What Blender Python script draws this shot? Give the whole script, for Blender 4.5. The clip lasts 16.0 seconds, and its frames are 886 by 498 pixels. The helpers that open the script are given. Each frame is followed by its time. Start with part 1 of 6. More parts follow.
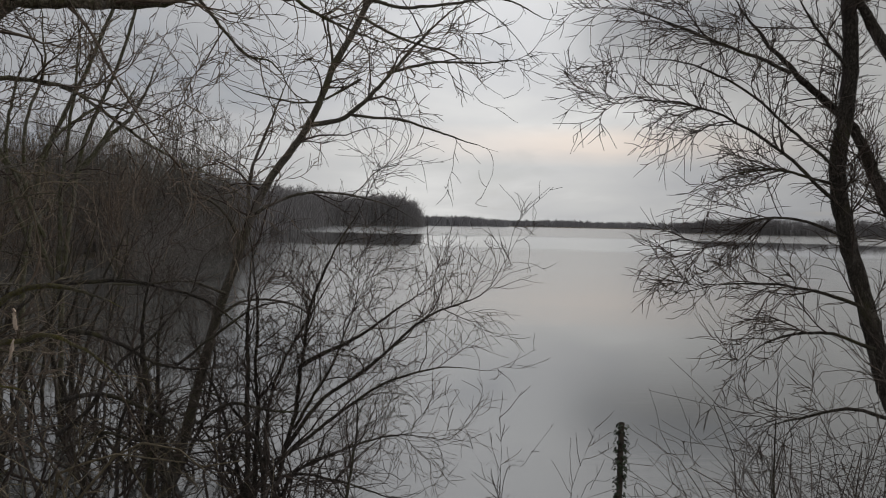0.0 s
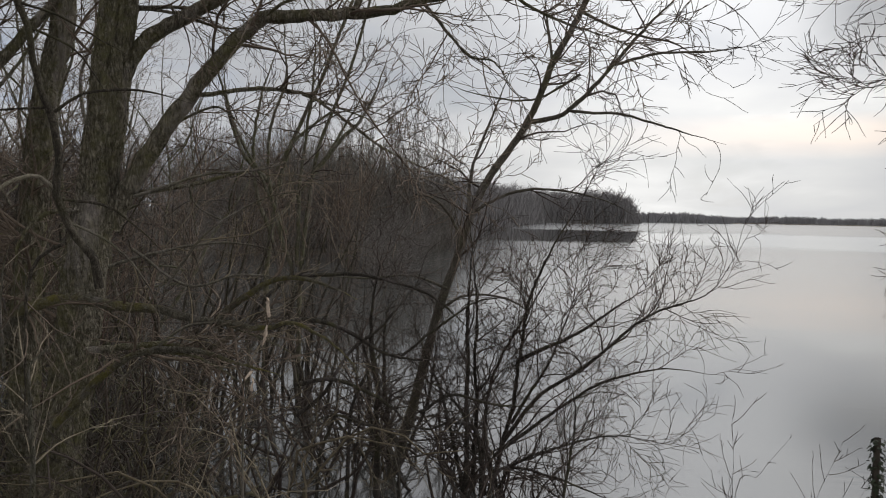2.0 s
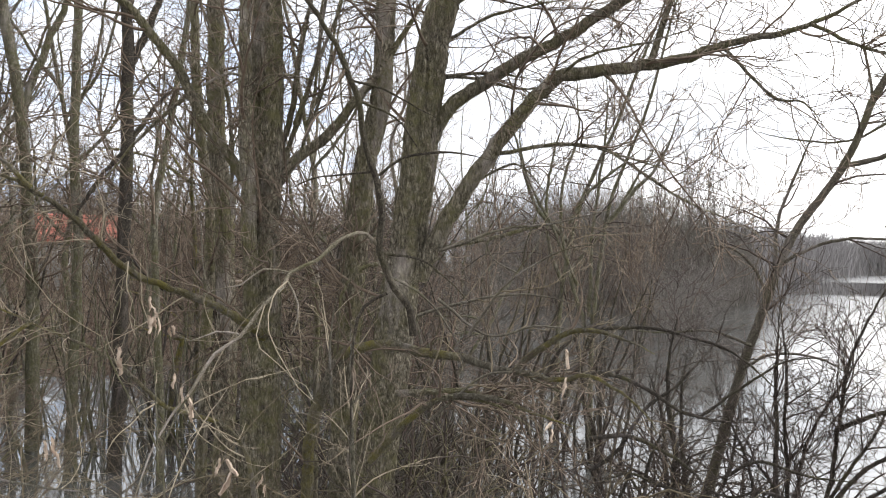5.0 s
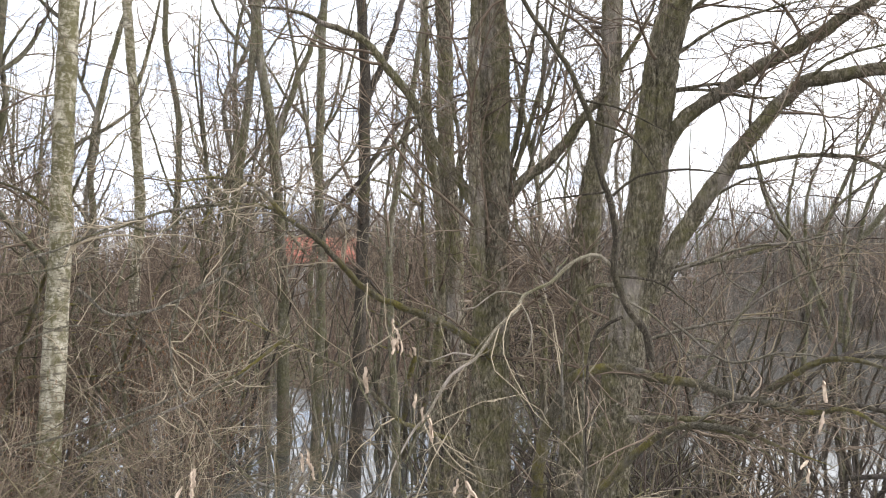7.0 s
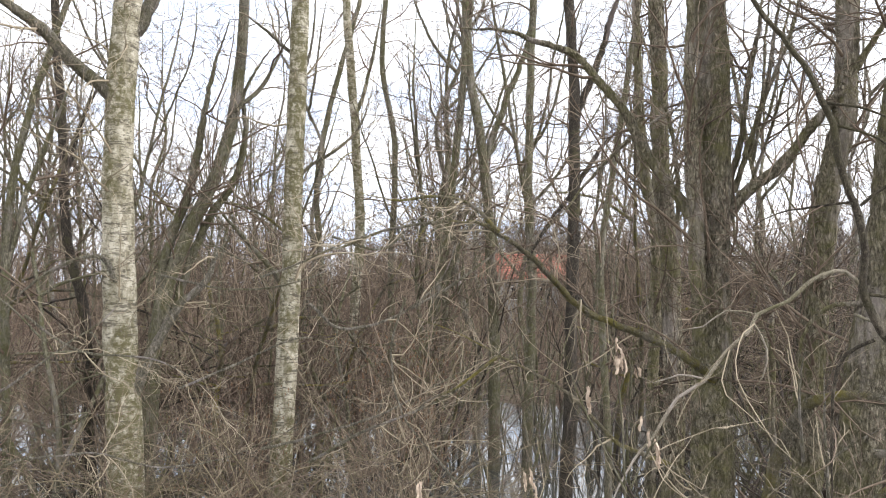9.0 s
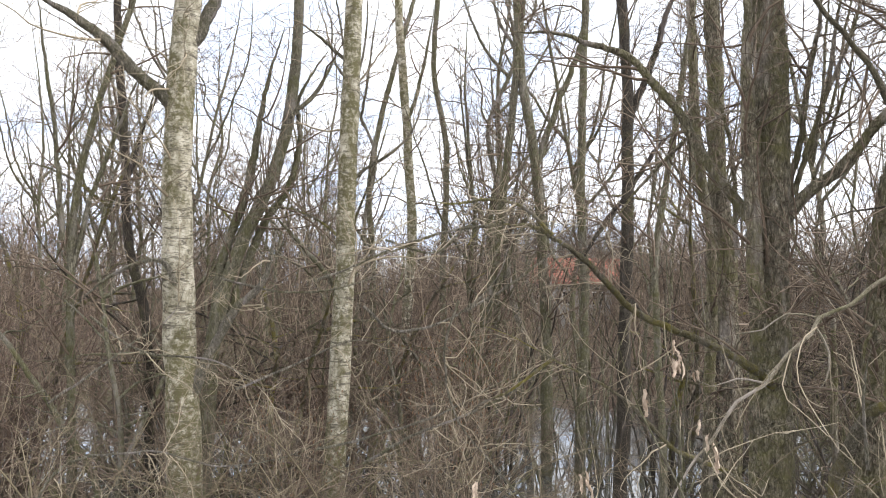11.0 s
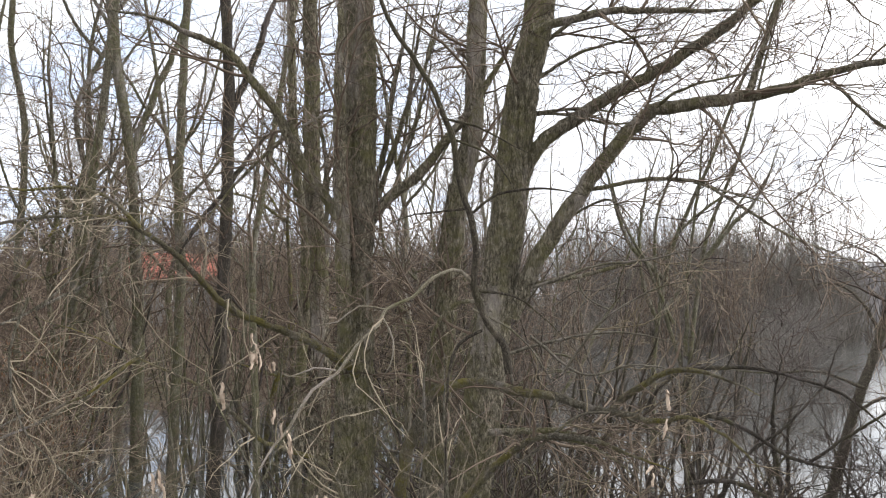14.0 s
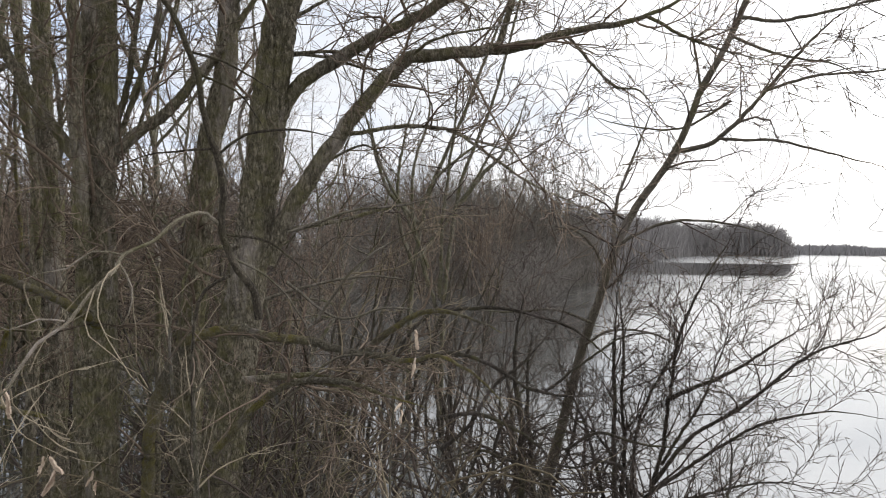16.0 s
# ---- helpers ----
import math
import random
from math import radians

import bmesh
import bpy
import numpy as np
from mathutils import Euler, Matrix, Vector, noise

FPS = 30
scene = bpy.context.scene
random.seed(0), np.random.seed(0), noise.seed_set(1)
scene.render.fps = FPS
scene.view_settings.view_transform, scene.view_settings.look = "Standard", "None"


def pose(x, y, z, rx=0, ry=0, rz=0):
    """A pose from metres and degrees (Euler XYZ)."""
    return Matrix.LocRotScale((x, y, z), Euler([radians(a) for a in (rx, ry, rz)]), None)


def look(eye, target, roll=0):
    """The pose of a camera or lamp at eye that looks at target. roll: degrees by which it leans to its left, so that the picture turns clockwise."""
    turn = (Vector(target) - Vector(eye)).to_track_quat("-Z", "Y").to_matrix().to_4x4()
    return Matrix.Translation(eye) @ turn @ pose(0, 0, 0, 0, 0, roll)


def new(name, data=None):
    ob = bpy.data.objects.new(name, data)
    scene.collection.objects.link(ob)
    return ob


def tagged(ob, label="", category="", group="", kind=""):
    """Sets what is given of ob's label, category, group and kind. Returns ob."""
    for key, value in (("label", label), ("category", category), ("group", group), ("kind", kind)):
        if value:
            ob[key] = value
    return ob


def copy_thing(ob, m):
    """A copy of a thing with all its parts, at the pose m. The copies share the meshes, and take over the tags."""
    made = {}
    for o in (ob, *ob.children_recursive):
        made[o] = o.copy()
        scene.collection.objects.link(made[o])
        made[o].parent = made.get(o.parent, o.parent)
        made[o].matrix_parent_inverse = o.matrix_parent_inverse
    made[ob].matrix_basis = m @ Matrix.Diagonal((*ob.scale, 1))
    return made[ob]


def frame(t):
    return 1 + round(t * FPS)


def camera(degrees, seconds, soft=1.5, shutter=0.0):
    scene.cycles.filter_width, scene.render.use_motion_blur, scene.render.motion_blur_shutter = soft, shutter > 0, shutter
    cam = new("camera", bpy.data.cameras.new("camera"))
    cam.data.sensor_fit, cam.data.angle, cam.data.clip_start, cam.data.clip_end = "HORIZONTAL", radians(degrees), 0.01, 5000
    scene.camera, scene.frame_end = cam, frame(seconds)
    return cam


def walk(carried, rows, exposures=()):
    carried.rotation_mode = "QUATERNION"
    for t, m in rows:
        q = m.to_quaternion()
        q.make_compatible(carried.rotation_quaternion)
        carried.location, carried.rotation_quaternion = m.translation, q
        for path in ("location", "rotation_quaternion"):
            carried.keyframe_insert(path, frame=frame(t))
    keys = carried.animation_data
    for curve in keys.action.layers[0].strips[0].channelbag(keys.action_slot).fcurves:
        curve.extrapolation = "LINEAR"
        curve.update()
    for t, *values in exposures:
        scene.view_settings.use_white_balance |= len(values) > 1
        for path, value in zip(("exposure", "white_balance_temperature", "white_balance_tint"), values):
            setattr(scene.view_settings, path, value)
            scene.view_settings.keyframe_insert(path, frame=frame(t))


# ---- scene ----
cam = camera(56.88, 16.0, soft=1.0, shutter=0.15)


def heading(yaw, pitch):
    """A unit vector; yaw is counted to the left from +y, both in degrees."""
    a, b = radians(yaw), radians(pitch)
    return Vector((-math.sin(a) * math.cos(b), math.cos(a) * math.cos(b), math.sin(b)))


# seconds, place of the eye, yaw, pitch, roll
PATH = [
    (0.0, 0.095, 0.028, 3.410, -2.09, -1.94, 1.25),
    (0.5, 0.075, 0.054, 3.402, 1.27, -2.48, 1.11),
    (1.0, 0.053, 0.041, 3.405, 4.86, -2.90, 1.00),
    (1.5, 0.053, 0.030, 3.406, 8.96, -2.80, 1.05),
    (2.0, 0.034, 0.022, 3.404, 12.75, -2.44, 1.07),
    (2.5, 0.023, 0.017, 3.400, 16.29, -2.22, 1.06),
    (3.0, -0.002, 0.014, 3.403, 20.28, -1.83, 1.05),
    (3.5, 0.000, 0.000, 3.400, 23.89, -1.39, 0.97),
    (4.0, -0.007, -0.001, 3.402, 27.44, -0.86, 0.89),
    (4.2, -0.000, -0.005, 3.402, 28.38, -0.38, 0.90),
    (6.3, -0.046, -0.012, 3.416, 42.97, 1.75, 0.76),
    (6.5, -0.053, -0.013, 3.417, 44.74, 1.76, 0.69),
    (7.0, -0.073, -0.008, 3.420, 48.38, 1.99, 0.84),
    (7.5, -0.089, -0.018, 3.422, 52.09, 2.06, 0.88),
    (8.0, -0.120, -0.018, 3.418, 56.14, 1.70, 1.01),
    (8.5, -0.135, -0.021, 3.421, 60.02, 1.96, 1.04),
    (9.0, -0.139, -0.026, 3.421, 62.83, 2.88, 1.15),
    (9.2, -0.140, -0.026, 3.421, 63.34, 2.94, 1.14),
    (9.8, -0.130, -0.045, 3.412, 64.30, 3.10, 1.25),
    (10.4, -0.130, -0.045, 3.412, 66.20, 3.10, 1.25),
    (10.9, -0.130, -0.045, 3.412, 66.50, 3.10, 1.25),
    (11.3, -0.113, -0.069, 3.401, 64.82, 3.23, 1.41),
    (11.5, -0.111, -0.061, 3.407, 62.61, 3.33, 1.23),
    (12.0, -0.096, -0.050, 3.411, 57.39, 4.02, 1.16),
    (12.5, -0.081, -0.047, 3.412, 54.04, 4.76, 1.12),
    (13.0, -0.068, -0.036, 3.414, 49.30, 5.21, 1.08),
    (13.5, -0.058, -0.026, 3.409, 43.46, 4.96, 0.94),
    (14.0, -0.042, -0.009, 3.405, 39.12, 3.37, 0.88),
    (14.5, -0.033, -0.000, 3.402, 35.55, 2.28, 1.00),
    (15.0, -0.019, 0.023, 3.400, 31.93, 0.70, 0.72),
    (15.5, -0.020, 0.050, 3.393, 27.58, 0.19, 0.60),
    (16.0, -0.017, 0.048, 3.394, 22.54, -0.18, 0.60),
]
rows = [(t, look(Vector((x, y, z)), Vector((x, y, z)) + heading(yaw, pitch), roll)) for t, x, y, z, yaw, pitch, roll in PATH]
walk(cam, rows, exposures=[(0.0, -0.2), (0.5, -0.1), (1.0, 0.0), (2.0, 0.21), (3.0, 0.6), (4.2, 1.24), (6.5, 2.1), (9.0, 2.06), (12.0, 1.92), (14.0, 1.66), (15.0, 1.38), (16.0, 1.16)])

# ---------------------------------------------------------------- world and sun
SUN_YAW, SUN_ELEVATION = -46.0, 34.0
world = bpy.data.worlds.new("overcast_sky")
scene.world = world
world.use_nodes = True
wn, wl = world.node_tree.nodes, world.node_tree.links
wn.clear()


def wnode(kind, **values):
    n = wn.new(kind)
    for k, v in values.items():
        n.inputs[k].default_value = v
    return n


def wmath(op, a, b=None, c=None):
    n = wn.new("ShaderNodeMath")
    n.operation = op
    for i, v in enumerate((a, b, c)):
        if v is None:
            continue
        if isinstance(v, (int, float)):
            n.inputs[i].default_value = v
        else:
            wl.new(v, n.inputs[i])
    return n.outputs[0]


def wramp(value, stops):
    n = wn.new("ShaderNodeValToRGB")
    while len(n.color_ramp.elements) < len(stops):
        n.color_ramp.elements.new(0.5)
    for e, (p, c) in zip(n.color_ramp.elements, stops):
        e.position, e.color = p, (*c, 1)
    wl.new(value, n.inputs[0])
    return n.outputs[0]


coord = wn.new("ShaderNodeTexCoord")
split = wn.new("ShaderNodeSeparateXYZ")
wl.new(coord.outputs["Generated"], split.inputs[0])
up = wmath("ABSOLUTE", split.outputs["Z"])
# a cloud layer seen in perspective: the farther towards the horizon, the flatter
spread = wmath("ADD", up, 0.22)
flat = wn.new("ShaderNodeCombineXYZ")
wl.new(wmath("DIVIDE", split.outputs["X"], spread), flat.inputs[0])
wl.new(wmath("DIVIDE", split.outputs["Y"], spread), flat.inputs[1])
broad = wnode("ShaderNodeTexNoise", Scale=0.42, Detail=4.0, Roughness=0.48, Distortion=0.4)
fine = wnode("ShaderNodeTexNoise", Scale=1.25, Detail=5.0, Roughness=0.5, Distortion=0.3)
shift = wn.new("ShaderNodeMapping")
shift.inputs["Location"].default_value = (3.1, 1.7, 0.0)
wl.new(flat.outputs[0], shift.inputs[0])
wl.new(shift.outputs[0], broad.inputs["Vector"])
wl.new(shift.outputs[0], fine.inputs["Vector"])
cover = wmath("ADD", wmath("MULTIPLY", broad.outputs["Fac"], 0.65), wmath("MULTIPLY", fine.outputs["Fac"], 0.35))
clouds = wramp(cover, [(0.36, (0.43, 0.44, 0.46)), (0.46, (0.535, 0.54, 0.553)), (0.54, (0.62, 0.62, 0.615)), (0.64, (0.84, 0.835, 0.82))])
# thin warm stretch of evening light low over the lake
low = wmath("SUBTRACT", 1.0, wmath("MULTIPLY", wmath("ABSOLUTE", wmath("SUBTRACT", up, 0.094)), 38.0))
warm = wmath("MULTIPLY", wmath("MAXIMUM", low, 0.0), wmath("MULTIPLY", wmath("SUBTRACT", cover, 0.30), 3.6))
warm = wmath("MINIMUM", wmath("MAXIMUM", warm, 0.0), 0.6)
near = wn.new("ShaderNodeVectorMath")
near.operation = "DOT_PRODUCT"
near.inputs[1].default_value = heading(-13.0, 5.4)
wl.new(coord.outputs["Generated"], near.inputs[0])
warm = wmath("MULTIPLY", warm, wmath("POWER", wmath("MAXIMUM", near.outputs["Value"], 0.0), 60.0))
tint = wn.new("ShaderNodeMix")
tint.data_type = "RGBA"
tint.inputs["B"].default_value = (0.93, 0.79, 0.68, 1)
wl.new(warm, tint.inputs["Factor"])
wl.new(clouds, tint.inputs["A"])
# openings of pale blue over the wood, away from the sun
rift = wnode("ShaderNodeTexNoise", Scale=2.3, Detail=5.0, Roughness=0.55, Distortion=0.5)
wl.new(shift.outputs[0], rift.inputs["Vector"])
away = wn.new("ShaderNodeVectorMath")
away.operation = "DOT_PRODUCT"
away.inputs[1].default_value = heading(72.0, 14.0)
wl.new(coord.outputs["Generated"], away.inputs[0])
rifts = wramp(rift.outputs["Fac"], [(0.48, (0.0,) * 3), (0.64, (1.0,) * 3)])
rifts = wmath("MULTIPLY", wmath("ADD", rifts, 0.36), wmath("POWER", wmath("MAXIMUM", away.outputs["Value"], 0.0), 4.0))
blue = wn.new("ShaderNodeMix")
blue.data_type = "RGBA"
blue.inputs["B"].default_value = (0.34, 0.41, 0.54, 1)
wl.new(wmath("MINIMUM", rifts, 0.85), blue.inputs["Factor"])
wl.new(tint.outputs["Result"], blue.inputs["A"])
# the sheet of cloud is brighter round the hidden sun
glow = wn.new("ShaderNodeVectorMath")
glow.operation = "DOT_PRODUCT"
glow.inputs[1].default_value = heading(-5.0, 18.0)
wl.new(coord.outputs["Generated"], glow.inputs[0])
bright = wmath("ADD", 0.87, wmath("MULTIPLY", wmath("POWER", wmath("MAXIMUM", glow.outputs["Value"], 0.0), 26.0), 0.75))
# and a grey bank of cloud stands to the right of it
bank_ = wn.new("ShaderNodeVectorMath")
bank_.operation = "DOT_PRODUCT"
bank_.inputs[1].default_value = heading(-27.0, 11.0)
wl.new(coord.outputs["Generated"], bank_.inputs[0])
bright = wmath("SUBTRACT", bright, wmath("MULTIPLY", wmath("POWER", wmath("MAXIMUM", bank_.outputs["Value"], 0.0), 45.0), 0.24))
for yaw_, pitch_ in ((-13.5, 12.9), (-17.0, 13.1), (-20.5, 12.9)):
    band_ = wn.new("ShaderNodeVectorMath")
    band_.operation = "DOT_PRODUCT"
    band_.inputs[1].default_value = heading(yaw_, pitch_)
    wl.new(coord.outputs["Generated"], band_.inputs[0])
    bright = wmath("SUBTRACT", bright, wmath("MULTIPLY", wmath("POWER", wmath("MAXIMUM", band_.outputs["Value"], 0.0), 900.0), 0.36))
back_cloud = wnode("ShaderNodeBackground")
wl.new(blue.outputs["Result"], back_cloud.inputs["Color"])
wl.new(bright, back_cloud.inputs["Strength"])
sky = wn.new("ShaderNodeTexSky")
sky.sky_type, sky.sun_disc = "NISHITA", False
sky.sun_elevation, sky.sun_rotation = radians(SUN_ELEVATION), radians(-SUN_YAW)
back_sky = wnode("ShaderNodeBackground", Strength=0.06)
wl.new(sky.outputs[0], back_sky.inputs["Color"])
gap = wramp(fine.outputs["Fac"], [(0.0, (0.10,) * 3), (0.36, (0.10,) * 3), (0.42, (0.0,) * 3), (1.0, (0.0,) * 3)])
mix = wn.new("ShaderNodeMixShader")
wl.new(gap, mix.inputs[0])
wl.new(back_cloud.outputs[0], mix.inputs[1])
wl.new(back_sky.outputs[0], mix.inputs[2])
wl.new(mix.outputs[0], wn.new("ShaderNodeOutputWorld").inputs[0])

sun_data = bpy.data.lights.new("sun", "SUN")
sun_data.energy, sun_data.angle, sun_data.color = 0.8, radians(35), (1.0, 0.95, 0.88)
sun = new("sun", sun_data)
sun.matrix_world = look((0, 0, 30), Vector((0, 0, 30)) - heading(SUN_YAW, SUN_ELEVATION))


# ---------------------------------------------------------------- materials
def material(name, rough=0.85, bump=0.4, distance=0.02):
    """An empty principled material and the helpers to wire it."""
    m = bpy.data.materials.new(name)
    m.use_nodes = True
    nodes, links = m.node_tree.nodes, m.node_tree.links
    shader = nodes["Principled BSDF"]
    shader.inputs["Roughness"].default_value = rough
    shader.inputs["Specular IOR Level"].default_value = 0.3
    b = nodes.new("ShaderNodeBump")
    b.inputs["Strength"].default_value, b.inputs["Distance"].default_value = bump, distance
    links.new(b.outputs[0], shader.inputs["Normal"])
    return m, nodes, links, shader, b


def place(nodes, links, scale=(1, 1, 1), source="Object"):
    c = nodes.new("ShaderNodeTexCoord")
    mp = nodes.new("ShaderNodeMapping")
    mp.inputs["Scale"].default_value = scale
    links.new(c.outputs[source], mp.inputs[0])
    return mp.outputs[0]


def noise_of(nodes, links, vector, scale, detail=5.0, rough=0.6, distortion=0.0):
    n = nodes.new("ShaderNodeTexNoise")
    n.inputs["Scale"].default_value, n.inputs["Detail"].default_value = scale, detail
    n.inputs["Roughness"].default_value, n.inputs["Distortion"].default_value = rough, distortion
    links.new(vector, n.inputs["Vector"])
    return n.outputs["Fac"]


def ramp_of(nodes, links, value, stops):
    n = nodes.new("ShaderNodeValToRGB")
    while len(n.color_ramp.elements) < len(stops):
        n.color_ramp.elements.new(0.5)
    for e, (p, c) in zip(n.color_ramp.elements, stops):
        e.position, e.color = p, (*c, 1) if len(c) == 3 else c
    links.new(value, n.inputs[0])
    return n.outputs[0]


def blend(nodes, links, fac, a, b):
    n = nodes.new("ShaderNodeMix")
    n.data_type = "RGBA"
    for v, key in ((fac, "Factor"), (a, "A"), (b, "B")):
        if isinstance(v, (int, float)):
            n.inputs[key].default_value = v
        elif isinstance(v, tuple):
            n.inputs[key].default_value = (*v, 1)
        else:
            links.new(v, n.inputs[key])
    return n.outputs["Result"]


def bark(name, dark, mid, light, moss=0.3, moss_colour=(0.105, 0.10, 0.05), scale=1.0, bump=1.0):
    """Furrowed bark, streaked along the stem, with algae and moss in patches."""
    m, nodes, links, shader, b = material(name, 0.9, bump, 0.045)
    v = place(nodes, links, (1, 1, 0.26))
    bent = nodes.new("ShaderNodeVectorMath")
    bent.operation = "MULTIPLY_ADD"
    warp = nodes.new("ShaderNodeTexNoise")
    warp.inputs["Scale"].default_value, warp.inputs["Detail"].default_value = 12 * scale, 5
    links.new(v, warp.inputs["Vector"])
    links.new(warp.outputs["Color"], bent.inputs[0])
    bent.inputs[1].default_value = (0.22, 0.22, 0.22)
    links.new(v, bent.inputs[2])
    ridge = nodes.new("ShaderNodeTexVoronoi")
    ridge.feature = "DISTANCE_TO_EDGE"
    ridge.inputs["Scale"].default_value = 50 * scale
    links.new(bent.outputs[0], ridge.inputs["Vector"])
    grain = noise_of(nodes, links, place(nodes, links, (1, 1, 0.5)), 46 * scale, 8, 0.74, 0.5)
    patch = noise_of(nodes, links, place(nodes, links), 1.6, 4, 0.6)
    colour = ramp_of(nodes, links, grain, [(0.34, dark), (0.5, mid), (0.68, light)])
    furrow = ramp_of(nodes, links, ridge.outputs["Distance"], [(0.0, (0.2,) * 3), (0.10, (0.6,) * 3), (0.3, (1, 1, 1))])
    mul = nodes.new("ShaderNodeMix")
    mul.data_type, mul.blend_type = "RGBA", "MULTIPLY"
    mul.inputs["Factor"].default_value = 0.72
    links.new(colour, mul.inputs["A"])
    links.new(furrow, mul.inputs["B"])
    # pale crusts of lichen in blotches
    crust = noise_of(nodes, links, place(nodes, links, (1, 1, 0.6)), 7.0, 7, 0.75, 0.6)
    pale = tuple(min(1.0, 1.25 * c) for c in light)
    mottled = blend(nodes, links, ramp_of(nodes, links, crust, [(0.54, (0, 0, 0)), (0.66, (0.4,) * 3)]), mul.outputs["Result"], pale)
    bare = noise_of(nodes, links, place(nodes, links, (1, 1, 0.22)), 3.4, 6, 0.6, 0.3)
    grey = (0.85 * light[0], 0.83 * light[1], 0.97 * light[2])
    mottled = blend(nodes, links, ramp_of(nodes, links, bare, [(0.54, (0, 0, 0)), (0.63, (0.6,) * 3)]), mottled, grey)
    fleck = noise_of(nodes, links, place(nodes, links), 9, 6, 0.7)
    both = nodes.new("ShaderNodeMath")
    both.operation = "MULTIPLY"
    links.new(ramp_of(nodes, links, patch, [(0.62 - moss * 0.5, (0, 0, 0)), (0.74 - moss * 0.4, (1, 1, 1))]), both.inputs[0])
    links.new(ramp_of(nodes, links, fleck, [(0.36, (0, 0, 0)), (0.6, (0.85,) * 3)]), both.inputs[1])
    links.new(blend(nodes, links, both.outputs[0], mottled, moss_colour), shader.inputs["Base Color"])
    height = nodes.new("ShaderNodeMath")
    height.operation = "MULTIPLY_ADD"
    links.new(furrow, height.inputs[0])
    height.inputs[1].default_value = 0.6
    links.new(grain, height.inputs[2])
    links.new(height.outputs[0], b.inputs["Height"])
    return m


def twig_material(name, a, b_, c, rough=0.75):
    """Young smooth bark; each twig has its own tone."""
    m, nodes, links, shader, b = material(name, rough, 0.25, 0.004)
    geo = nodes.new("ShaderNodeNewGeometry")
    tone = ramp_of(nodes, links, geo.outputs["Random Per Island"], [(0.0, a), (0.6, b_), (1.0, c)])
    n = noise_of(nodes, links, place(nodes, links), 6, 5, 0.7)
    links.new(blend(nodes, links, ramp_of(nodes, links, n, [(0.35, (0, 0, 0)), (0.75, (0.6,) * 3)]), tone, c), shader.inputs["Base Color"])
    links.new(noise_of(nodes, links, place(nodes, links), 60), b.inputs["Height"])
    return m


BARK_WILLOW = bark("willow_bark", (0.062, 0.053, 0.039), (0.225, 0.199, 0.148), (0.48, 0.435, 0.352), 0.42, (0.160, 0.150, 0.068), 0.6)
BARK_GREY = bark("grey_bark", (0.13, 0.118, 0.098), (0.26, 0.238, 0.2), (0.42, 0.385, 0.335), 0.4, scale=0.8)
BARK_PALE = bark("pale_branch_bark", (0.130, 0.114, 0.085), (0.270, 0.24, 0.185), (0.47, 0.425, 0.345), 0.25, scale=2.2, bump=0.4)
BARK_ALDER = bark("alder_bark", (0.074, 0.067, 0.052), (0.185, 0.170, 0.130), (0.335, 0.312, 0.250), 0.5, (0.10, 0.10, 0.045), scale=0.7, bump=0.6)
BARK_BRANCH = bark("branch_bark", (0.055, 0.048, 0.038), (0.140, 0.125, 0.099), (0.29, 0.262, 0.21), 0.25, scale=1.6, bump=0.4)
BARK_DARK = bark("dark_bark", (0.027, 0.023, 0.019), (0.068, 0.058, 0.048), (0.20, 0.175, 0.147), 0.2, scale=1.6, bump=0.6)
BARK_CROOK = bark("crooked_branch_bark", (0.028, 0.023, 0.018), (0.068, 0.057, 0.044), (0.24, 0.21, 0.165), 0.2, scale=2.4, bump=0.6)
BARK_MOSSY = bark("mossy_bark", (0.10, 0.088, 0.064), (0.225, 0.20, 0.15), (0.42, 0.385, 0.305), 0.46, (0.235, 0.205, 0.04), 1.5)
TWIG_BROWN = twig_material("brown_twigs", (0.034, 0.0235, 0.017), (0.105, 0.076, 0.057), (0.285, 0.226, 0.175))
# lakeside twigs; their backlit shade is put into the base colour
TWIG_BACKLIT = twig_material("backlit_twigs", (0.023, 0.017, 0.015), (0.054, 0.041, 0.035), (0.150, 0.118, 0.099))
# darker tone for backing thickets, with their inner shade put into the colour
TWIG_SHADED = twig_material("shaded_thicket_twigs", (0.025, 0.021, 0.017), (0.060, 0.052, 0.042), (0.150, 0.131, 0.105))
TWIG_RED = twig_material("reddish_twigs", (0.044, 0.028, 0.022), (0.124, 0.085, 0.068), (0.26, 0.194, 0.157))
TWIG_PALE = twig_material("pale_twigs", (0.105, 0.086, 0.059), (0.26, 0.218, 0.156), (0.45, 0.39, 0.30))
TWIG_OLIVE = twig_material("olive_twigs", (0.052, 0.041, 0.025), (0.132, 0.106, 0.068), (0.31, 0.26, 0.183))
TWIG_MOSS = twig_material("mossy_twigs", (0.075, 0.072, 0.035), (0.135, 0.125, 0.065), (0.22, 0.20, 0.12))
# distance haze is mixed into this greyed twig colour
TWIG_DISTANT = twig_material("distant_hazed_twigs", (0.175, 0.166, 0.168), (0.230, 0.219, 0.222), (0.290, 0.277, 0.283))
TWIG_SHORE = twig_material("shore_twigs", (0.078, 0.071, 0.062), (0.138, 0.125, 0.110), (0.235, 0.213, 0.190))
# far shore twigs, paled and blued: the air's haze is in their colour
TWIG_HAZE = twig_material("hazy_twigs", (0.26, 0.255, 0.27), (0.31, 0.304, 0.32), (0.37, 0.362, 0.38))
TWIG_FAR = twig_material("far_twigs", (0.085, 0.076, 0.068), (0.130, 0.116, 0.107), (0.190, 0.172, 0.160))


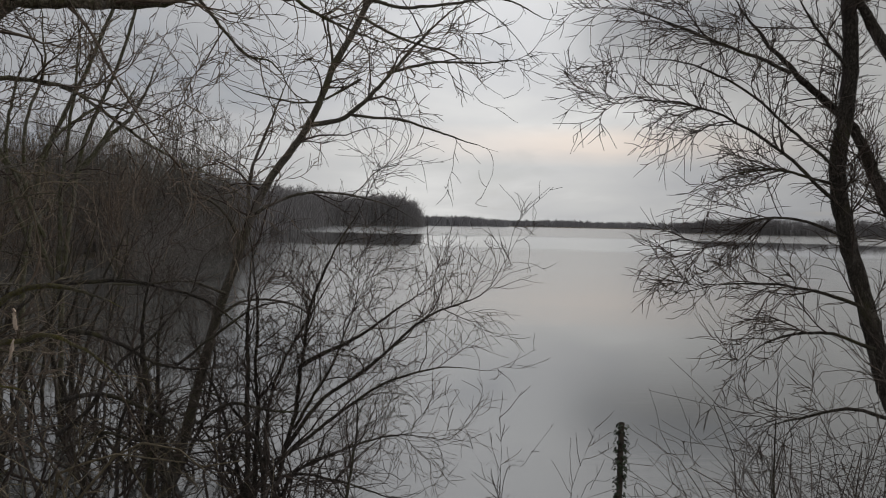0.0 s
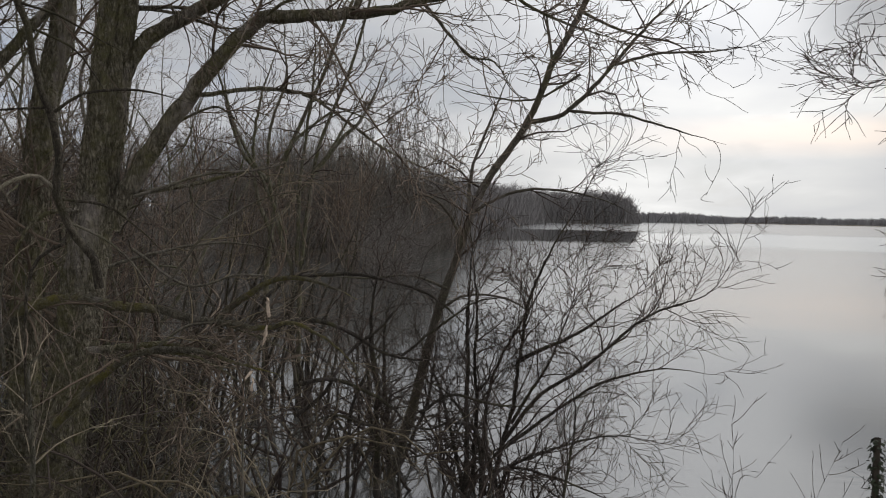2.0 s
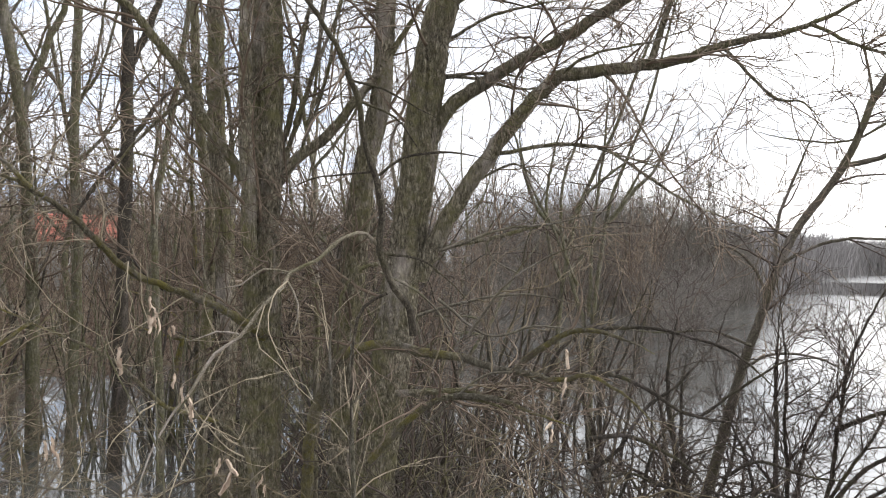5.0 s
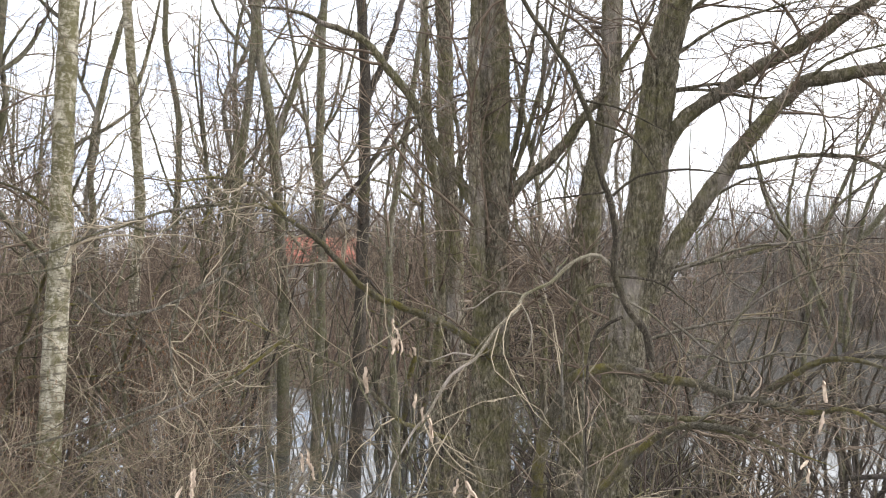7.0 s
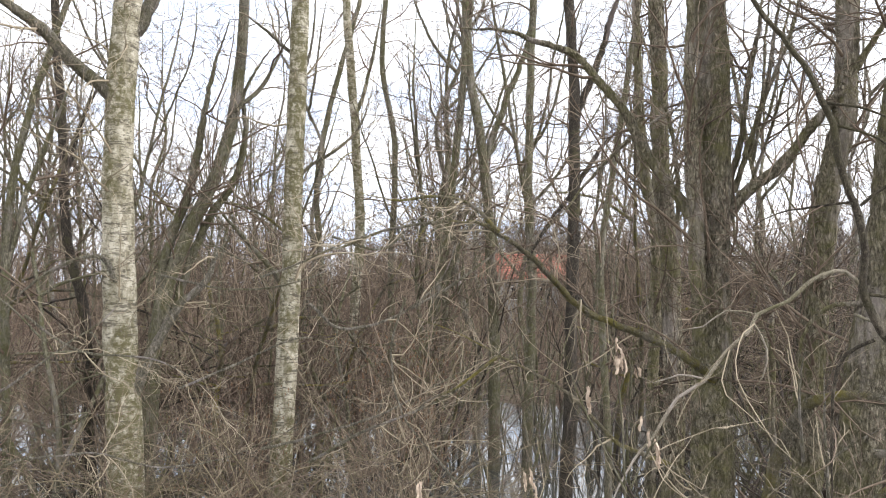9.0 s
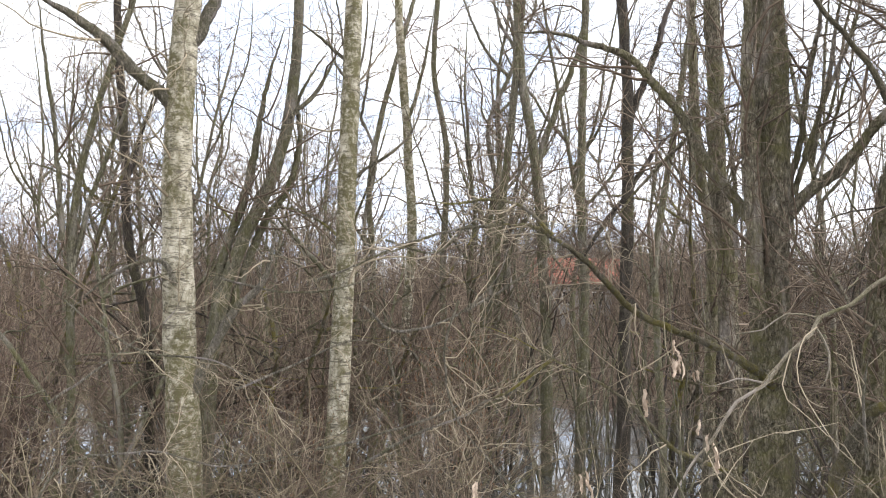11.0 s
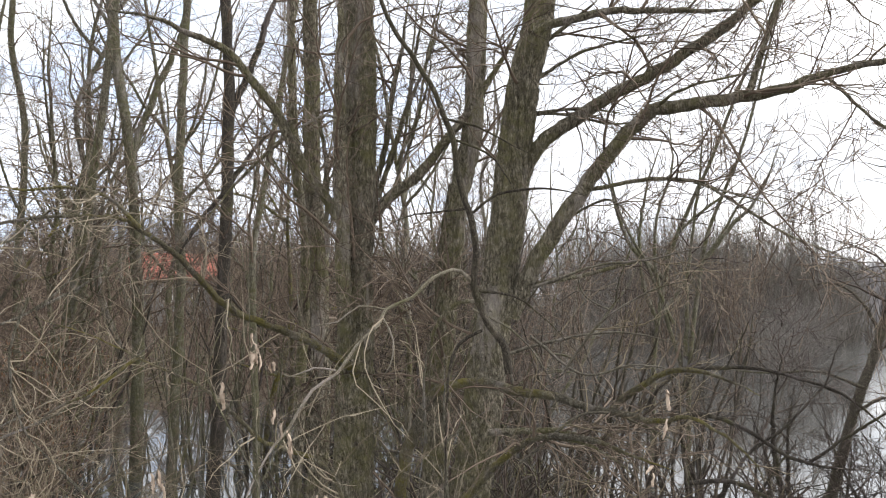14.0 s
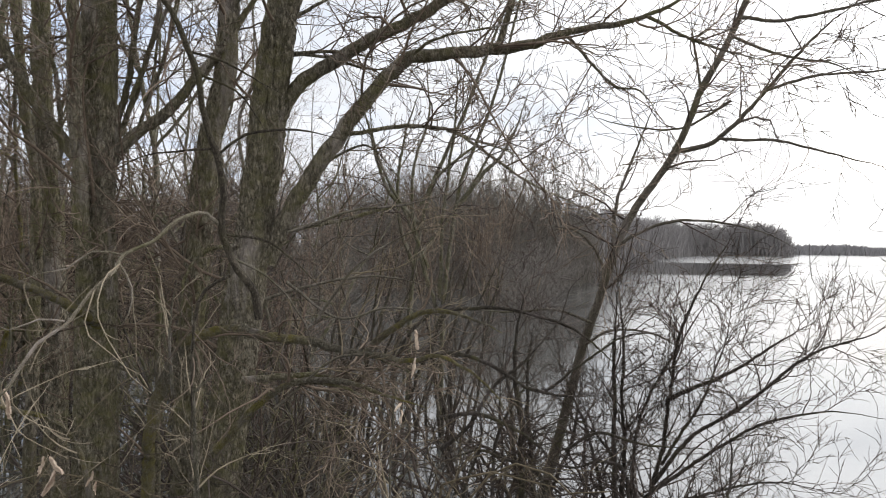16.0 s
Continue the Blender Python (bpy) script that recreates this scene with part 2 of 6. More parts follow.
def poplar_bark(name, low, high, bias, patches):
    """Chalky white bark with dark cross bands, furrowed and mossy towards the foot."""
    m, nodes, links, shader, b = material(name, 0.8, 0.6, 0.015)
    band = noise_of(nodes, links, place(nodes, links, (3.2, 3.2, 17)), 1.0, 6, 0.68, 0.8)
    dot = noise_of(nodes, links, place(nodes, links, (1, 1, 3.2)), 13, 4, 0.6)
    chalk = noise_of(nodes, links, place(nodes, links, (1, 1, 0.7)), 9, 8, 0.75)
    colour = ramp_of(nodes, links, chalk, [(0.34, (0.13, 0.115, 0.078)), (0.47, (0.30, 0.278, 0.215)), (0.6, (0.51, 0.48, 0.405))])
    colour = blend(nodes, links, ramp_of(nodes, links, band, [(0.53, (0, 0, 0)), (0.59, (0.8,) * 3)]), colour, (0.07, 0.06, 0.047))
    colour = blend(nodes, links, ramp_of(nodes, links, dot, [(0.56, (0, 0, 0)), (0.63, (0.8,) * 3)]), colour, (0.08, 0.07, 0.052))
    patch = noise_of(nodes, links, place(nodes, links, (1, 1, 0.6)), patches, 5, 0.6)
    speck = noise_of(nodes, links, place(nodes, links), 13, 7, 0.75)
    worn = nodes.new("ShaderNodeMath")
    worn.operation = "MULTIPLY"
    # the foot and the upper stem are mossier than the chalky middle
    height = nodes.new("ShaderNodeSeparateXYZ")
    links.new(place(nodes, links), height.inputs[0])
    above = nodes.new("ShaderNodeMapRange")
    above.inputs["From Max"].default_value = 10.0
    links.new(height.outputs["Z"], above.inputs["Value"])
    zone = ramp_of(nodes, links, above.outputs[0], [(low - 0.08, (0.22 + bias,) * 3), (low, (bias,) * 3), (high, (bias,) * 3), (high + 0.06, (0.13 + bias,) * 3), (high + 0.3, (0.05 + bias,) * 3)])
    where = nodes.new("ShaderNodeMath")
    links.new(patch, where.inputs[0])
    links.new(zone, where.inputs[1])
    links.new(ramp_of(nodes, links, where.outputs[0], [(0.54, (0, 0, 0)), (0.64, (1, 1, 1))]), worn.inputs[0])
    links.new(ramp_of(nodes, links, speck, [(0.42, (0.1,) * 3), (0.54, (0.95,) * 3)]), worn.inputs[1])
    colour = blend(nodes, links, worn.outputs[0], colour, (0.105, 0.096, 0.045))
    links.new(colour, shader.inputs["Base Color"])
    links.new(band, b.inputs["Height"])
    return m


BARK_POPLAR = poplar_bark("white_poplar_bark", 0.34, 0.56, 0.02, 1.6)
BARK_SPECKLED = poplar_bark("speckled_poplar_bark", 0.2, 0.42, 0.075, 4.5)


def ground_material():
    m, nodes, links, shader, b = material("leaf_litter", 0.95, 1.0, 0.05)
    v = place(nodes, links)
    broad_ = noise_of(nodes, links, v, 0.35, 6, 0.6)
    fine_ = noise_of(nodes, links, v, 14, 8, 0.7)
    a = ramp_of(nodes, links, fine_, [(0.3, (0.045, 0.034, 0.025)), (0.52, (0.115, 0.088, 0.062)), (0.75, (0.22, 0.175, 0.13))])
    c = ramp_of(nodes, links, fine_, [(0.3, (0.04, 0.042, 0.02)), (0.7, (0.12, 0.12, 0.055))])
    links.new(blend(nodes, links, ramp_of(nodes, links, broad_, [(0.48, (0, 0, 0)), (0.66, (0.7,) * 3)]), a, c), shader.inputs["Base Color"])
    links.new(fine_, b.inputs["Height"])
    return m


def water_material():
    """Still lake water: calm sheets, and stretches roughened by a light breeze."""
    m, nodes, links, shader, b = material("lake_water", 0.03, 0.10, 0.06)
    shader.inputs["Base Color"].default_value = (0.10, 0.102, 0.10, 1)
    shader.inputs["IOR"].default_value = 3.5
    shader.inputs["Specular IOR Level"].default_value = 0.5
    wave = noise_of(nodes, links, place(nodes, links, (0.55, 2.4, 1)), 2.2, 4, 0.55, 0.4)
    swell = noise_of(nodes, links, place(nodes, links, (0.12, 0.5, 1)), 1.0, 3, 0.5, 0.3)
    breeze = noise_of(nodes, links, place(nodes, links, (0.03, 0.09, 1)), 1.0, 4, 0.55, 0.5)
    force = ramp_of(nodes, links, breeze, [(0.44, (0.03,) * 3), (0.60, (1.0,) * 3)])
    h = nodes.new("ShaderNodeMath")
    h.operation = "MULTIPLY"
    links.new(wave, h.inputs[0])
    links.new(force, h.inputs[1])
    add = nodes.new("ShaderNodeMath")
    add.operation = "MULTIPLY_ADD"
    links.new(swell, add.inputs[0])
    add.inputs[1].default_value = 0.5
    links.new(h.outputs[0], add.inputs[2])
    links.new(add.outputs[0], b.inputs["Height"])
    # sheltered among the trees, finely ruffled on the open lake, with a calm belt far out
    out = nodes.new("ShaderNodeVectorMath")
    out.operation = "LENGTH"
    links.new(place(nodes, links), out.inputs[0])
    edge = noise_of(nodes, links, place(nodes, links, (0.02, 0.05, 1)), 1.0, 4, 0.6)
    reach = nodes.new("ShaderNodeMath")
    reach.operation = "MULTIPLY_ADD"
    links.new(edge, reach.inputs[0])
    reach.inputs[1].default_value = 36.0
    links.new(out.outputs["Value"], reach.inputs[2])
    part_ = nodes.new("ShaderNodeMapRange")
    part_.inputs["From Max"].default_value = 500.0
    links.new(reach.outputs[0], part_.inputs["Value"])
    bank_ruffle = nodes.new("ShaderNodeMapRange")
    for key, value in (("From Min", 11.8), ("From Max", 12.9), ("To Min", 0.1), ("To Max", 0.0)):
        bank_ruffle.inputs[key].default_value = value
    links.new(out.outputs["Value"], bank_ruffle.inputs["Value"])
    ruffle = ramp_of(nodes, links, part_.outputs[0], [(0.075, (0.025,) * 3), (0.12, (0.12,) * 3), (0.24, (0.13,) * 3), (0.265, (0.02,) * 3), (0.43, (0.02,) * 3), (0.47, (0.16,) * 3)])
    both = nodes.new("ShaderNodeMath")
    links.new(ruffle, both.inputs[0])
    links.new(bank_ruffle.outputs[0], both.inputs[1])
    ruffle = both.outputs[0]
    links.new(ruffle, shader.inputs["Roughness"])
    swing = nodes.new("ShaderNodeMath")
    swing.operation = "MULTIPLY"
    links.new(ruffle, swing.inputs[0])
    swing.inputs[1].default_value = 0.9
    links.new(swing.outputs[0], b.inputs["Strength"])
    return m


def plain(name, a, c, scale=8.0, rough=0.9, bump=0.4):
    m, nodes, links, shader, b = material(name, rough, bump, 0.02)
    n = noise_of(nodes, links, place(nodes, links), scale, 6, 0.65)
    links.new(ramp_of(nodes, links, n, [(0.3, a), (0.7, c)]), shader.inputs["Base Color"])
    links.new(n, b.inputs["Height"])
    return m


GROUND, WATER = ground_material(), water_material()
DEAD_LEAF = plain("dead_leaf", (0.36, 0.27, 0.215), (0.6, 0.5, 0.41), 40)
BROWN_LEAF = plain("brown_leaf", (0.13, 0.075, 0.045), (0.26, 0.16, 0.10), 30)
IVY = plain("ivy_leaf", (0.012, 0.016, 0.009), (0.035, 0.045, 0.022), 25, 0.5)
STAKE = plain("weathered_stake", (0.04, 0.033, 0.026), (0.10, 0.085, 0.07), 20)
ROOF_TILE = plain("red_roof_tile", (0.26, 0.10, 0.075), (0.42, 0.17, 0.135), 3)
HOUSE_WALL = plain("grey_house_wall", (0.22, 0.215, 0.21), (0.34, 0.33, 0.32), 5)
DARK_GLASS = plain("window_glass", (0.02, 0.022, 0.025), (0.03, 0.032, 0.036), 2, 0.1, 0.0)
WHITE_FRAME = plain("white_window_frame", (0.6, 0.6, 0.58), (0.78, 0.78, 0.76), 8)

# ---------------------------------------------------------------- mesh tools
rng = np.random.default_rng(7)


def mesh_of(name, verts, quads, mat, smooth=True):
    """A mesh from arrays of vertices and four-cornered faces."""
    me = bpy.data.meshes.new(name)
    me.vertices.add(len(verts))
    me.vertices.foreach_set("co", np.asarray(verts, np.float32).ravel())
    me.loops.add(quads.size)
    me.loops.foreach_set("vertex_index", quads.astype(np.int32).ravel())
    me.polygons.add(len(quads))
    me.polygons.foreach_set("loop_start", np.arange(0, quads.size, quads.shape[1], dtype=np.int32))
    me.polygons.foreach_set("use_smooth", np.full(len(quads), smooth))
    me.update(calc_edges=True)
    me.materials.append(mat)
    return me


def tubes(P, R, sides=3, rough=0.0, relief=None):
    """Tapered round stems along the lines P (N, n, 3) with the radii R (N, n)."""
    N, n = P.shape[:2]
    t = np.gradient(P, axis=1)
    t /= np.linalg.norm(t, axis=2, keepdims=True) + 1e-9
    mean = t.mean(1)
    ref = np.where(np.abs(mean[:, 2:3]) > 0.8, [[1.0, 0.0, 0.0]], [[0.0, 0.0, 1.0]])
    a = np.cross(t, ref[:, None, :])
    a /= np.linalg.norm(a, axis=2, keepdims=True) + 1e-9
    b = np.cross(t, a)
    ang = np.arange(sides) * 2 * math.pi / sides
    rad = R[:, :, None] * np.ones(sides)
    if rough:
        rad = rad * (1 + rough * rng.normal(size=rad.shape))
    if relief is not None:
        rad = rad + relief[None]
    ring = P[:, :, None, :] + rad[..., None] * (np.cos(ang)[None, None, :, None] * a[:, :, None, :] + np.sin(ang)[None, None, :, None] * b[:, :, None, :])
    base = (np.arange(N) * n * sides)[:, None, None] + (np.arange(n - 1) * sides)[None, :, None]
    j = np.arange(sides)[None, None, :]
    k = (j + 1) % sides
    quads = np.stack([base + j, base + k, base + sides + k, base + sides + j], -1).reshape(-1, 4)
    return ring.reshape(-1, 3), quads


def patchwork(rows, cols, n, sides):
    """Smooth random heights from -1 to 1 on a sleeve, n rings of that many sides, with so many swells up and round it."""
    g = rng.uniform(-1, 1, (rows + 2, cols))
    y, x = np.linspace(0, rows, n), np.arange(sides) * cols / sides
    # each row of swells is shifted round the stem, so that the ridges lace together
    i, u = y.astype(int), y - y.astype(int)
    out = 0
    for k, wy in ((0, 1 - u * u * (3 - 2 * u)), (1, u * u * (3 - 2 * u))):
        xs = x[None] + 0.5 * ((i + k) % 2)[:, None]
        j = xs.astype(int)
        v = xs - j
        v = v * v * (3 - 2 * v)
        row = g[(i + k)[:, None], j % cols] * (1 - v) + g[(i + k)[:, None], (j + 1) % cols] * v
        out = out + wy[:, None] * row
    return out


def furrowed(line, rad, depth, width=0.06):
    """A stout stem whose bark stands up in long interlaced ridges."""
    s = np.concatenate([[0], np.cumsum(np.linalg.norm(np.diff(line, axis=0), axis=1))])
    n = int(s[-1] / 0.04)
    u = np.linspace(0, s[-1], n)
    P = np.stack([np.interp(u, s, line[:, i]) for i in range(3)], 1)
    R = np.interp(u, s, rad)
    smooth_ = np.ones(7) / 7
    for i in range(3):
        P[3:-3, i] = np.convolve(P[:, i], smooth_, "valid")
    mean = float(R.mean())
    sides = int(np.clip(2 * math.pi * mean / 0.016, 24, 80))
    cols = max(7, int(2 * math.pi * mean / width))
    ridge = np.abs(patchwork(int(s[-1] / 0.24), cols, n, sides))
    fine_ = np.abs(patchwork(int(s[-1] / 0.13), cols * 2, n, sides))
    lump = patchwork(int(s[-1] / 0.5), 4, n, sides)
    high = np.minimum(1, ridge * 3.2) * 0.75 + np.minimum(1, fine_ * 3.0) * 0.35 - 0.8
    return tubes(P[None], R[None], sides, 0.0, depth * high + 0.05 * mean * lump + 0.1 * depth * rng.normal(size=high.shape))


def join(pieces):
    verts, quads, at = [], [], 0
    for v, q in pieces:
        verts.append(v)
        quads.append(q + at)
        at += len(v)
    return np.concatenate(verts), np.concatenate(quads)


def curve(points, r0, r1, step=0.12, wobble=0.0):
    """A smooth line through the points, with radii from r0 to r1."""
    p = np.array(points, float)
    p = np.concatenate([[2 * p[0] - p[1]], p, [2 * p[-1] - p[-2]]])
    out = []
    for i in range(1, len(p) - 2):
        m = max(2, int(np.linalg.norm(p[i + 1] - p[i]) / step))
        u = (np.arange(m) / m)[:, None]
        a, b, c, d = p[i - 1], p[i], p[i + 1], p[i + 2]
        out.append(0.5 * (2 * b + (c - a) * u + (2 * a - 5 * b + 4 * c - d) * u ** 2 + (3 * b - a - 3 * c + d) * u ** 3))
    line = np.concatenate(out + [p[-2:-1]])
    if wobble:
        k = len(line)
        w = rng.normal(size=(k + 8, 3))
        w = np.stack([np.convolve(w[:, i], np.ones(9) / 9, "valid") for i in range(3)], 1) * wobble
        line = line + w * np.minimum(1, np.arange(k) / 4)[:, None]
    s = np.linspace(0, 1, len(line))
    return line, r0 + (r1 - r0) * s ** 0.9


def resample(line, radius, n=12):
    s = np.concatenate([[0], np.cumsum(np.linalg.norm(np.diff(line, axis=0), axis=1))])
    u = np.linspace(0, s[-1], n)
    return np.stack([np.interp(u, s, line[:, i]) for i in range(3)], 1), np.interp(u, s, radius)


def sprout(P, R, per_metre, lengths, angle, lift, wiggle, n=5, start=0.15, share=0.6, thick=0.02, tip=0.0016, upper=0.0):
    """New shoots off the lines P: how many a metre, their lengths, their angle, how they bend up or down."""
    span = np.linalg.norm(np.diff(P, axis=1), axis=2).sum(1)
    count = rng.poisson(per_metre * span * (1 - start))
    which = np.repeat(np.arange(len(P)), count)
    m = len(which)
    if m == 0:
        return np.zeros((0, n, 3)), np.zeros((0, n))
    u = start + (1 - start) * rng.random(m)
    f = u * (P.shape[1] - 1)
    i = np.minimum(f.astype(int), P.shape[1] - 2)
    w = (f - i)[:, None]
    base = P[which, i] * (1 - w) + P[which, i + 1] * w
    rad = R[which, i] * (1 - w[:, 0]) + R[which, i + 1] * w[:, 0]
    t = P[which, i + 1] - P[which, i]
    t /= np.linalg.norm(t, axis=1, keepdims=True) + 1e-9
    side = rng.normal(size=(m, 3))
    side[:, 2] += upper
    side -= (side * t).sum(1, keepdims=True) * t
    side /= np.linalg.norm(side, axis=1, keepdims=True) + 1e-9
    ang = np.radians(rng.normal(angle, angle * 0.25, m))[:, None]
    d = t * np.cos(ang) + side * np.sin(ang)
    length = rng.uniform(*lengths, m) * (1.15 - 0.55 * u)
    step = (length / (n - 1))[:, None]
    line = np.empty((m, n, 3))
    line[:, 0] = base
    bend = rng.normal(size=(m, 3)) * wiggle * 0.5
    for k in range(1, n):
        d = d + bend + rng.normal(size=(m, 3)) * wiggle
        d[:, 2] += lift
        d /= np.linalg.norm(d, axis=1, keepdims=True)
        line[:, k] = line[:, k - 1] + d * step
    r0 = np.clip(np.minimum(rad * share, length * 0.015), tip * 1.7, thick)
    return line, r0[:, None] + (tip - r0[:, None]) * np.linspace(0, 1, n)[None, :] ** 0.9


# levels of shoots for each habit of growth
HABIT = {
    "a": [(2.4, (0.6, 2.8), 56, 0.025, 0.15, 12), (3.8, (0.35, 1.4), 48, 0.015, 0.17, 8), (5.0, (0.1, 0.55), 44, 0.01, 0.18, 5)],
    "b": [(6.0, (0.35, 1.4), 50, 0.03, 0.16, 8), (7.0, (0.15, 0.65), 42, 0.01, 0.18, 6), (5.0, (0.06, 0.26), 36, 0.0, 0.15, 4)],
    "c": [(6.0, (0.3, 1.15), 40, 0.03, 0.15, 10), (6.0, (0.2, 0.85), 40, 0.01, 0.18, 8), (4.2, (0.12, 0.5), 38, 0.0, 0.16, 5)],
    "d": [(6.8, (0.25, 0.78), 40, 0.0, 0.10, 10), (8.5, (0.15, 0.55), 36, -0.004, 0.12, 8), (5.0, (0.10, 0.34), 36, 0.0, 0.14, 5)],
    "m": [(6.0, (0.3, 1.3), 52, 0.015, 0.21, 9), (7.0, (0.15, 0.6), 42, -0.015, 0.15, 6), (5.0, (0.06, 0.25), 40, -0.02, 0.15, 4)],
    "n": [(4.5, (0.25, 1.1), 48, -0.02, 0.21, 9), (6.0, (0.1, 0.5), 42, 0.0, 0.2, 6), (4.0, (0.05, 0.2), 40, 0.0, 0.16, 4)],
    "p": [(2.4, (0.5, 2.8), 62, 0.02, 0.15, 12), (4.5, (0.3, 1.3), 48, 0.01, 0.17, 8), (6.0, (0.08, 0.38), 36, 0.0, 0.14, 4)],
    "s": [(6.0, (0.15, 0.7), 40, 0.02, 0.09, 7), (6.0, (0.06, 0.3), 36, 0.015, 0.10, 5)],
    "t": [(9.0, (0.06, 0.35), 36, 0.03, 0.09, 6), (5.0, (0.03, 0.12), 36, 0.02, 0.12, 3)],
    "l": [(4.6, (0.3, 1.4), 46, 0.03, 0.17, 11), (5.4, (0.2, 0.9), 42, 0.012, 0.18, 8), (4.2, (0.12, 0.5), 38, 0.01, 0.15, 5)],
    "q": [(4.0, (0.2, 0.8), 55, 0.0, 0.24, 8), (4.0, (0.1, 0.4), 46, 0.0, 0.22, 5)],
}


def part(name, verts, quads, mat, parent, label="", smooth=True):
    ob = new(name, mesh_of(name, verts, quads, mat, smooth))
    ob.parent = parent
    if label:
        tagged(ob, label=label)
    return ob


def thing(name, label, category, at=(0, 0, 0), group=""):
    """An empty at the foot of a thing, which holds its parts."""
    e = new(name)
    e.location = at
    return tagged(e, label=label, category=category, group=group)


def shoots(lines, habit, thick, tip, density=1.0):
    """All levels of branches and twigs off a set of lines; the first level apart from the rest."""
    P = np.stack([p for p, r in lines])
    R = np.stack([r for p, r in lines])
    got = []
    for level, (per, lengths, angle, lift, wiggle, n) in enumerate(HABIT[habit]):
        P, R = sprout(P, R, per * density, lengths, angle, lift, wiggle, n, 0.25 if level == 0 else 0.12, 0.6, thick / (1 + level), tip)
        if len(P):
            got.append((P, R))
    return got


def tree(name, label, category, limbs, stem_bark, twig_mat, thick=0.02, tip=0.0018, density=1.0, group="", sides=12, low_sides=6, single=24, limb_bark=None, furrow=0.0):
    """A tree from its main limbs (part, habit, radius at the foot, radius at the end, points); the rest grows from them."""
    foot = Vector(limbs[0][4][0])
    root = thing(name, label, category, (foot.x, foot.y, foot.z), group)
    off = np.array(foot)
    shoots_first, shoots_rest = [], []
    for kind, habit, r0, r1, points in limbs:
        thickest = max(r0, r1)
        line, rad = curve(points, r0, r1, max(0.05, thickest * 0.7), thickest * 0.22 if kind == "trunk" else 0.012 + thickest * 0.45)
        if kind == "trunk":
            rad = rad * (1 - 0.6 * np.clip((np.linspace(0, 1, len(rad)) - 0.8) / 0.2, 0, 1))
        elif r1 < r0:
            rad = rad * (1 - 0.85 * np.clip((np.linspace(0, 1, len(rad)) - 0.6) / 0.4, 0, 1) ** 1.3)
        k = sides if thickest > 0.05 else low_sides
        # burrs and swellings along the stem
        swell = np.convolve(rng.normal(size=len(rad) + 4), np.ones(5) / 5, "valid")
        if kind == "trunk" and furrow and thickest > 0.09:
            v, q = furrowed(line - off, rad * (1 + 0.06 * swell), furrow * min(1.0, thickest / 0.2))
        else:
            v, q = tubes(line[None] - off, (rad * (1 + 0.06 * swell))[None], k, 0.05 if k == sides else 0.03)
        part(kind, v, q, stem_bark if kind == "trunk" else limb_bark or stem_bark, root)
        for level, (P, R) in enumerate(shoots([resample(line, rad, 16)], habit, thick, tip, density)):
            if level == 0:
                shoots_first += [(r[0], p - off, r) for p, r in zip(P, R)]
            else:
                shoots_rest.append(tubes(P - off, R, 3))
    # the stoutest branches are parts of their own, the rest is a haze of twigs
    shoots_first.sort(key=lambda b: -b[0])
    for i, (r, p, rad) in enumerate(shoots_first):
        v, q = tubes(p[None], rad[None], 5 if i < single else 3)
        if i < single:
            part("branch", v, q, twig_mat, root)
        else:
            shoots_rest.append((v, q))
    if shoots_rest:
        tagged(part("crown", *join(shoots_rest), twig_mat, root), kind="stuff")
    return root


GROWING = []


def limb(kind, habit, foot_radius, end_radius, *points):
    """Lay down one main limb of the tree that is built next, from its foot to its end."""
    GROWING.append((kind, habit, foot_radius, end_radius, list(points)))


def grown():
    """The limbs laid down so far, for one tree."""
    limbs = list(GROWING)
    GROWING.clear()
    return limbs


# ---------------------------------------------------------------- ground and water
def smooth(a, b, x):
    u = np.clip((x - a) / (b - a), 0, 1)
    return u * u * (3 - 2 * u)


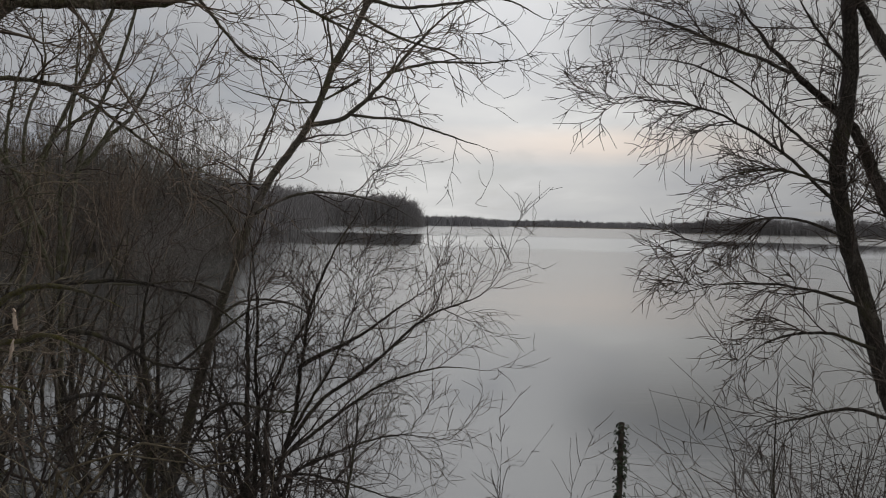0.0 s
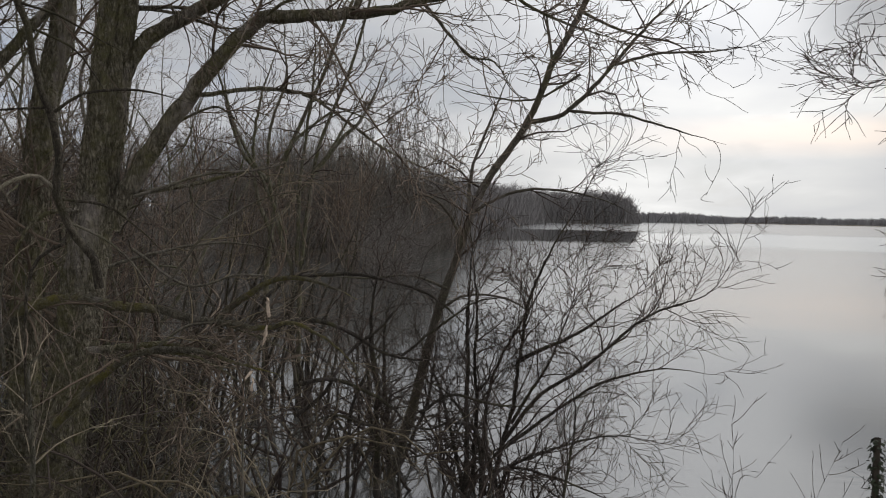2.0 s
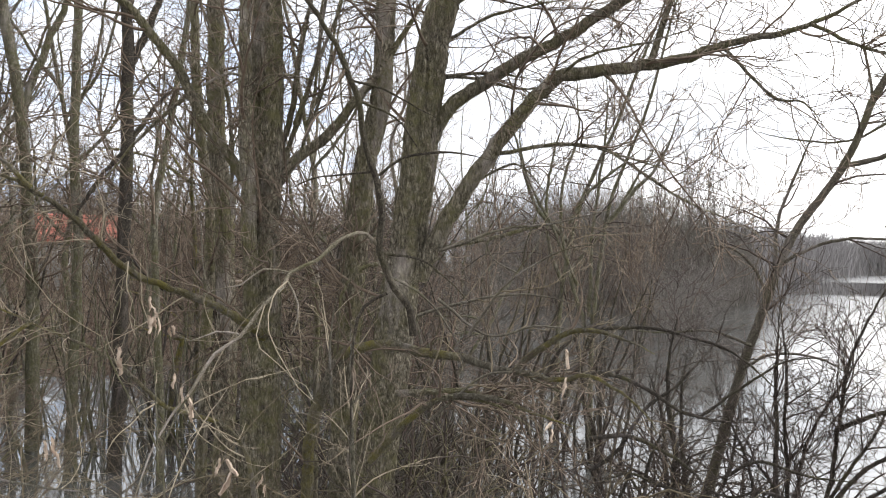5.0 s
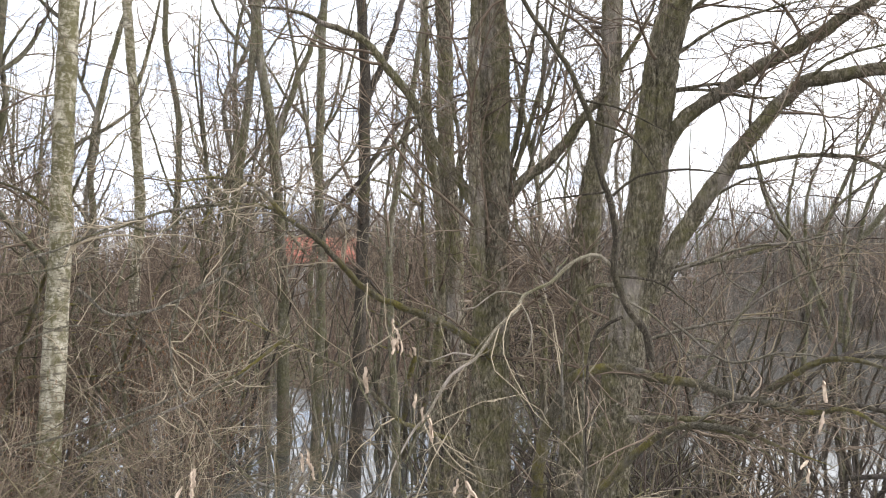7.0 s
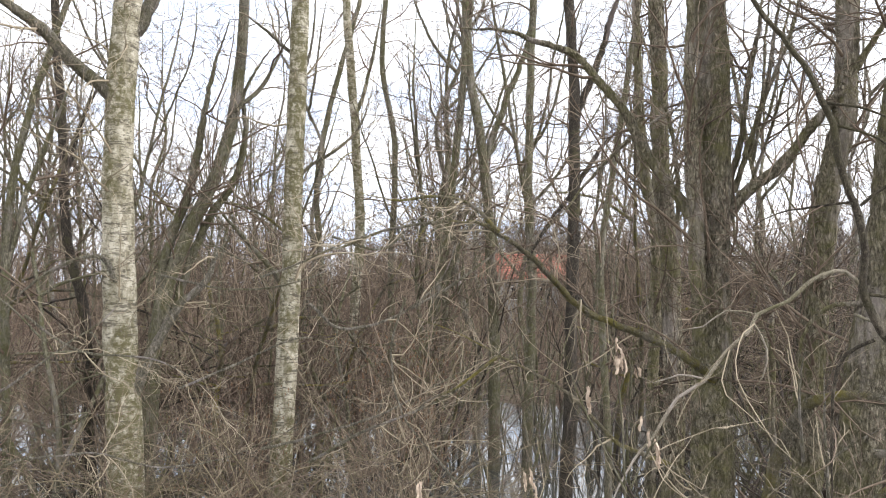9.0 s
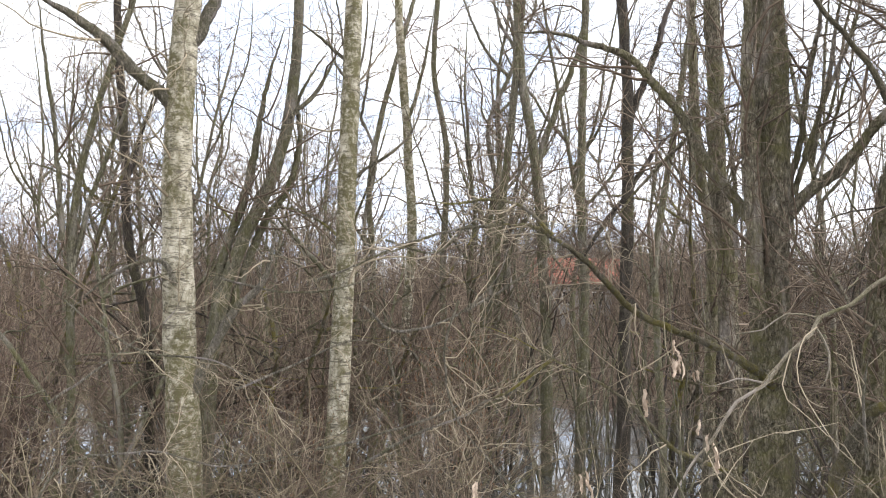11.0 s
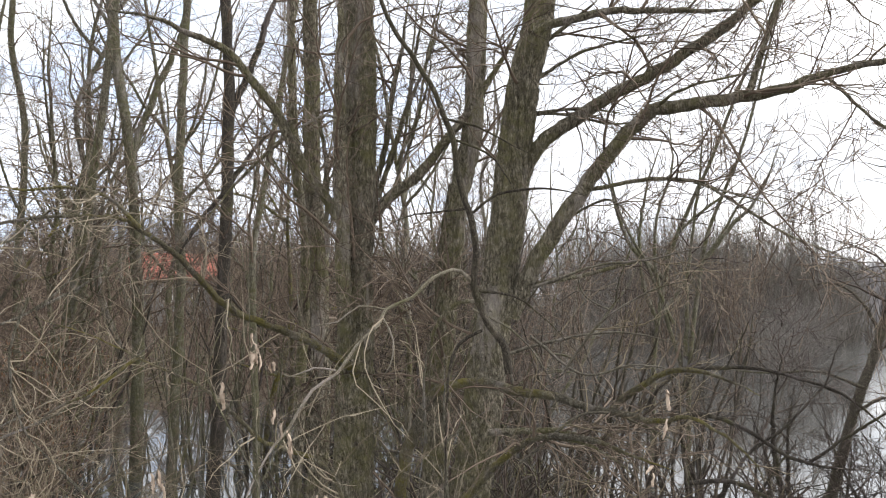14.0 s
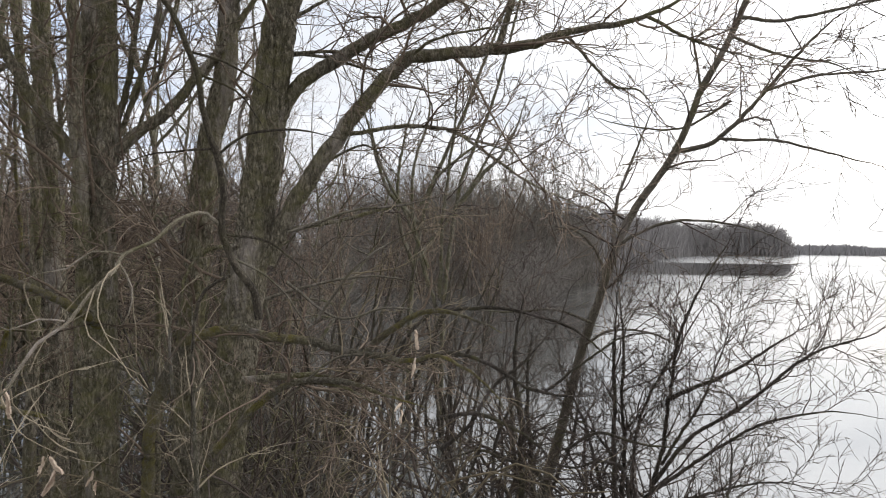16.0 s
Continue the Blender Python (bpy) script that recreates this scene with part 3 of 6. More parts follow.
def ground_height(x, y):
    """The lie of the land: a bank under the eye, a flooded wood to the left, the lake bed and the far shores."""
    r = np.hypot(x, y)
    az = np.degrees(np.arctan2(-x, y))
    bumps = 0.10 * np.sin(x * 1.1 + 0.7 * y) * np.sin(0.8 * y - 0.5 * x + 1) + 0.07 * np.sin(2.3 * x + 1.3) * np.sin(1.9 * y) + 0.05 * np.sin(5.1 * x + y) * np.sin(4.3 * y - x)
    edge = r * (1 + 0.10 * np.sin(np.radians(3 * az + 40)) + 0.07 * np.sin(np.radians(7 * az)) + 0.04 * np.sin(np.radians(16 * az + 20)))
    bank = 2.3 * (1 - smooth(0.8, 4.2, edge)) - 0.6
    shore = np.interp(r, (0, 10, 20, 26, 45, 65, 110, 180, 300, 430, 474, 700), (60, 30, 19, 18, 16, 14, 12.5, 10, 7.5, 5.5, -0.1, -0.2))
    inland = smooth(-1.0, 4.0, az - shore) * smooth(10, 14, r)
    dry = 19 + 40 * (1 - smooth(27, 35, az))
    wood = -0.24 + 0.8 * bumps + 0.5 * smooth(0, 15, r - dry)
    wood = wood + 0.22 * smooth(61, 65, az) * (1 - smooth(15, 19, r))
    wood = wood - 0.3 * smooth(39, 42, az) * (1 - smooth(62, 64.5, az)) * smooth(10, 12, r) * (1 - smooth(22, 25, r))
    z = bank * (1 - inland) + np.maximum(wood, bank) * inland
    right = smooth(22, 40, -az) * (1 - smooth(9, 16, r)) * (1 - smooth(150, 178, np.abs(az)))
    z = np.maximum(z, right * 0.75 - 0.6 + bumps * right)
    behind = smooth(95, 120, np.abs(az))
    z = np.maximum(z, behind * (2.25 + bumps - 0.6 * smooth(6, 20, r)) - 0.6)
    far = smooth(720, 760, r) + smooth(430, 450, r) * smooth(17.6, 18.4, -az) + smooth(474, 482, r) * (1 - smooth(560, 575, r)) * smooth(-0.3, 0.1, az - shore)
    return np.maximum(z, np.minimum(far, 1) * 0.9 - 0.6)


def build_ground():
    radii = np.concatenate([[0.004], np.arange(0.25, 6, 0.25), np.arange(6, 40, 0.5), np.geomspace(40, 3500, 60)])
    turns = np.radians(np.arange(0, 360, 1.5))
    rr, aa = np.meshgrid(radii, turns, indexing="ij")
    x, y = -rr * np.sin(aa), rr * np.cos(aa)
    verts = np.concatenate([np.stack([x, y, ground_height(x, y)], -1).reshape(-1, 3)])
    n, m = rr.shape
    i, j = np.meshgrid(np.arange(n - 1), np.arange(m), indexing="ij")
    k = (j + 1) % m
    quads = np.stack([i * m + j, i * m + k, (i + 1) * m + k, (i + 1) * m + j], -1).reshape(-1, 4)
    ob = new("ground", mesh_of("ground", verts, quads[:, ::-1], GROUND))
    tagged(ob, "brown leaf-strewn ground of a flooded wood", "ground", kind="structure")


build_ground()
lake = new("water", mesh_of("water", np.array([[-3500, -3500, 0], [3500, -3500, 0], [3500, 3500, 0], [-3500, 3500, 0]], float), np.array([[0, 1, 2, 3]]), WATER))
tagged(lake, "calm grey lake water reflecting an overcast sky", "water", kind="structure")


def polar(az, r):
    a = radians(az)
    return np.array([-math.sin(a) * r, math.cos(a) * r])


# ---------------------------------------------------------------- far shores
def far_wood(name, label, path, depth, height, count, seed, thick=0.10, stems=9, twigs=5, mass=0, mat=None, even=0.6):
    """A distant bare wood as one mass of stems and crowns. path: (yaw, distance) of its edge; heights along it."""
    mat = mat or TWIG_FAR
    g = np.random.default_rng(seed)
    yaw, dist = np.array(path).T
    u = g.random(count) * (len(path) - 1)
    az = np.interp(u, np.arange(len(path)), yaw)
    d = np.interp(u, np.arange(len(path)), dist) + depth * g.random(count)
    hgt = np.interp(u, np.arange(len(path)), height) * g.uniform(even, 1.08, count)
    a = np.radians(az)
    foot = np.stack([-np.sin(a) * d, np.cos(a) * d, np.full(count, 0.05)], -1)
    N = count * stems
    base = np.repeat(foot, stems, 0)
    h = np.repeat(hgt, stems) * g.uniform(max(0.55, even - 0.1), 1.0, N)
    lean = g.normal(size=(N, 2)) * 0.20 * h[:, None]
    s = np.array([0, 0.35, 0.7, 1.0])
    P = base[:, None, :] + np.concatenate([lean[:, None, :] * (s ** 1.2)[None, :, None], (h[:, None] * s[None])[..., None]], -1)
    R = thick * (h / h.mean())[:, None] * np.array([1.0, 0.8, 0.55, 0.2])[None]
    out = [tubes(P, R, 3)]
    M = N * twigs
    which = np.repeat(np.arange(N), twigs)
    k = g.integers(1, 3, M)
    f = g.random(M)[:, None]
    b = P[which, k] * (1 - f) + P[which, k + 1] * f
    tw = np.concatenate([g.normal(size=(M, 2)) * 0.10, g.uniform(0.06, 0.22, (M, 1))], 1) * h[which][:, None]
    s = np.array([0, 0.5, 1.0])
    P2 = b[:, None, :] + tw[:, None, :] * s[None, :, None]
    R2 = thick * 0.5 * np.ones((M, 1)) * np.array([1.0, 0.8, 0.3])[None]
    out.append(tubes(P2, R2, 3))
    if mass:
        # brushwood closing the foot of the wood
        K = count * mass
        which = np.repeat(np.arange(count), mass)
        low = foot[which] + np.concatenate([g.normal(size=(K, 2)) * 0.25 * hgt[which][:, None], np.zeros((K, 1))], 1)
        tall = hgt[which] * g.uniform(0.15, 0.6 + 0.35 * (even > 0.6), K)
        s = np.array([0, 0.5, 1.0])
        lean = g.normal(size=(K, 2)) * 0.25
        P3 = low[:, None, :] + np.concatenate([lean[:, None, :] * s[None, :, None], np.ones((K, 1, 1)) * s[None, :, None]], -1) * tall[:, None, None]
        R3 = thick * 1.1 * np.ones((K, 1)) * np.array([1.0, 0.9, 0.3])[None]
        out.append(tubes(P3, R3, 3))
    ob = new(name, mesh_of(name, *join(out), mat))
    tagged(ob, label, "wood", kind="stuff")
    return ob


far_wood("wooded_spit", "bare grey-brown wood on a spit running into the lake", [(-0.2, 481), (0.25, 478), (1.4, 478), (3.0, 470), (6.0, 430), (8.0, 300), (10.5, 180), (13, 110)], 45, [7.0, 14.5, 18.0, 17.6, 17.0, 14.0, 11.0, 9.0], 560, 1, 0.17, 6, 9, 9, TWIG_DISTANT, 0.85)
far_wood("shore_wood", "bare brown wood along the lake shore", [(12.6, 76), (14.6, 70), (17, 68), (20, 68), (24, 68), (30, 66), (42, 52)], 26, [6.0, 7.4, 9.2, 11.0, 11.2, 10.4, 9.0], 440, 2, 0.028, 8, 10, 8, TWIG_SHORE, 0.66)
far_wood("back_wood", "crowded bare grey-brown trees deep in the wood", [(36, 62), (46, 58), (53.8, 56)], 26, [8.5, 9.5, 9.5], 250, 6, 0.035, 7, 10, 18, TWIG_BROWN)
far_wood("back_wood", "crowded bare brown trees deep in the flooded wood", [(60.6, 56), (72, 54), (84, 54), (103, 54)], 26, [9.5, 9.5, 9.5, 9.5], 320, 7, 0.035, 7, 9, 16, TWIG_BROWN)
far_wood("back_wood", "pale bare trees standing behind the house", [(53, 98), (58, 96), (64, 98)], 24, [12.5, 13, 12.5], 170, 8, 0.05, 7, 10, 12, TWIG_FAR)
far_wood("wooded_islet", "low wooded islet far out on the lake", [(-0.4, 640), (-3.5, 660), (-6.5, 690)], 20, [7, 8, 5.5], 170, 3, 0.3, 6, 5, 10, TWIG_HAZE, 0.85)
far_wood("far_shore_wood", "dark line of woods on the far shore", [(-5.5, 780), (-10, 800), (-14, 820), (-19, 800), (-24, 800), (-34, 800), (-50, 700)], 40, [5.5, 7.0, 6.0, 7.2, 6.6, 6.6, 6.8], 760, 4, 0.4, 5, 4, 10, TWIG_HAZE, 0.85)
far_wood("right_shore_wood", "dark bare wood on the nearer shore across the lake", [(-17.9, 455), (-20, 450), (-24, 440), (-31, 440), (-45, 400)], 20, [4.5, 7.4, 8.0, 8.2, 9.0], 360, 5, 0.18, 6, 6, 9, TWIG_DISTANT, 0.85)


# ---------------------------------------------------------------- the trees by the water
limb("trunk", "l", 0.0719, 0.0216, (-2.93, 9.98, -0.35), (-2.91, 9.99, -0.19), (-2.63, 10.06, 0.80), (-2.29, 10.14, 2.18), (-2.01, 10.20, 3.09), (-1.75, 10.25, 3.79), (-1.24, 10.33, 4.57), (-0.95, 10.36, 5.30), (-0.61, 10.38, 5.94), (-0.27, 10.40, 6.80), (0.68, 10.44, 9.22))
limb("limb", "l", 0.0359, 0.0144, (-1.24, 10.33, 4.57), (-0.74, 10.37, 4.72), (-0.22, 10.40, 5.27), (0.17, 10.40, 5.72), (0.87, 10.36, 6.34))
limb("limb", "l", 0.0213, 0.0089, (-0.73, 10.27, 4.71), (-0.16, 10.30, 4.66), (0.41, 10.29, 4.52), (1.12, 10.24, 4.28))
limb("limb", "l", 0.0287, 0.0090, (-1.96, 10.21, 3.30), (-1.90, 10.23, 4.07), (-1.63, 10.27, 4.78), (-1.43, 10.30, 5.34))
limb("limb", "l", 0.0247, 0.0088, (-1.90, 10.02, 3.41), (-1.38, 10.11, 3.68), (-0.83, 10.17, 3.73), (-0.20, 10.20, 3.58), (0.15, 10.20, 3.40))
limb("limb", "l", 0.0251, 0.0090, (-2.01, 10.20, 3.02), (-2.27, 10.15, 3.50), (-2.60, 10.07, 3.64), (-2.91, 9.98, 3.42))
limb("limb", "l", 0.0216, 0.0072, (-0.95, 10.36, 5.28), (-1.00, 10.35, 5.71), (-1.10, 10.34, 6.34))
limb("limb", "l", 0.0216, 0.0090, (-0.22, 10.40, 5.27), (0.32, 10.40, 5.40), (0.89, 10.36, 5.41), (1.45, 10.30, 5.46))
limb("limb", "l", 0.0216, 0.0072, (-0.61, 10.38, 5.94), (-0.04, 10.40, 5.68), (0.53, 10.39, 5.52), (0.96, 10.36, 5.25))
limb("limb", "l", 0.0251, 0.0072, (-0.51, 10.39, 6.16), (0.02, 10.40, 6.07), (1.08, 10.34, 6.20), (1.65, 10.27, 5.98), (1.99, 10.21, 5.91))
limb("limb", "l", 0.0180, 0.0072, (-0.60, 10.38, 5.17), (-1.15, 10.34, 4.87), (-1.76, 10.25, 4.91), (-2.36, 10.13, 5.08))
limb("limb", "l", 0.0211, 0.0070, (-2.15, 9.97, 2.48), (-2.60, 9.86, 2.62), (-3.26, 9.67, 2.58), (-3.82, 9.46, 2.65))
limb("limb", "l", 0.0211, 0.0070, (-2.25, 9.95, 2.21), (-1.83, 10.04, 2.41), (-1.29, 10.12, 2.31), (-0.87, 10.16, 1.92))
tree("willow_tree", "dark bare willow leaning out over the lake", "tree", grown(), BARK_BRANCH, TWIG_BACKLIT, 0.018, 0.0027, 0.84)

limb("stem", "c", 0.0364, 0.0080, (-1.60, 9.77, -0.35), (-1.57, 9.77, -0.10), (-1.29, 9.82, 1.01), (-1.15, 9.83, 2.24), (-0.86, 9.86, 2.99), (-0.53, 9.89, 3.60), (-0.21, 9.90, 4.26))
limb("stem", "c", 0.0368, 0.0081, (-1.76, 9.84, -0.35), (-1.75, 9.85, -0.13), (-1.74, 9.85, 1.27), (-1.76, 9.84, 2.50), (-1.93, 9.81, 3.71))
limb("stem", "c", 0.0301, 0.0079, (-1.22, 9.72, 1.65), (-0.50, 9.79, 2.04), (-0.03, 9.80, 2.40), (0.50, 9.79, 2.75))
limb("stem", "c", 0.0295, 0.0103, (-1.37, 9.50, 0.69), (-1.00, 9.55, 1.22), (-0.41, 9.59, 1.68), (0.30, 9.60, 2.29), (0.89, 9.56, 2.57), (1.24, 9.52, 3.04))
limb("stem", "c", 0.0262, 0.0077, (-1.42, 9.39, 0.59), (-0.72, 9.47, 1.17), (-0.08, 9.50, 1.57), (0.51, 9.49, 1.71), (1.16, 9.43, 1.67))
limb("stem", "c", 0.0244, 0.0070, (-0.60, 8.78, -0.35), (-0.59, 8.78, 0.26), (-0.49, 8.79, 0.97), (-0.51, 8.79, 1.52), (-0.67, 8.77, 1.89))
limb("stem", "c", 0.0230, 0.0076, (-1.33, 9.31, -0.35), (-1.28, 9.31, 0.42), (-0.71, 9.37, 0.74), (-0.06, 9.40, 0.93), (0.59, 9.38, 0.88))
limb("stem", "c", 0.0304, 0.0080, (-1.85, 9.73, -0.35), (-1.87, 9.72, 0.08), (-2.07, 9.68, 0.97), (-2.39, 9.61, 1.85), (-2.70, 9.53, 2.38))
limb("stem", "c", 0.0306, 0.0081, (-1.67, 9.86, -0.35), (-1.66, 9.86, 0.04), (-1.58, 9.87, 1.27), (-1.32, 9.91, 1.95), (-0.80, 9.97, 2.78), (-0.39, 9.99, 3.06))
limb("stem", "c", 0.0238, 0.0079, (-1.41, 9.60, -0.35), (-1.45, 9.59, 0.26), (-1.77, 9.54, 0.94), (-2.15, 9.46, 1.35), (-2.86, 9.27, 1.45))
limb("stem", "c", 0.0228, 0.0075, (-1.42, 9.19, -0.35), (-1.35, 9.20, 0.46), (-0.69, 9.27, 0.44), (-0.05, 9.30, 0.24), (0.34, 9.29, 0.38))
limb("stem", "c", 0.0241, 0.0079, (-1.28, 9.72, 0.90), (-0.89, 9.76, 1.58), (-0.64, 9.78, 2.25), (-0.51, 9.79, 2.86))
tree("willow_shrub", "many-stemmed dark willow bush standing in the water", "shrub", grown(), BARK_DARK, TWIG_BACKLIT, 0.012, 0.0022, 1.4)

limb("stem", "c", 0.0473, 0.0118, (-3.03, 10.57, -0.32), (-3.09, 10.56, 0.74), (-3.15, 10.54, 1.80), (-3.02, 10.58, 2.57))
limb("stem", "c", 0.0412, 0.0121, (-3.23, 10.72, -0.44), (-3.37, 10.68, 0.68), (-3.46, 10.65, 1.61), (-3.69, 10.58, 2.22))
limb("stem", "c", 0.0337, 0.0088, (-3.14, 10.54, -0.25), (-3.59, 10.40, 0.41), (-3.88, 10.29, 0.86), (-4.17, 10.18, 1.16))
limb("stem", "c", 0.0337, 0.0088, (-3.36, 10.47, -0.27), (-3.87, 10.30, -0.06), (-4.30, 10.13, 0.39), (-4.72, 9.94, 0.46))
limb("stem", "c", 0.0331, 0.0087, (-2.95, 10.39, -0.35), (-2.91, 10.40, -0.10), (-2.54, 10.50, 0.82), (-2.42, 10.53, 1.71), (-2.50, 10.51, 2.30))
limb("stem", "c", 0.0472, 0.0206, (-2.78, 9.19, -0.35), (-2.78, 9.19, 0.51), (-2.82, 9.18, 1.43), (-2.86, 9.16, 2.35), (-2.74, 9.20, 3.01))
limb("stem", "c", 0.0412, 0.0129, (-1.78, 9.43, -0.35), (-1.78, 9.43, 0.57), (-1.79, 9.43, 1.73), (-1.77, 9.44, 2.63), (-1.65, 9.46, 3.28))
limb("limb", "q", 0.0260, 0.0097, (-3.62, 8.68, 2.68), (-3.02, 8.90, 2.70), (-2.53, 9.05, 2.60), (-2.10, 9.16, 2.42), (-1.73, 9.24, 2.08), (-1.48, 9.28, 1.78))
limb("limb", "q", 0.0318, 0.0127, (-3.83, 8.37, 2.09), (-3.42, 8.54, 2.19), (-3.01, 8.69, 2.07), (-2.65, 8.81, 1.83), (-2.23, 8.93, 1.75), (-1.75, 9.03, 1.80))
limb("limb", "q", 0.0280, 0.0124, (-3.46, 8.31, 1.52), (-3.11, 8.45, 1.57), (-2.76, 8.57, 1.43), (-2.41, 8.67, 1.19), (-2.17, 8.73, 0.77))
limb("limb", "q", 0.0254, 0.0095, (-3.53, 8.50, 1.12), (-3.24, 8.61, 1.37), (-3.00, 8.70, 1.82), (-2.65, 8.81, 2.14), (-2.23, 8.93, 2.65), (-1.93, 8.99, 2.85))
limb("limb", "q", 0.0254, 0.0127, (-3.31, 8.58, -0.35), (-3.29, 8.59, 0.61), (-3.12, 8.66, 1.19), (-3.15, 8.64, 1.63), (-3.42, 8.54, 1.88))
limb("limb", "q", 0.0286, 0.0127, (-3.00, 8.70, -0.35), (-3.00, 8.70, 0.62), (-2.94, 8.72, 1.25), (-2.71, 8.79, 1.76), (-2.35, 8.90, 2.15))
limb("limb", "q", 0.0195, 0.0097, (-2.52, 9.06, 1.73), (-2.03, 9.18, 2.13), (-1.67, 9.25, 2.40), (-1.19, 9.32, 2.48))
limb("limb", "q", 0.0222, 0.0095, (-2.22, 8.93, 1.15), (-1.86, 9.01, 1.36), (-1.39, 9.09, 1.26), (-0.75, 9.17, 1.25))
limb("limb", "q", 0.0274, 0.0122, (-3.28, 8.17, 2.79), (-3.61, 8.03, 2.57), (-3.82, 7.93, 2.18), (-3.93, 7.87, 1.70))
limb("limb", "q", 0.0280, 0.0124, (-2.37, 8.68, -0.35), (-2.41, 8.67, 0.82), (-2.76, 8.57, 1.06), (-3.11, 8.45, 1.17), (-3.45, 8.31, 0.98), (-3.68, 8.21, 0.67))
limb("limb", "q", 0.0225, 0.0096, (-1.55, 9.17, -0.35), (-1.58, 9.16, 0.85), (-1.88, 9.11, 1.02), (-2.18, 9.04, 0.94), (-2.49, 8.96, 1.12), (-2.86, 8.85, 1.81))
tree("willow_shrub", "dark bare willow bush rising from flooded ground", "shrub", grown(), BARK_DARK, TWIG_BACKLIT, 0.012, 0.0027, 1)

limb("trunk", "a", 0.2260, 0.1270, (-5.19, 6.68, -0.35), (-5.18, 6.69, 0.80), (-5.09, 6.76, 1.70), (-4.97, 6.84, 2.83), (-4.82, 6.95, 4.25), (-4.72, 7.02, 5.39), (-4.61, 7.09, 6.24), (-4.52, 7.15, 7.09), (-4.26, 7.32, 9.67))
limb("trunk", "a", 0.1621, 0.0748, (-5.78, 6.93, -0.35), (-5.78, 6.93, 0.48), (-5.78, 6.93, 1.44), (-5.76, 6.95, 2.29), (-5.69, 7.00, 3.51), (-5.61, 7.07, 4.49), (-5.48, 7.17, 5.23), (-5.44, 7.20, 6.47), (-5.43, 7.21, 7.21), (-5.41, 7.22, 9.81))
limb("limb", "a", 0.0789, 0.0468, (-4.77, 6.99, 4.53), (-4.61, 7.09, 4.90), (-4.31, 7.28, 5.22), (-3.91, 7.50, 5.51), (-3.46, 7.72, 5.77), (-2.89, 7.95, 6.17), (-2.31, 8.14, 6.62), (-1.80, 8.27, 7.08))
limb("limb", "a", 0.0994, 0.0266, (-4.81, 6.96, 3.21), (-4.54, 7.05, 3.78), (-4.27, 7.13, 4.26), (-3.90, 7.25, 4.79), (-3.49, 7.37, 5.22), (-3.08, 7.47, 5.30), (-2.38, 7.65, 5.32), (-1.95, 7.69, 5.41), (-1.42, 7.73, 5.48), (-0.96, 7.72, 5.60), (-0.28, 7.70, 5.89))
limb("limb", "a", 0.0359, 0.0200, (-2.58, 7.56, 5.34), (-2.50, 7.59, 5.58), (-2.40, 7.62, 5.96), (-2.22, 7.66, 6.55), (-2.05, 7.70, 7.20))
limb("limb", "b", 0.0257, 0.0078, (-4.11, 7.18, 4.48), (-3.56, 7.33, 4.58), (-3.05, 7.42, 4.54), (-2.59, 7.46, 4.27), (-2.15, 7.47, 3.98), (-1.61, 7.47, 3.71), (-1.29, 7.41, 3.45))
limb("limb", "b", 0.0321, 0.0117, (-4.65, 7.07, 3.54), (-4.20, 7.35, 3.64), (-3.79, 7.56, 3.78), (-3.32, 7.78, 3.90))
limb("limb", "b", 0.0138, 0.0055, (-3.04, 7.39, 4.52), (-2.63, 7.55, 4.37), (-2.21, 7.68, 4.23))
limb("limb", "b", 0.0195, 0.0065, (-1.98, 7.84, 5.46), (-1.52, 7.75, 4.94), (-1.24, 7.61, 4.84), (-0.97, 7.46, 4.50))
limb("limb", "b", 0.0216, 0.0062, (-1.21, 7.71, 5.54), (-0.79, 7.54, 5.25), (-0.40, 7.35, 5.05), (0.04, 7.14, 4.85))
limb("limb", "b", 0.0162, 0.0049, (-3.27, 7.09, 5.21), (-2.98, 6.97, 5.31), (-2.38, 6.97, 5.37), (-1.75, 6.93, 5.48))
limb("limb", "b", 0.0175, 0.0058, (-4.40, 7.23, 4.18), (-4.00, 7.45, 4.41), (-3.74, 7.59, 4.20), (-3.58, 7.66, 3.91))
limb("limb", "b", 0.0234, 0.0088, (-4.66, 7.06, 5.32), (-4.40, 7.22, 5.36), (-4.11, 7.40, 5.36), (-3.75, 7.58, 5.29))
limb("limb", "a", 0.0480, 0.0180, (-4.38, 6.71, 6.02), (-4.26, 6.77, 6.10), (-3.99, 6.92, 6.18), (-3.73, 7.07, 6.22), (-3.42, 7.25, 6.22), (-2.90, 7.59, 6.19), (-2.43, 7.86, 6.19))
limb("limb", "b", 0.0205, 0.0088, (-4.66, 7.06, 5.31), (-4.31, 7.28, 5.32), (-4.00, 7.46, 5.23), (-3.59, 7.66, 5.22))
limb("limb", "a", 0.0292, 0.0146, (-4.61, 7.09, 6.01), (-4.32, 7.28, 6.26), (-4.00, 7.46, 6.56))
limb("limb", "a", 0.0205, 0.0088, (-4.61, 7.09, 5.69), (-4.18, 7.36, 5.97), (-3.77, 7.57, 6.09), (-3.32, 7.78, 6.14))
limb("limb", "b", 0.0289, 0.0116, (-4.84, 6.82, 3.40), (-5.19, 6.56, 3.34), (-5.36, 6.42, 3.05), (-5.40, 6.39, 2.60))
limb("limb", "m", 0.0355, 0.0136, (-4.32, 5.92, 2.22), (-3.69, 6.04, 2.29), (-3.23, 6.02, 2.29), (-2.74, 5.98, 2.62))
limb("limb", "m", 0.0182, 0.0083, (-3.81, 5.36, 2.12), (-3.53, 5.39, 2.30), (-3.19, 5.43, 2.33), (-2.89, 5.44, 2.28), (-2.57, 5.44, 2.11))
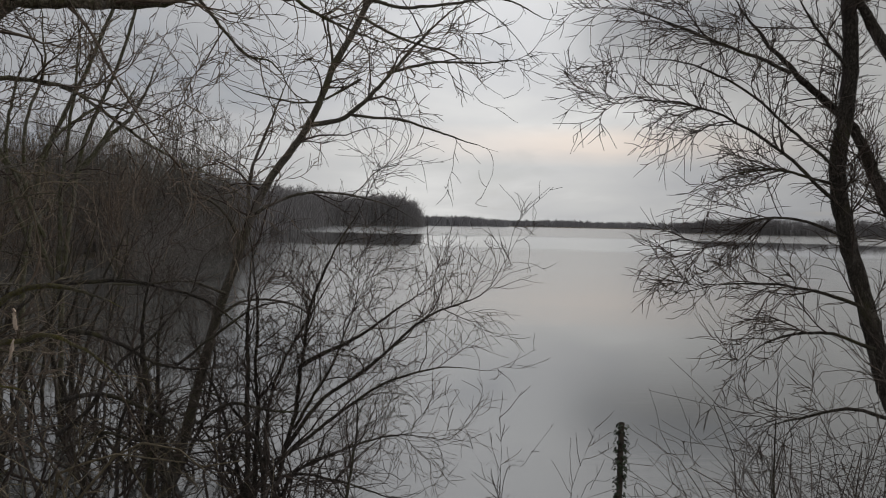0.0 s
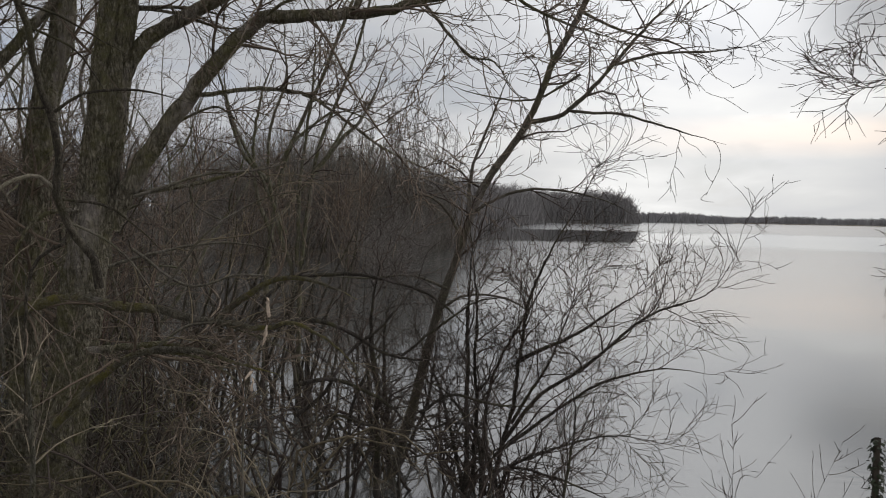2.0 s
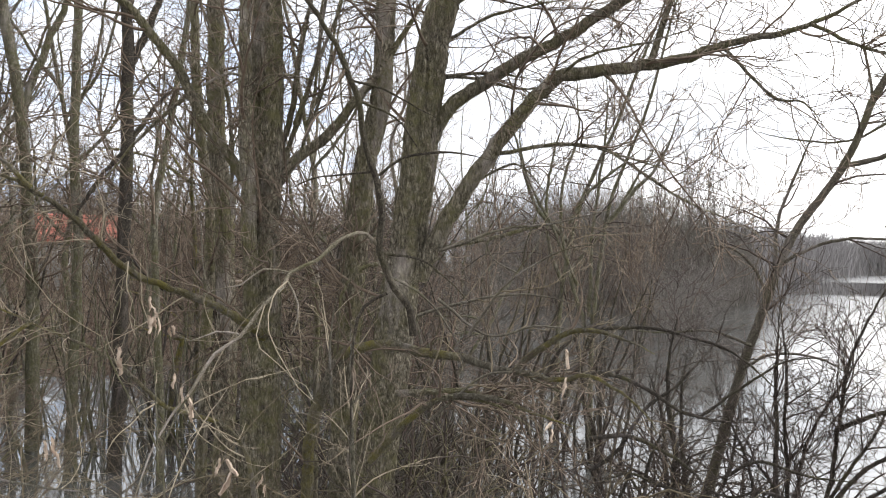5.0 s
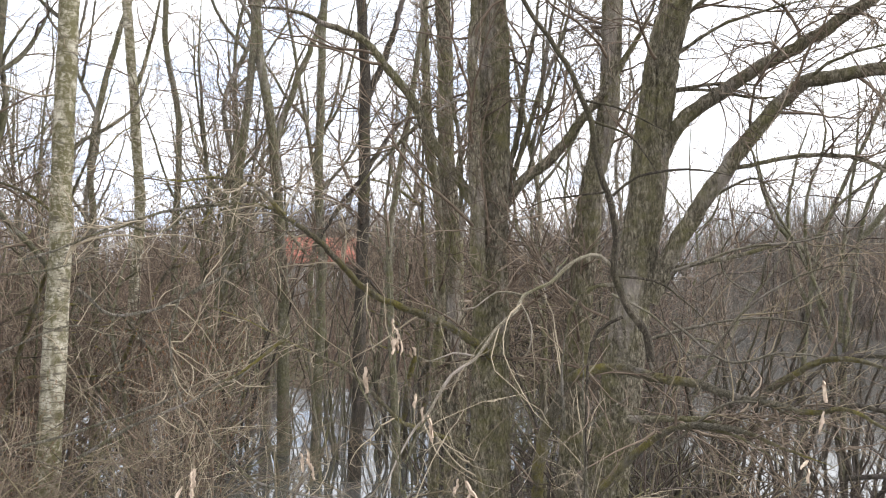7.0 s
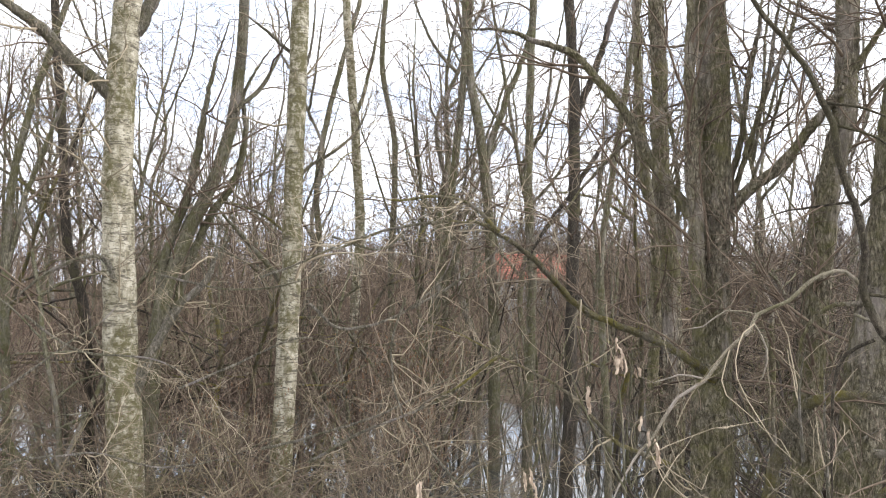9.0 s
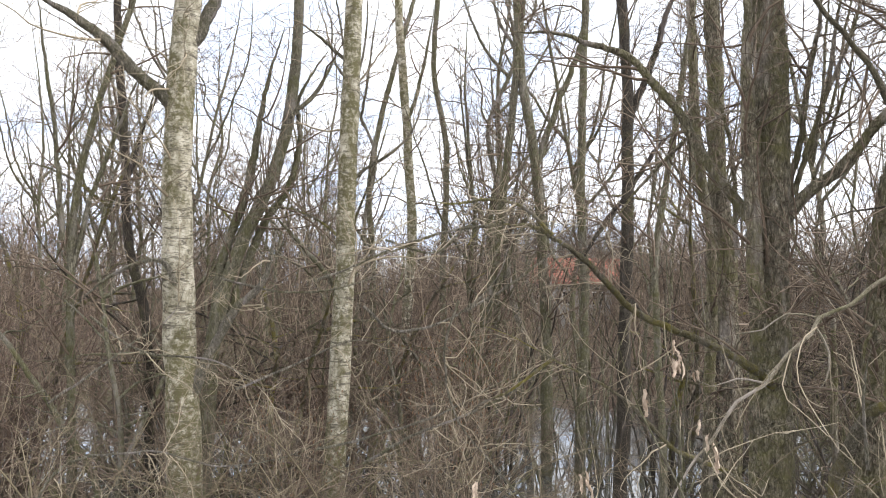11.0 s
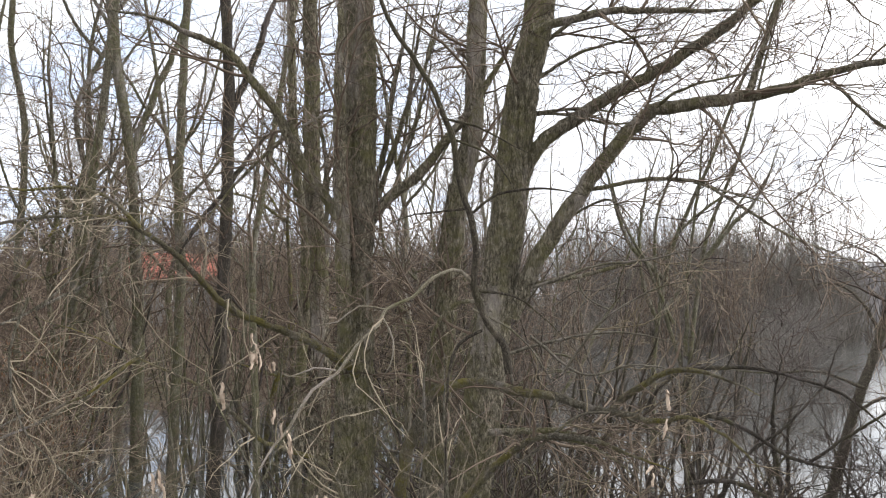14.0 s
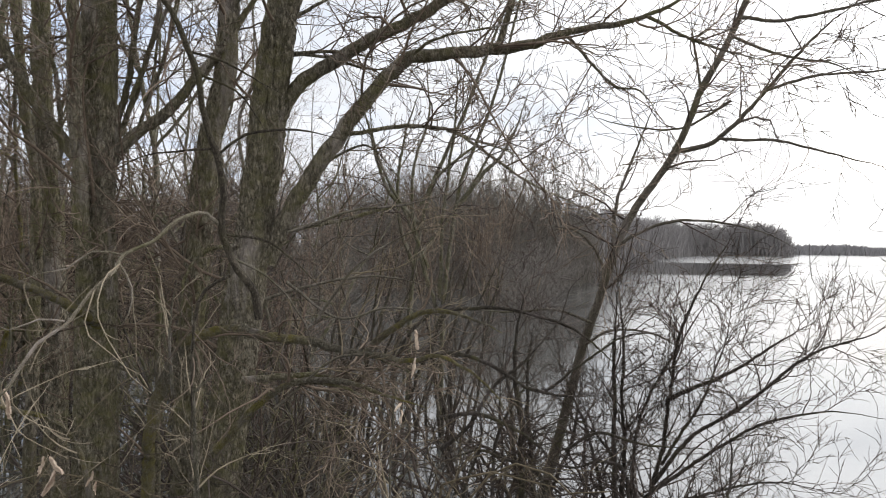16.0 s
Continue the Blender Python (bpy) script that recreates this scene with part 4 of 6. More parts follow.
tree("willow_tree", "old furrowed willow with two trunks and long limbs over the water", "tree", grown(), BARK_WILLOW, TWIG_BROWN, 0.02, 0.0026, 1.4, furrow=0.04)

limb("limb", "m", 0.0695, 0.0279, (-5.22, 5.74, -0.35), (-5.20, 5.73, 0.93), (-5.07, 5.63, 1.69), (-4.88, 5.57, 2.21), (-4.66, 5.55, 2.54), (-4.38, 5.56, 2.66), (-4.05, 5.60, 2.67), (-3.72, 5.64, 2.64), (-3.36, 5.66, 2.60), (-3.02, 5.67, 2.53), (-2.66, 5.66, 2.50), (-2.35, 5.62, 2.57), (-2.02, 5.57, 2.45), (-1.77, 5.48, 2.24))
limb("limb", "m", 0.0345, 0.0164, (-4.09, 5.26, 1.78), (-3.76, 5.35, 2.14), (-3.53, 5.36, 2.29), (-3.28, 5.38, 2.36), (-2.96, 5.42, 2.36), (-2.68, 5.43, 2.29), (-2.37, 5.45, 2.23))
limb("limb", "m", 0.0322, 0.0127, (-3.13, 5.88, 2.50), (-2.90, 5.85, 2.70), (-2.56, 5.86, 2.90), (-2.26, 5.83, 2.87), (-1.93, 5.81, 2.76))
tree("willow_limb", "low bent limb with patches of yellow-green moss", "branch", grown(), BARK_MOSSY, TWIG_BROWN, 0.012, 0.0018, 0.5)

limb("trunk", "a", 0.2295, 0.1116, (-6.35, 6.35, -0.35), (-6.35, 6.34, 0.58), (-6.37, 6.32, 2.15), (-6.39, 6.30, 3.50), (-6.38, 6.31, 4.30), (-6.38, 6.31, 5.23), (-6.39, 6.30, 6.11), (-6.41, 6.28, 7.50), (-6.45, 6.24, 10.10))
limb("limb", "a", 0.0682, 0.0310, (-6.35, 6.35, 4.13), (-6.15, 6.54, 4.46), (-5.95, 6.72, 4.70), (-5.67, 6.96, 5.13), (-5.37, 7.19, 5.71), (-5.16, 7.35, 6.12), (-5.01, 7.45, 6.60))
limb("limb", "a", 0.0903, 0.0662, (-6.40, 6.28, 2.20), (-6.31, 6.12, 3.00), (-6.30, 6.02, 3.60), (-6.32, 5.99, 4.39), (-6.35, 5.97, 5.30), (-6.36, 5.95, 6.39), (-6.39, 5.92, 7.13))
limb("limb", "a", 0.0595, 0.0344, (-6.58, 6.23, 4.24), (-6.80, 6.00, 4.68), (-6.96, 5.80, 5.11), (-7.13, 5.60, 5.55), (-7.24, 5.45, 5.74), (-7.46, 5.14, 6.09), (-7.80, 4.62, 6.31), (-8.06, 4.15, 6.35))
limb("limb", "b", 0.0282, 0.0125, (-6.98, 5.78, 5.14), (-7.16, 5.56, 4.84), (-7.34, 5.32, 4.52), (-7.48, 5.12, 4.15))
limb("limb", "a", 0.0379, 0.0253, (-6.38, 6.56, 4.38), (-6.31, 6.63, 5.14), (-6.22, 6.71, 5.90), (-6.15, 6.78, 6.54), (-6.12, 6.81, 6.92))
limb("limb", "a", 0.0316, 0.0190, (-6.35, 6.59, 4.50), (-6.21, 6.73, 5.20), (-6.12, 6.81, 5.71), (-6.01, 6.90, 6.53), (-5.96, 6.94, 6.92))
limb("limb", "b", 0.0250, 0.0157, (-6.23, 6.59, 4.87), (-6.07, 6.73, 5.47), (-5.90, 6.88, 6.06), (-5.82, 6.95, 6.50), (-5.76, 7.00, 6.87))
limb("limb", "b", 0.0223, 0.0128, (-6.33, 6.73, 4.46), (-6.18, 6.87, 5.06), (-6.03, 7.00, 5.73), (-5.99, 7.03, 6.37))
limb("limb", "b", 0.0287, 0.0192, (-6.79, 6.26, 3.88), (-6.84, 6.21, 5.03), (-7.02, 6.00, 6.05), (-7.15, 5.85, 6.57))
limb("limb", "n", 0.0146, 0.0088, (-6.42, 5.49, 5.12), (-6.27, 5.67, 5.25), (-6.13, 5.82, 5.22), (-6.06, 5.89, 5.15), (-5.94, 6.01, 5.27), (-5.65, 6.28, 5.25), (-5.43, 6.47, 5.29))
limb("trunk", "a", 0.1411, 0.0705, (-7.54, 6.89, -0.35), (-7.54, 6.88, 0.31), (-7.54, 6.88, 2.38), (-7.59, 6.83, 4.06), (-7.65, 6.76, 4.84), (-7.67, 6.73, 5.83), (-7.69, 6.71, 6.90), (-7.72, 6.67, 7.62), (-7.83, 6.55, 10.22))
limb("trunk", "a", 0.0796, 0.0434, (-7.92, 6.85, -0.35), (-7.92, 6.85, 0.30), (-7.90, 6.88, 2.64), (-7.89, 6.89, 4.08), (-7.99, 6.77, 5.23), (-8.06, 6.69, 6.99), (-8.15, 6.58, 9.58))
limb("limb", "a", 0.0468, 0.0268, (-6.43, 7.23, -0.35), (-6.43, 7.23, 1.02), (-6.42, 7.24, 2.98), (-6.55, 7.13, 3.91), (-6.46, 7.21, 4.71))
tree("poplar_tree", "thick furrowed mossy poplar with several stems", "tree", grown(), BARK_WILLOW, TWIG_BROWN, 0.02, 0.0026, 1.0, furrow=0.036)

limb("limb", "n", 0.0097, 0.0194, (-2.81, 2.85, 4.92), (-2.77, 2.89, 4.78), (-2.70, 2.95, 4.64), (-2.62, 3.03, 4.47), (-2.56, 3.08, 4.29), (-2.52, 3.11, 4.18), (-2.51, 3.12, 4.05), (-2.47, 3.15, 3.89), (-2.44, 3.17, 3.78), (-2.42, 3.19, 3.61), (-2.43, 3.18, 3.46), (-2.37, 3.23, 3.28), (-2.31, 3.27, 3.17), (-2.29, 3.28, 3.04))
limb("limb", "n", 0.0069, 0.0028, (-2.55, 3.08, 4.28), (-2.43, 3.18, 4.24), (-2.33, 3.26, 4.17), (-2.20, 3.34, 4.09))
limb("limb", "n", 0.0069, 0.0028, (-2.52, 3.11, 4.18), (-2.39, 3.21, 4.11), (-2.30, 3.27, 3.98), (-2.27, 3.29, 3.92))
limb("limb", "n", 0.0083, 0.0041, (-2.44, 3.17, 3.82), (-2.35, 3.24, 3.91), (-2.20, 3.34, 3.94), (-2.07, 3.42, 3.93), (-1.96, 3.49, 3.89))
limb("limb", "n", 0.0069, 0.0028, (-2.45, 3.17, 3.84), (-2.53, 3.10, 3.83), (-2.66, 2.99, 3.81), (-2.74, 2.92, 3.77), (-2.81, 2.85, 3.69))
limb("limb", "n", 0.0083, 0.0028, (-2.42, 3.18, 3.44), (-2.24, 3.32, 3.39), (-2.03, 3.45, 3.16))
limb("limb", "n", 0.0081, 0.0041, (-2.35, 3.13, 3.25), (-2.44, 3.07, 3.18), (-2.47, 3.04, 3.04), (-2.48, 3.03, 2.73), (-2.48, 3.03, 2.41))
tree("willow_branch", "dark crooked bare branch drooping across the view", "branch", grown(), BARK_CROOK, TWIG_BROWN, 0.006, 0.0012, 0.6)

limb("limb", "n", 0.0097, 0.0062, (-2.43, 3.18, 3.46), (-2.47, 3.11, 3.54), (-2.51, 3.03, 3.53), (-2.55, 2.96, 3.48), (-2.58, 2.89, 3.41), (-2.65, 2.79, 3.35), (-2.65, 2.74, 3.28), (-2.71, 2.64, 3.18), (-2.74, 2.56, 3.06), (-2.79, 2.47, 2.99), (-2.82, 2.38, 2.84), (-2.84, 2.31, 2.75), (-2.87, 2.22, 2.61), (-2.89, 2.15, 2.43), (-2.88, 2.11, 2.30))
limb("limb", "n", 0.0054, 0.0027, (-2.69, 2.84, 3.34), (-2.79, 2.75, 3.36), (-2.86, 2.67, 3.29), (-2.93, 2.59, 3.27), (-3.00, 2.51, 3.21))
limb("limb", "n", 0.0053, 0.0026, (-2.65, 2.76, 3.31), (-2.61, 2.80, 3.20), (-2.62, 2.79, 3.09), (-2.65, 2.76, 3.04))
limb("limb", "n", 0.0052, 0.0026, (-2.73, 2.55, 3.07), (-2.80, 2.48, 3.08), (-2.87, 2.40, 3.04), (-2.93, 2.32, 3.09))
tree("willow_branch", "pale crooked bare branch arching across the view", "branch", grown(), BARK_PALE, TWIG_PALE, 0.0032, 0.0012, 0.45)

limb("limb", "m", 0.0497, 0.0129, (-6.33, 6.40, 2.45), (-6.21, 6.08, 2.65), (-6.11, 5.73, 2.81), (-6.22, 5.14, 3.08), (-6.26, 4.58, 3.25), (-6.20, 4.12, 3.61), (-6.15, 3.62, 3.91), (-5.99, 3.26, 3.99), (-5.87, 2.81, 3.95), (-5.69, 2.47, 3.85))
limb("limb", "n", 0.0174, 0.0065, (-5.44, 3.17, 3.87), (-5.56, 2.97, 4.08), (-5.68, 2.72, 4.13), (-5.81, 2.43, 4.10), (-5.95, 2.07, 4.19))
limb("limb", "n", 0.0150, 0.0064, (-5.56, 2.75, 3.93), (-5.72, 2.39, 3.87), (-5.85, 2.05, 3.71), (-5.96, 1.71, 3.62))
limb("limb", "n", 0.0280, 0.0140, (-5.01, 4.93, -0.35), (-5.04, 4.86, 1.72), (-5.35, 4.19, 2.26), (-5.44, 3.74, 2.68), (-5.52, 3.24, 2.93), (-5.51, 2.84, 3.12), (-5.47, 2.47, 3.26))
limb("limb", "n", 0.0145, 0.0062, (-5.17, 3.04, 2.97), (-5.31, 2.79, 2.73), (-5.42, 2.58, 2.62), (-5.48, 2.45, 2.43))
tree("willow_branch", "arched branch with yellow-green moss", "branch", grown(), BARK_MOSSY, TWIG_PALE, 0.008, 0.0016, 0.9)

limb("trunk", "p", 0.2321, 0.1741, (-11.92, 1.36, -0.35), (-11.92, 1.35, -0.02), (-11.94, 1.24, 1.93), (-11.94, 1.16, 3.45), (-11.95, 1.10, 4.99), (-11.95, 1.08, 6.39), (-11.95, 1.10, 7.02), (-11.94, 1.15, 9.62))
limb("trunk", "p", 0.1244, 0.0912, (-11.95, 1.10, 6.86), (-11.95, 1.07, 7.33), (-11.96, 0.96, 8.26), (-11.99, 0.64, 10.84))
limb("limb", "p", 0.0995, 0.0580, (-11.96, 0.98, 5.91), (-11.98, 0.64, 6.30), (-12.00, 0.21, 6.64), (-12.00, -0.34, 7.03), (-11.96, -0.92, 7.27))
limb("limb", "p", 0.1078, 0.0746, (-11.95, 1.12, 6.71), (-11.93, 1.29, 7.05), (-11.91, 1.46, 7.55), (-11.89, 1.65, 8.38))
limb("limb", "p", 0.0822, 0.0329, (-11.82, 1.39, 1.98), (-11.79, 1.58, 2.62), (-11.75, 1.89, 3.12), (-11.69, 2.24, 3.56), (-11.65, 2.44, 4.35))
limb("limb", "n", 0.0441, 0.0160, (-11.55, 1.07, 3.45), (-11.57, 0.88, 3.73), (-11.59, 0.51, 3.71), (-11.60, 0.07, 3.39), (-11.60, -0.23, 3.07))
tree("poplar_tree", "forked white poplar with chalky mossy bark", "tree", grown(), BARK_POPLAR, TWIG_PALE, 0.02, 0.0022, 1, limb_bark=BARK_GREY, furrow=0.006)

limb("trunk", "p", 0.1720, 0.1080, (-12.13, 3.40, -0.32), (-12.11, 3.49, 1.33), (-12.09, 3.55, 3.00), (-12.08, 3.57, 4.87), (-12.08, 3.57, 6.43), (-12.08, 3.58, 7.82), (-12.07, 3.60, 9.06), (-12.06, 3.63, 11.66))
limb("limb", "b", 0.0348, 0.0131, (-12.09, 3.53, 4.96), (-12.02, 3.77, 5.23), (-11.81, 4.40, 5.77), (-11.69, 4.70, 6.58))
limb("limb", "b", 0.0348, 0.0131, (-12.10, 3.50, 6.94), (-12.20, 3.14, 7.26), (-12.32, 2.65, 7.56))
tree("poplar_tree", "slender straight poplar with speckled mossy bark", "tree", grown(), BARK_SPECKLED, TWIG_PALE, 0.02, 0.0022, 1, limb_bark=BARK_GREY, furrow=0.006)

limb("trunk", "a", 0.1216, 0.0663, (-13.77, 8.15, -0.70), (-13.78, 8.13, 2.52), (-13.85, 8.00, 4.71), (-13.92, 7.89, 5.98), (-14.06, 7.64, 7.71), (-14.12, 7.52, 9.18), (-14.19, 7.40, 10.54), (-14.31, 7.17, 13.13))
limb("limb", "a", 0.0719, 0.0442, (-13.91, 7.91, 5.92), (-13.72, 8.23, 7.10), (-13.50, 8.59, 8.27), (-13.39, 8.76, 9.85))
limb("trunk", "a", 0.0995, 0.0553, (-14.42, 6.93, -0.35), (-14.41, 6.96, 1.84), (-14.26, 7.26, 4.14), (-14.17, 7.42, 6.14), (-14.10, 7.57, 8.16), (-14.05, 7.66, 9.86), (-13.97, 7.80, 12.46))
limb("limb", "a", 0.0663, 0.0332, (-14.28, 7.23, 3.37), (-14.11, 7.55, 4.37), (-13.87, 7.98, 5.31))
tree("alder_tree", "bare mossy alder forking into upright stems", "tree", grown(), BARK_ALDER, TWIG_BROWN, 0.02, 0.0028, 1.0, furrow=0.010)

limb("trunk", "a", 0.1161, 0.0774, (-11.41, 8.11, -0.49), (-11.37, 8.17, 1.73), (-11.36, 8.18, 3.80), (-11.36, 8.19, 6.29), (-11.42, 8.09, 8.43), (-11.49, 8.00, 9.62), (-11.62, 7.81, 12.21))
limb("limb", "a", 0.0677, 0.0387, (-11.34, 8.20, 6.29), (-11.14, 8.48, 7.29), (-10.97, 8.70, 8.30), (-10.86, 8.84, 9.17))
limb("limb", "a", 0.0532, 0.0242, (-11.35, 8.20, 5.18), (-11.07, 8.57, 5.85), (-10.90, 8.78, 6.23))
limb("limb", "a", 0.0435, 0.0193, (-11.36, 8.18, 5.09), (-11.46, 8.05, 4.90), (-11.69, 7.70, 4.27), (-11.86, 7.43, 3.60))
tree("alder_tree", "straight dark alder with a steep side stem", "tree", grown(), BARK_DARK, TWIG_BROWN, 0.02, 0.0028, 1.0, furrow=0.010)

limb("trunk", "p", 0.1244, 0.0808, (-16.75, 6.59, -0.35), (-16.76, 6.58, 0.41), (-16.81, 6.43, 2.84), (-16.79, 6.48, 4.56), (-16.85, 6.34, 6.79), (-16.92, 6.15, 8.79), (-16.95, 6.05, 10.56), (-17.01, 5.90, 13.16))
limb("limb", "a", 0.0497, 0.0249, (-16.84, 6.36, 7.30), (-16.74, 6.63, 8.32), (-16.66, 6.83, 9.85))
tree("poplar_tree", "thin pale poplar stem among alders", "tree", grown(), BARK_SPECKLED, TWIG_BROWN, 0.02, 0.0028, 1.0, limb_bark=BARK_ALDER, furrow=0.006)

limb("trunk", "a", 0.0940, 0.0560, (-14.96, 1.12, -0.35), (-14.96, 1.10, 0.45), (-14.97, 0.93, 2.79), (-14.99, 0.61, 4.19), (-14.99, 0.49, 5.79), (-15.00, 0.33, 7.29), (-15.00, 0.24, 8.71), (-15.00, 0.07, 11.31))
limb("limb", "a", 0.0466, 0.0207, (-14.99, 0.57, 5.32), (-14.98, 0.76, 6.10), (-14.96, 1.16, 7.11))
tree("alder_tree", "dark slightly bent alder stem", "tree", grown(), BARK_DARK, TWIG_BROWN, 0.02, 0.0028, 1.0, furrow=0.010)

limb("trunk", "a", 0.1306, 0.0653, (-13.39, 1.76, -0.35), (-13.38, 1.77, 0.03), (-13.37, 1.85, 2.60), (-13.32, 2.20, 4.10), (-13.23, 2.67, 5.28), (-13.19, 2.89, 6.39), (-13.17, 2.96, 7.50), (-13.16, 2.99, 8.62), (-13.15, 3.07, 11.22))
limb("limb", "a", 0.0940, 0.0470, (-13.48, 1.82, 2.25), (-13.46, 1.97, 3.92), (-13.40, 2.34, 5.37), (-13.37, 2.51, 6.65), (-13.31, 2.78, 7.70))
limb("limb", "a", 0.0752, 0.0423, (-13.46, 1.93, 2.59), (-13.37, 2.47, 4.20), (-13.26, 3.03, 5.41), (-13.25, 3.08, 6.52), (-13.14, 3.49, 7.39))
limb("limb", "a", 0.0555, 0.0231, (-12.82, 3.90, 2.98), (-12.95, 3.46, 3.73), (-13.08, 2.93, 4.34), (-13.17, 2.49, 4.81))
limb("limb", "a", 0.0417, 0.0185, (-13.09, 2.87, 6.19), (-12.99, 3.28, 6.67), (-12.88, 3.69, 7.54))
tree("willow_tree", "group of leaning dark willow stems from one foot", "tree", grown(), BARK_ALDER, TWIG_BROWN, 0.02, 0.0028, 1.0, furrow=0.010)

limb("trunk", "a", 0.0700, 0.0340, (-13.00, -0.09, -0.35), (-13.00, -0.11, 1.08), (-13.00, -0.23, 3.27), (-13.00, -0.22, 4.61), (-13.00, -0.02, 5.83), (-13.00, 0.23, 6.85), (-12.99, 0.49, 7.89), (-12.97, 1.12, 10.41))
limb("limb", "a", 0.0450, 0.0220, (-13.00, -0.24, 3.42), (-13.00, -0.04, 4.54), (-13.00, 0.28, 5.62), (-12.99, 0.61, 6.74))
limb("limb", "a", 0.0400, 0.0200, (-12.99, -0.37, 4.05), (-12.99, -0.49, 5.38), (-12.98, -0.68, 6.54), (-12.97, -0.87, 7.78))
tree("willow_tree", "bare willow with spreading upright stems", "tree", grown(), BARK_ALDER, TWIG_BROWN, 0.02, 0.0028, 0.7, furrow=0.010)

limb("trunk", "a", 0.0940, 0.0587, (-12.69, 11.31, -0.35), (-12.70, 11.30, 0.12), (-12.72, 11.28, 3.01), (-12.68, 11.32, 5.95), (-12.76, 11.23, 8.26), (-12.84, 11.14, 10.13), (-12.95, 11.01, 12.73))
limb("limb", "a", 0.0587, 0.0352, (-12.71, 11.29, 4.59), (-13.01, 10.95, 6.19), (-13.02, 10.93, 8.27), (-13.10, 10.84, 9.92))
tree("alder_tree", "slim bare alder stem in the wood", "tree", grown(), BARK_ALDER, TWIG_BROWN, 0.02, 0.0028, 1.0, furrow=0.010)

limb("trunk", "a", 0.0943, 0.0580, (-19.25, 8.40, -0.35), (-19.25, 8.39, 0.76), (-19.28, 8.32, 3.91), (-19.27, 8.35, 7.10), (-19.41, 8.01, 9.15), (-19.38, 8.09, 11.83), (-19.35, 8.17, 14.43))
tree("alder_tree", "slim bare alder stem in the wood", "tree", grown(), BARK_ALDER, TWIG_BROWN, 0.02, 0.0028, 1.0, furrow=0.010)

limb("trunk", "a", 0.0853, 0.0525, (-18.00, 6.10, -0.35), (-18.00, 6.09, 1.01), (-18.02, 6.02, 3.83), (-18.06, 5.90, 5.90), (-17.97, 6.16, 7.75), (-17.81, 6.61, 9.64), (-17.60, 7.20, 12.16))
tree("alder_tree", "slim bare alder stem in the wood", "tree", grown(), BARK_ALDER, TWIG_BROWN, 0.02, 0.0028, 1.0, furrow=0.010)

limb("trunk", "a", 0.0933, 0.0622, (-12.60, 8.14, -0.35), (-12.60, 8.14, 0.66), (-12.57, 8.18, 3.50), (-12.62, 8.11, 5.04), (-12.62, 8.11, 6.89), (-12.60, 8.14, 8.87), (-12.58, 8.17, 11.47))
limb("limb", "a", 0.0415, 0.0207, (-12.58, 8.17, 4.32), (-12.36, 8.50, 4.74), (-12.19, 8.75, 5.06))
tree("alder_tree", "slim bare alder stem in the wood", "tree", grown(), BARK_ALDER, TWIG_BROWN, 0.02, 0.0028, 1.0, furrow=0.010)

limb("trunk", "a", 0.0629, 0.0404, (-10.20, 8.06, -0.35), (-10.21, 8.05, 1.03), (-10.27, 7.97, 2.80), (-10.29, 7.94, 4.04), (-10.19, 8.07, 5.30), (-10.09, 8.19, 6.39), (-9.85, 8.49, 8.96))
tree("alder_tree", "slim bare alder stem in the wood", "tree", grown(), BARK_ALDER, TWIG_BROWN, 0.02, 0.0028, 1.0, furrow=0.010)

limb("trunk", "d", 0.0869, 0.0435, (4.13, 6.14, -0.35), (4.11, 6.15, 1.27), (3.87, 6.31, 2.16), (3.68, 6.42, 2.91), (3.54, 6.50, 3.53), (3.49, 6.53, 3.94), (3.55, 6.50, 4.44), (3.54, 6.50, 5.25), (3.51, 6.52, 5.70), (3.33, 6.61, 8.29))
limb("limb", "d", 0.0683, 0.0210, (4.25, 6.30, 2.39), (4.03, 6.45, 3.27), (3.82, 6.57, 3.91), (3.61, 6.69, 4.38), (3.29, 6.85, 4.70), (3.00, 6.98, 5.07), (2.77, 7.08, 5.47))
limb("limb", "d", 0.0614, 0.0358, (4.03, 6.21, 4.11), (3.80, 6.35, 4.73), (3.59, 6.47, 5.24), (3.47, 6.53, 5.61))
limb("limb", "d", 0.0177, 0.0063, (3.50, 6.41, 3.58), (3.15, 6.59, 3.96), (2.74, 6.77, 4.29), (2.22, 6.95, 4.47), (1.68, 7.10, 4.43))
limb("limb", "d", 0.0174, 0.0062, (3.60, 6.23, 2.81), (3.32, 6.39, 2.92), (2.94, 6.57, 2.96), (2.41, 6.78, 2.91))
limb("limb", "d", 0.0174, 0.0062, (3.68, 6.19, 2.49), (3.37, 6.36, 2.59), (3.03, 6.53, 2.52), (2.76, 6.65, 2.26))
limb("limb", "d", 0.0151, 0.0063, (3.45, 6.43, 3.89), (3.14, 6.59, 4.21), (2.73, 6.77, 4.60), (2.30, 6.93, 4.80), (1.81, 7.07, 4.86))
limb("limb", "d", 0.0151, 0.0063, (3.53, 6.39, 3.35), (3.24, 6.54, 3.48), (2.89, 6.70, 3.47), (2.44, 6.88, 3.18))
limb("limb", "d", 0.0151, 0.0063, (3.47, 6.42, 3.76), (3.07, 6.62, 3.89), (2.75, 6.76, 3.85), (2.46, 6.87, 3.70))
limb("limb", "d", 0.0177, 0.0063, (3.13, 6.60, 4.67), (2.68, 6.79, 4.92), (2.21, 6.96, 5.14), (1.75, 7.09, 5.30))
limb("limb", "d", 0.0151, 0.0063, (3.49, 6.41, 4.69), (3.26, 6.53, 5.07), (3.10, 6.61, 5.40))
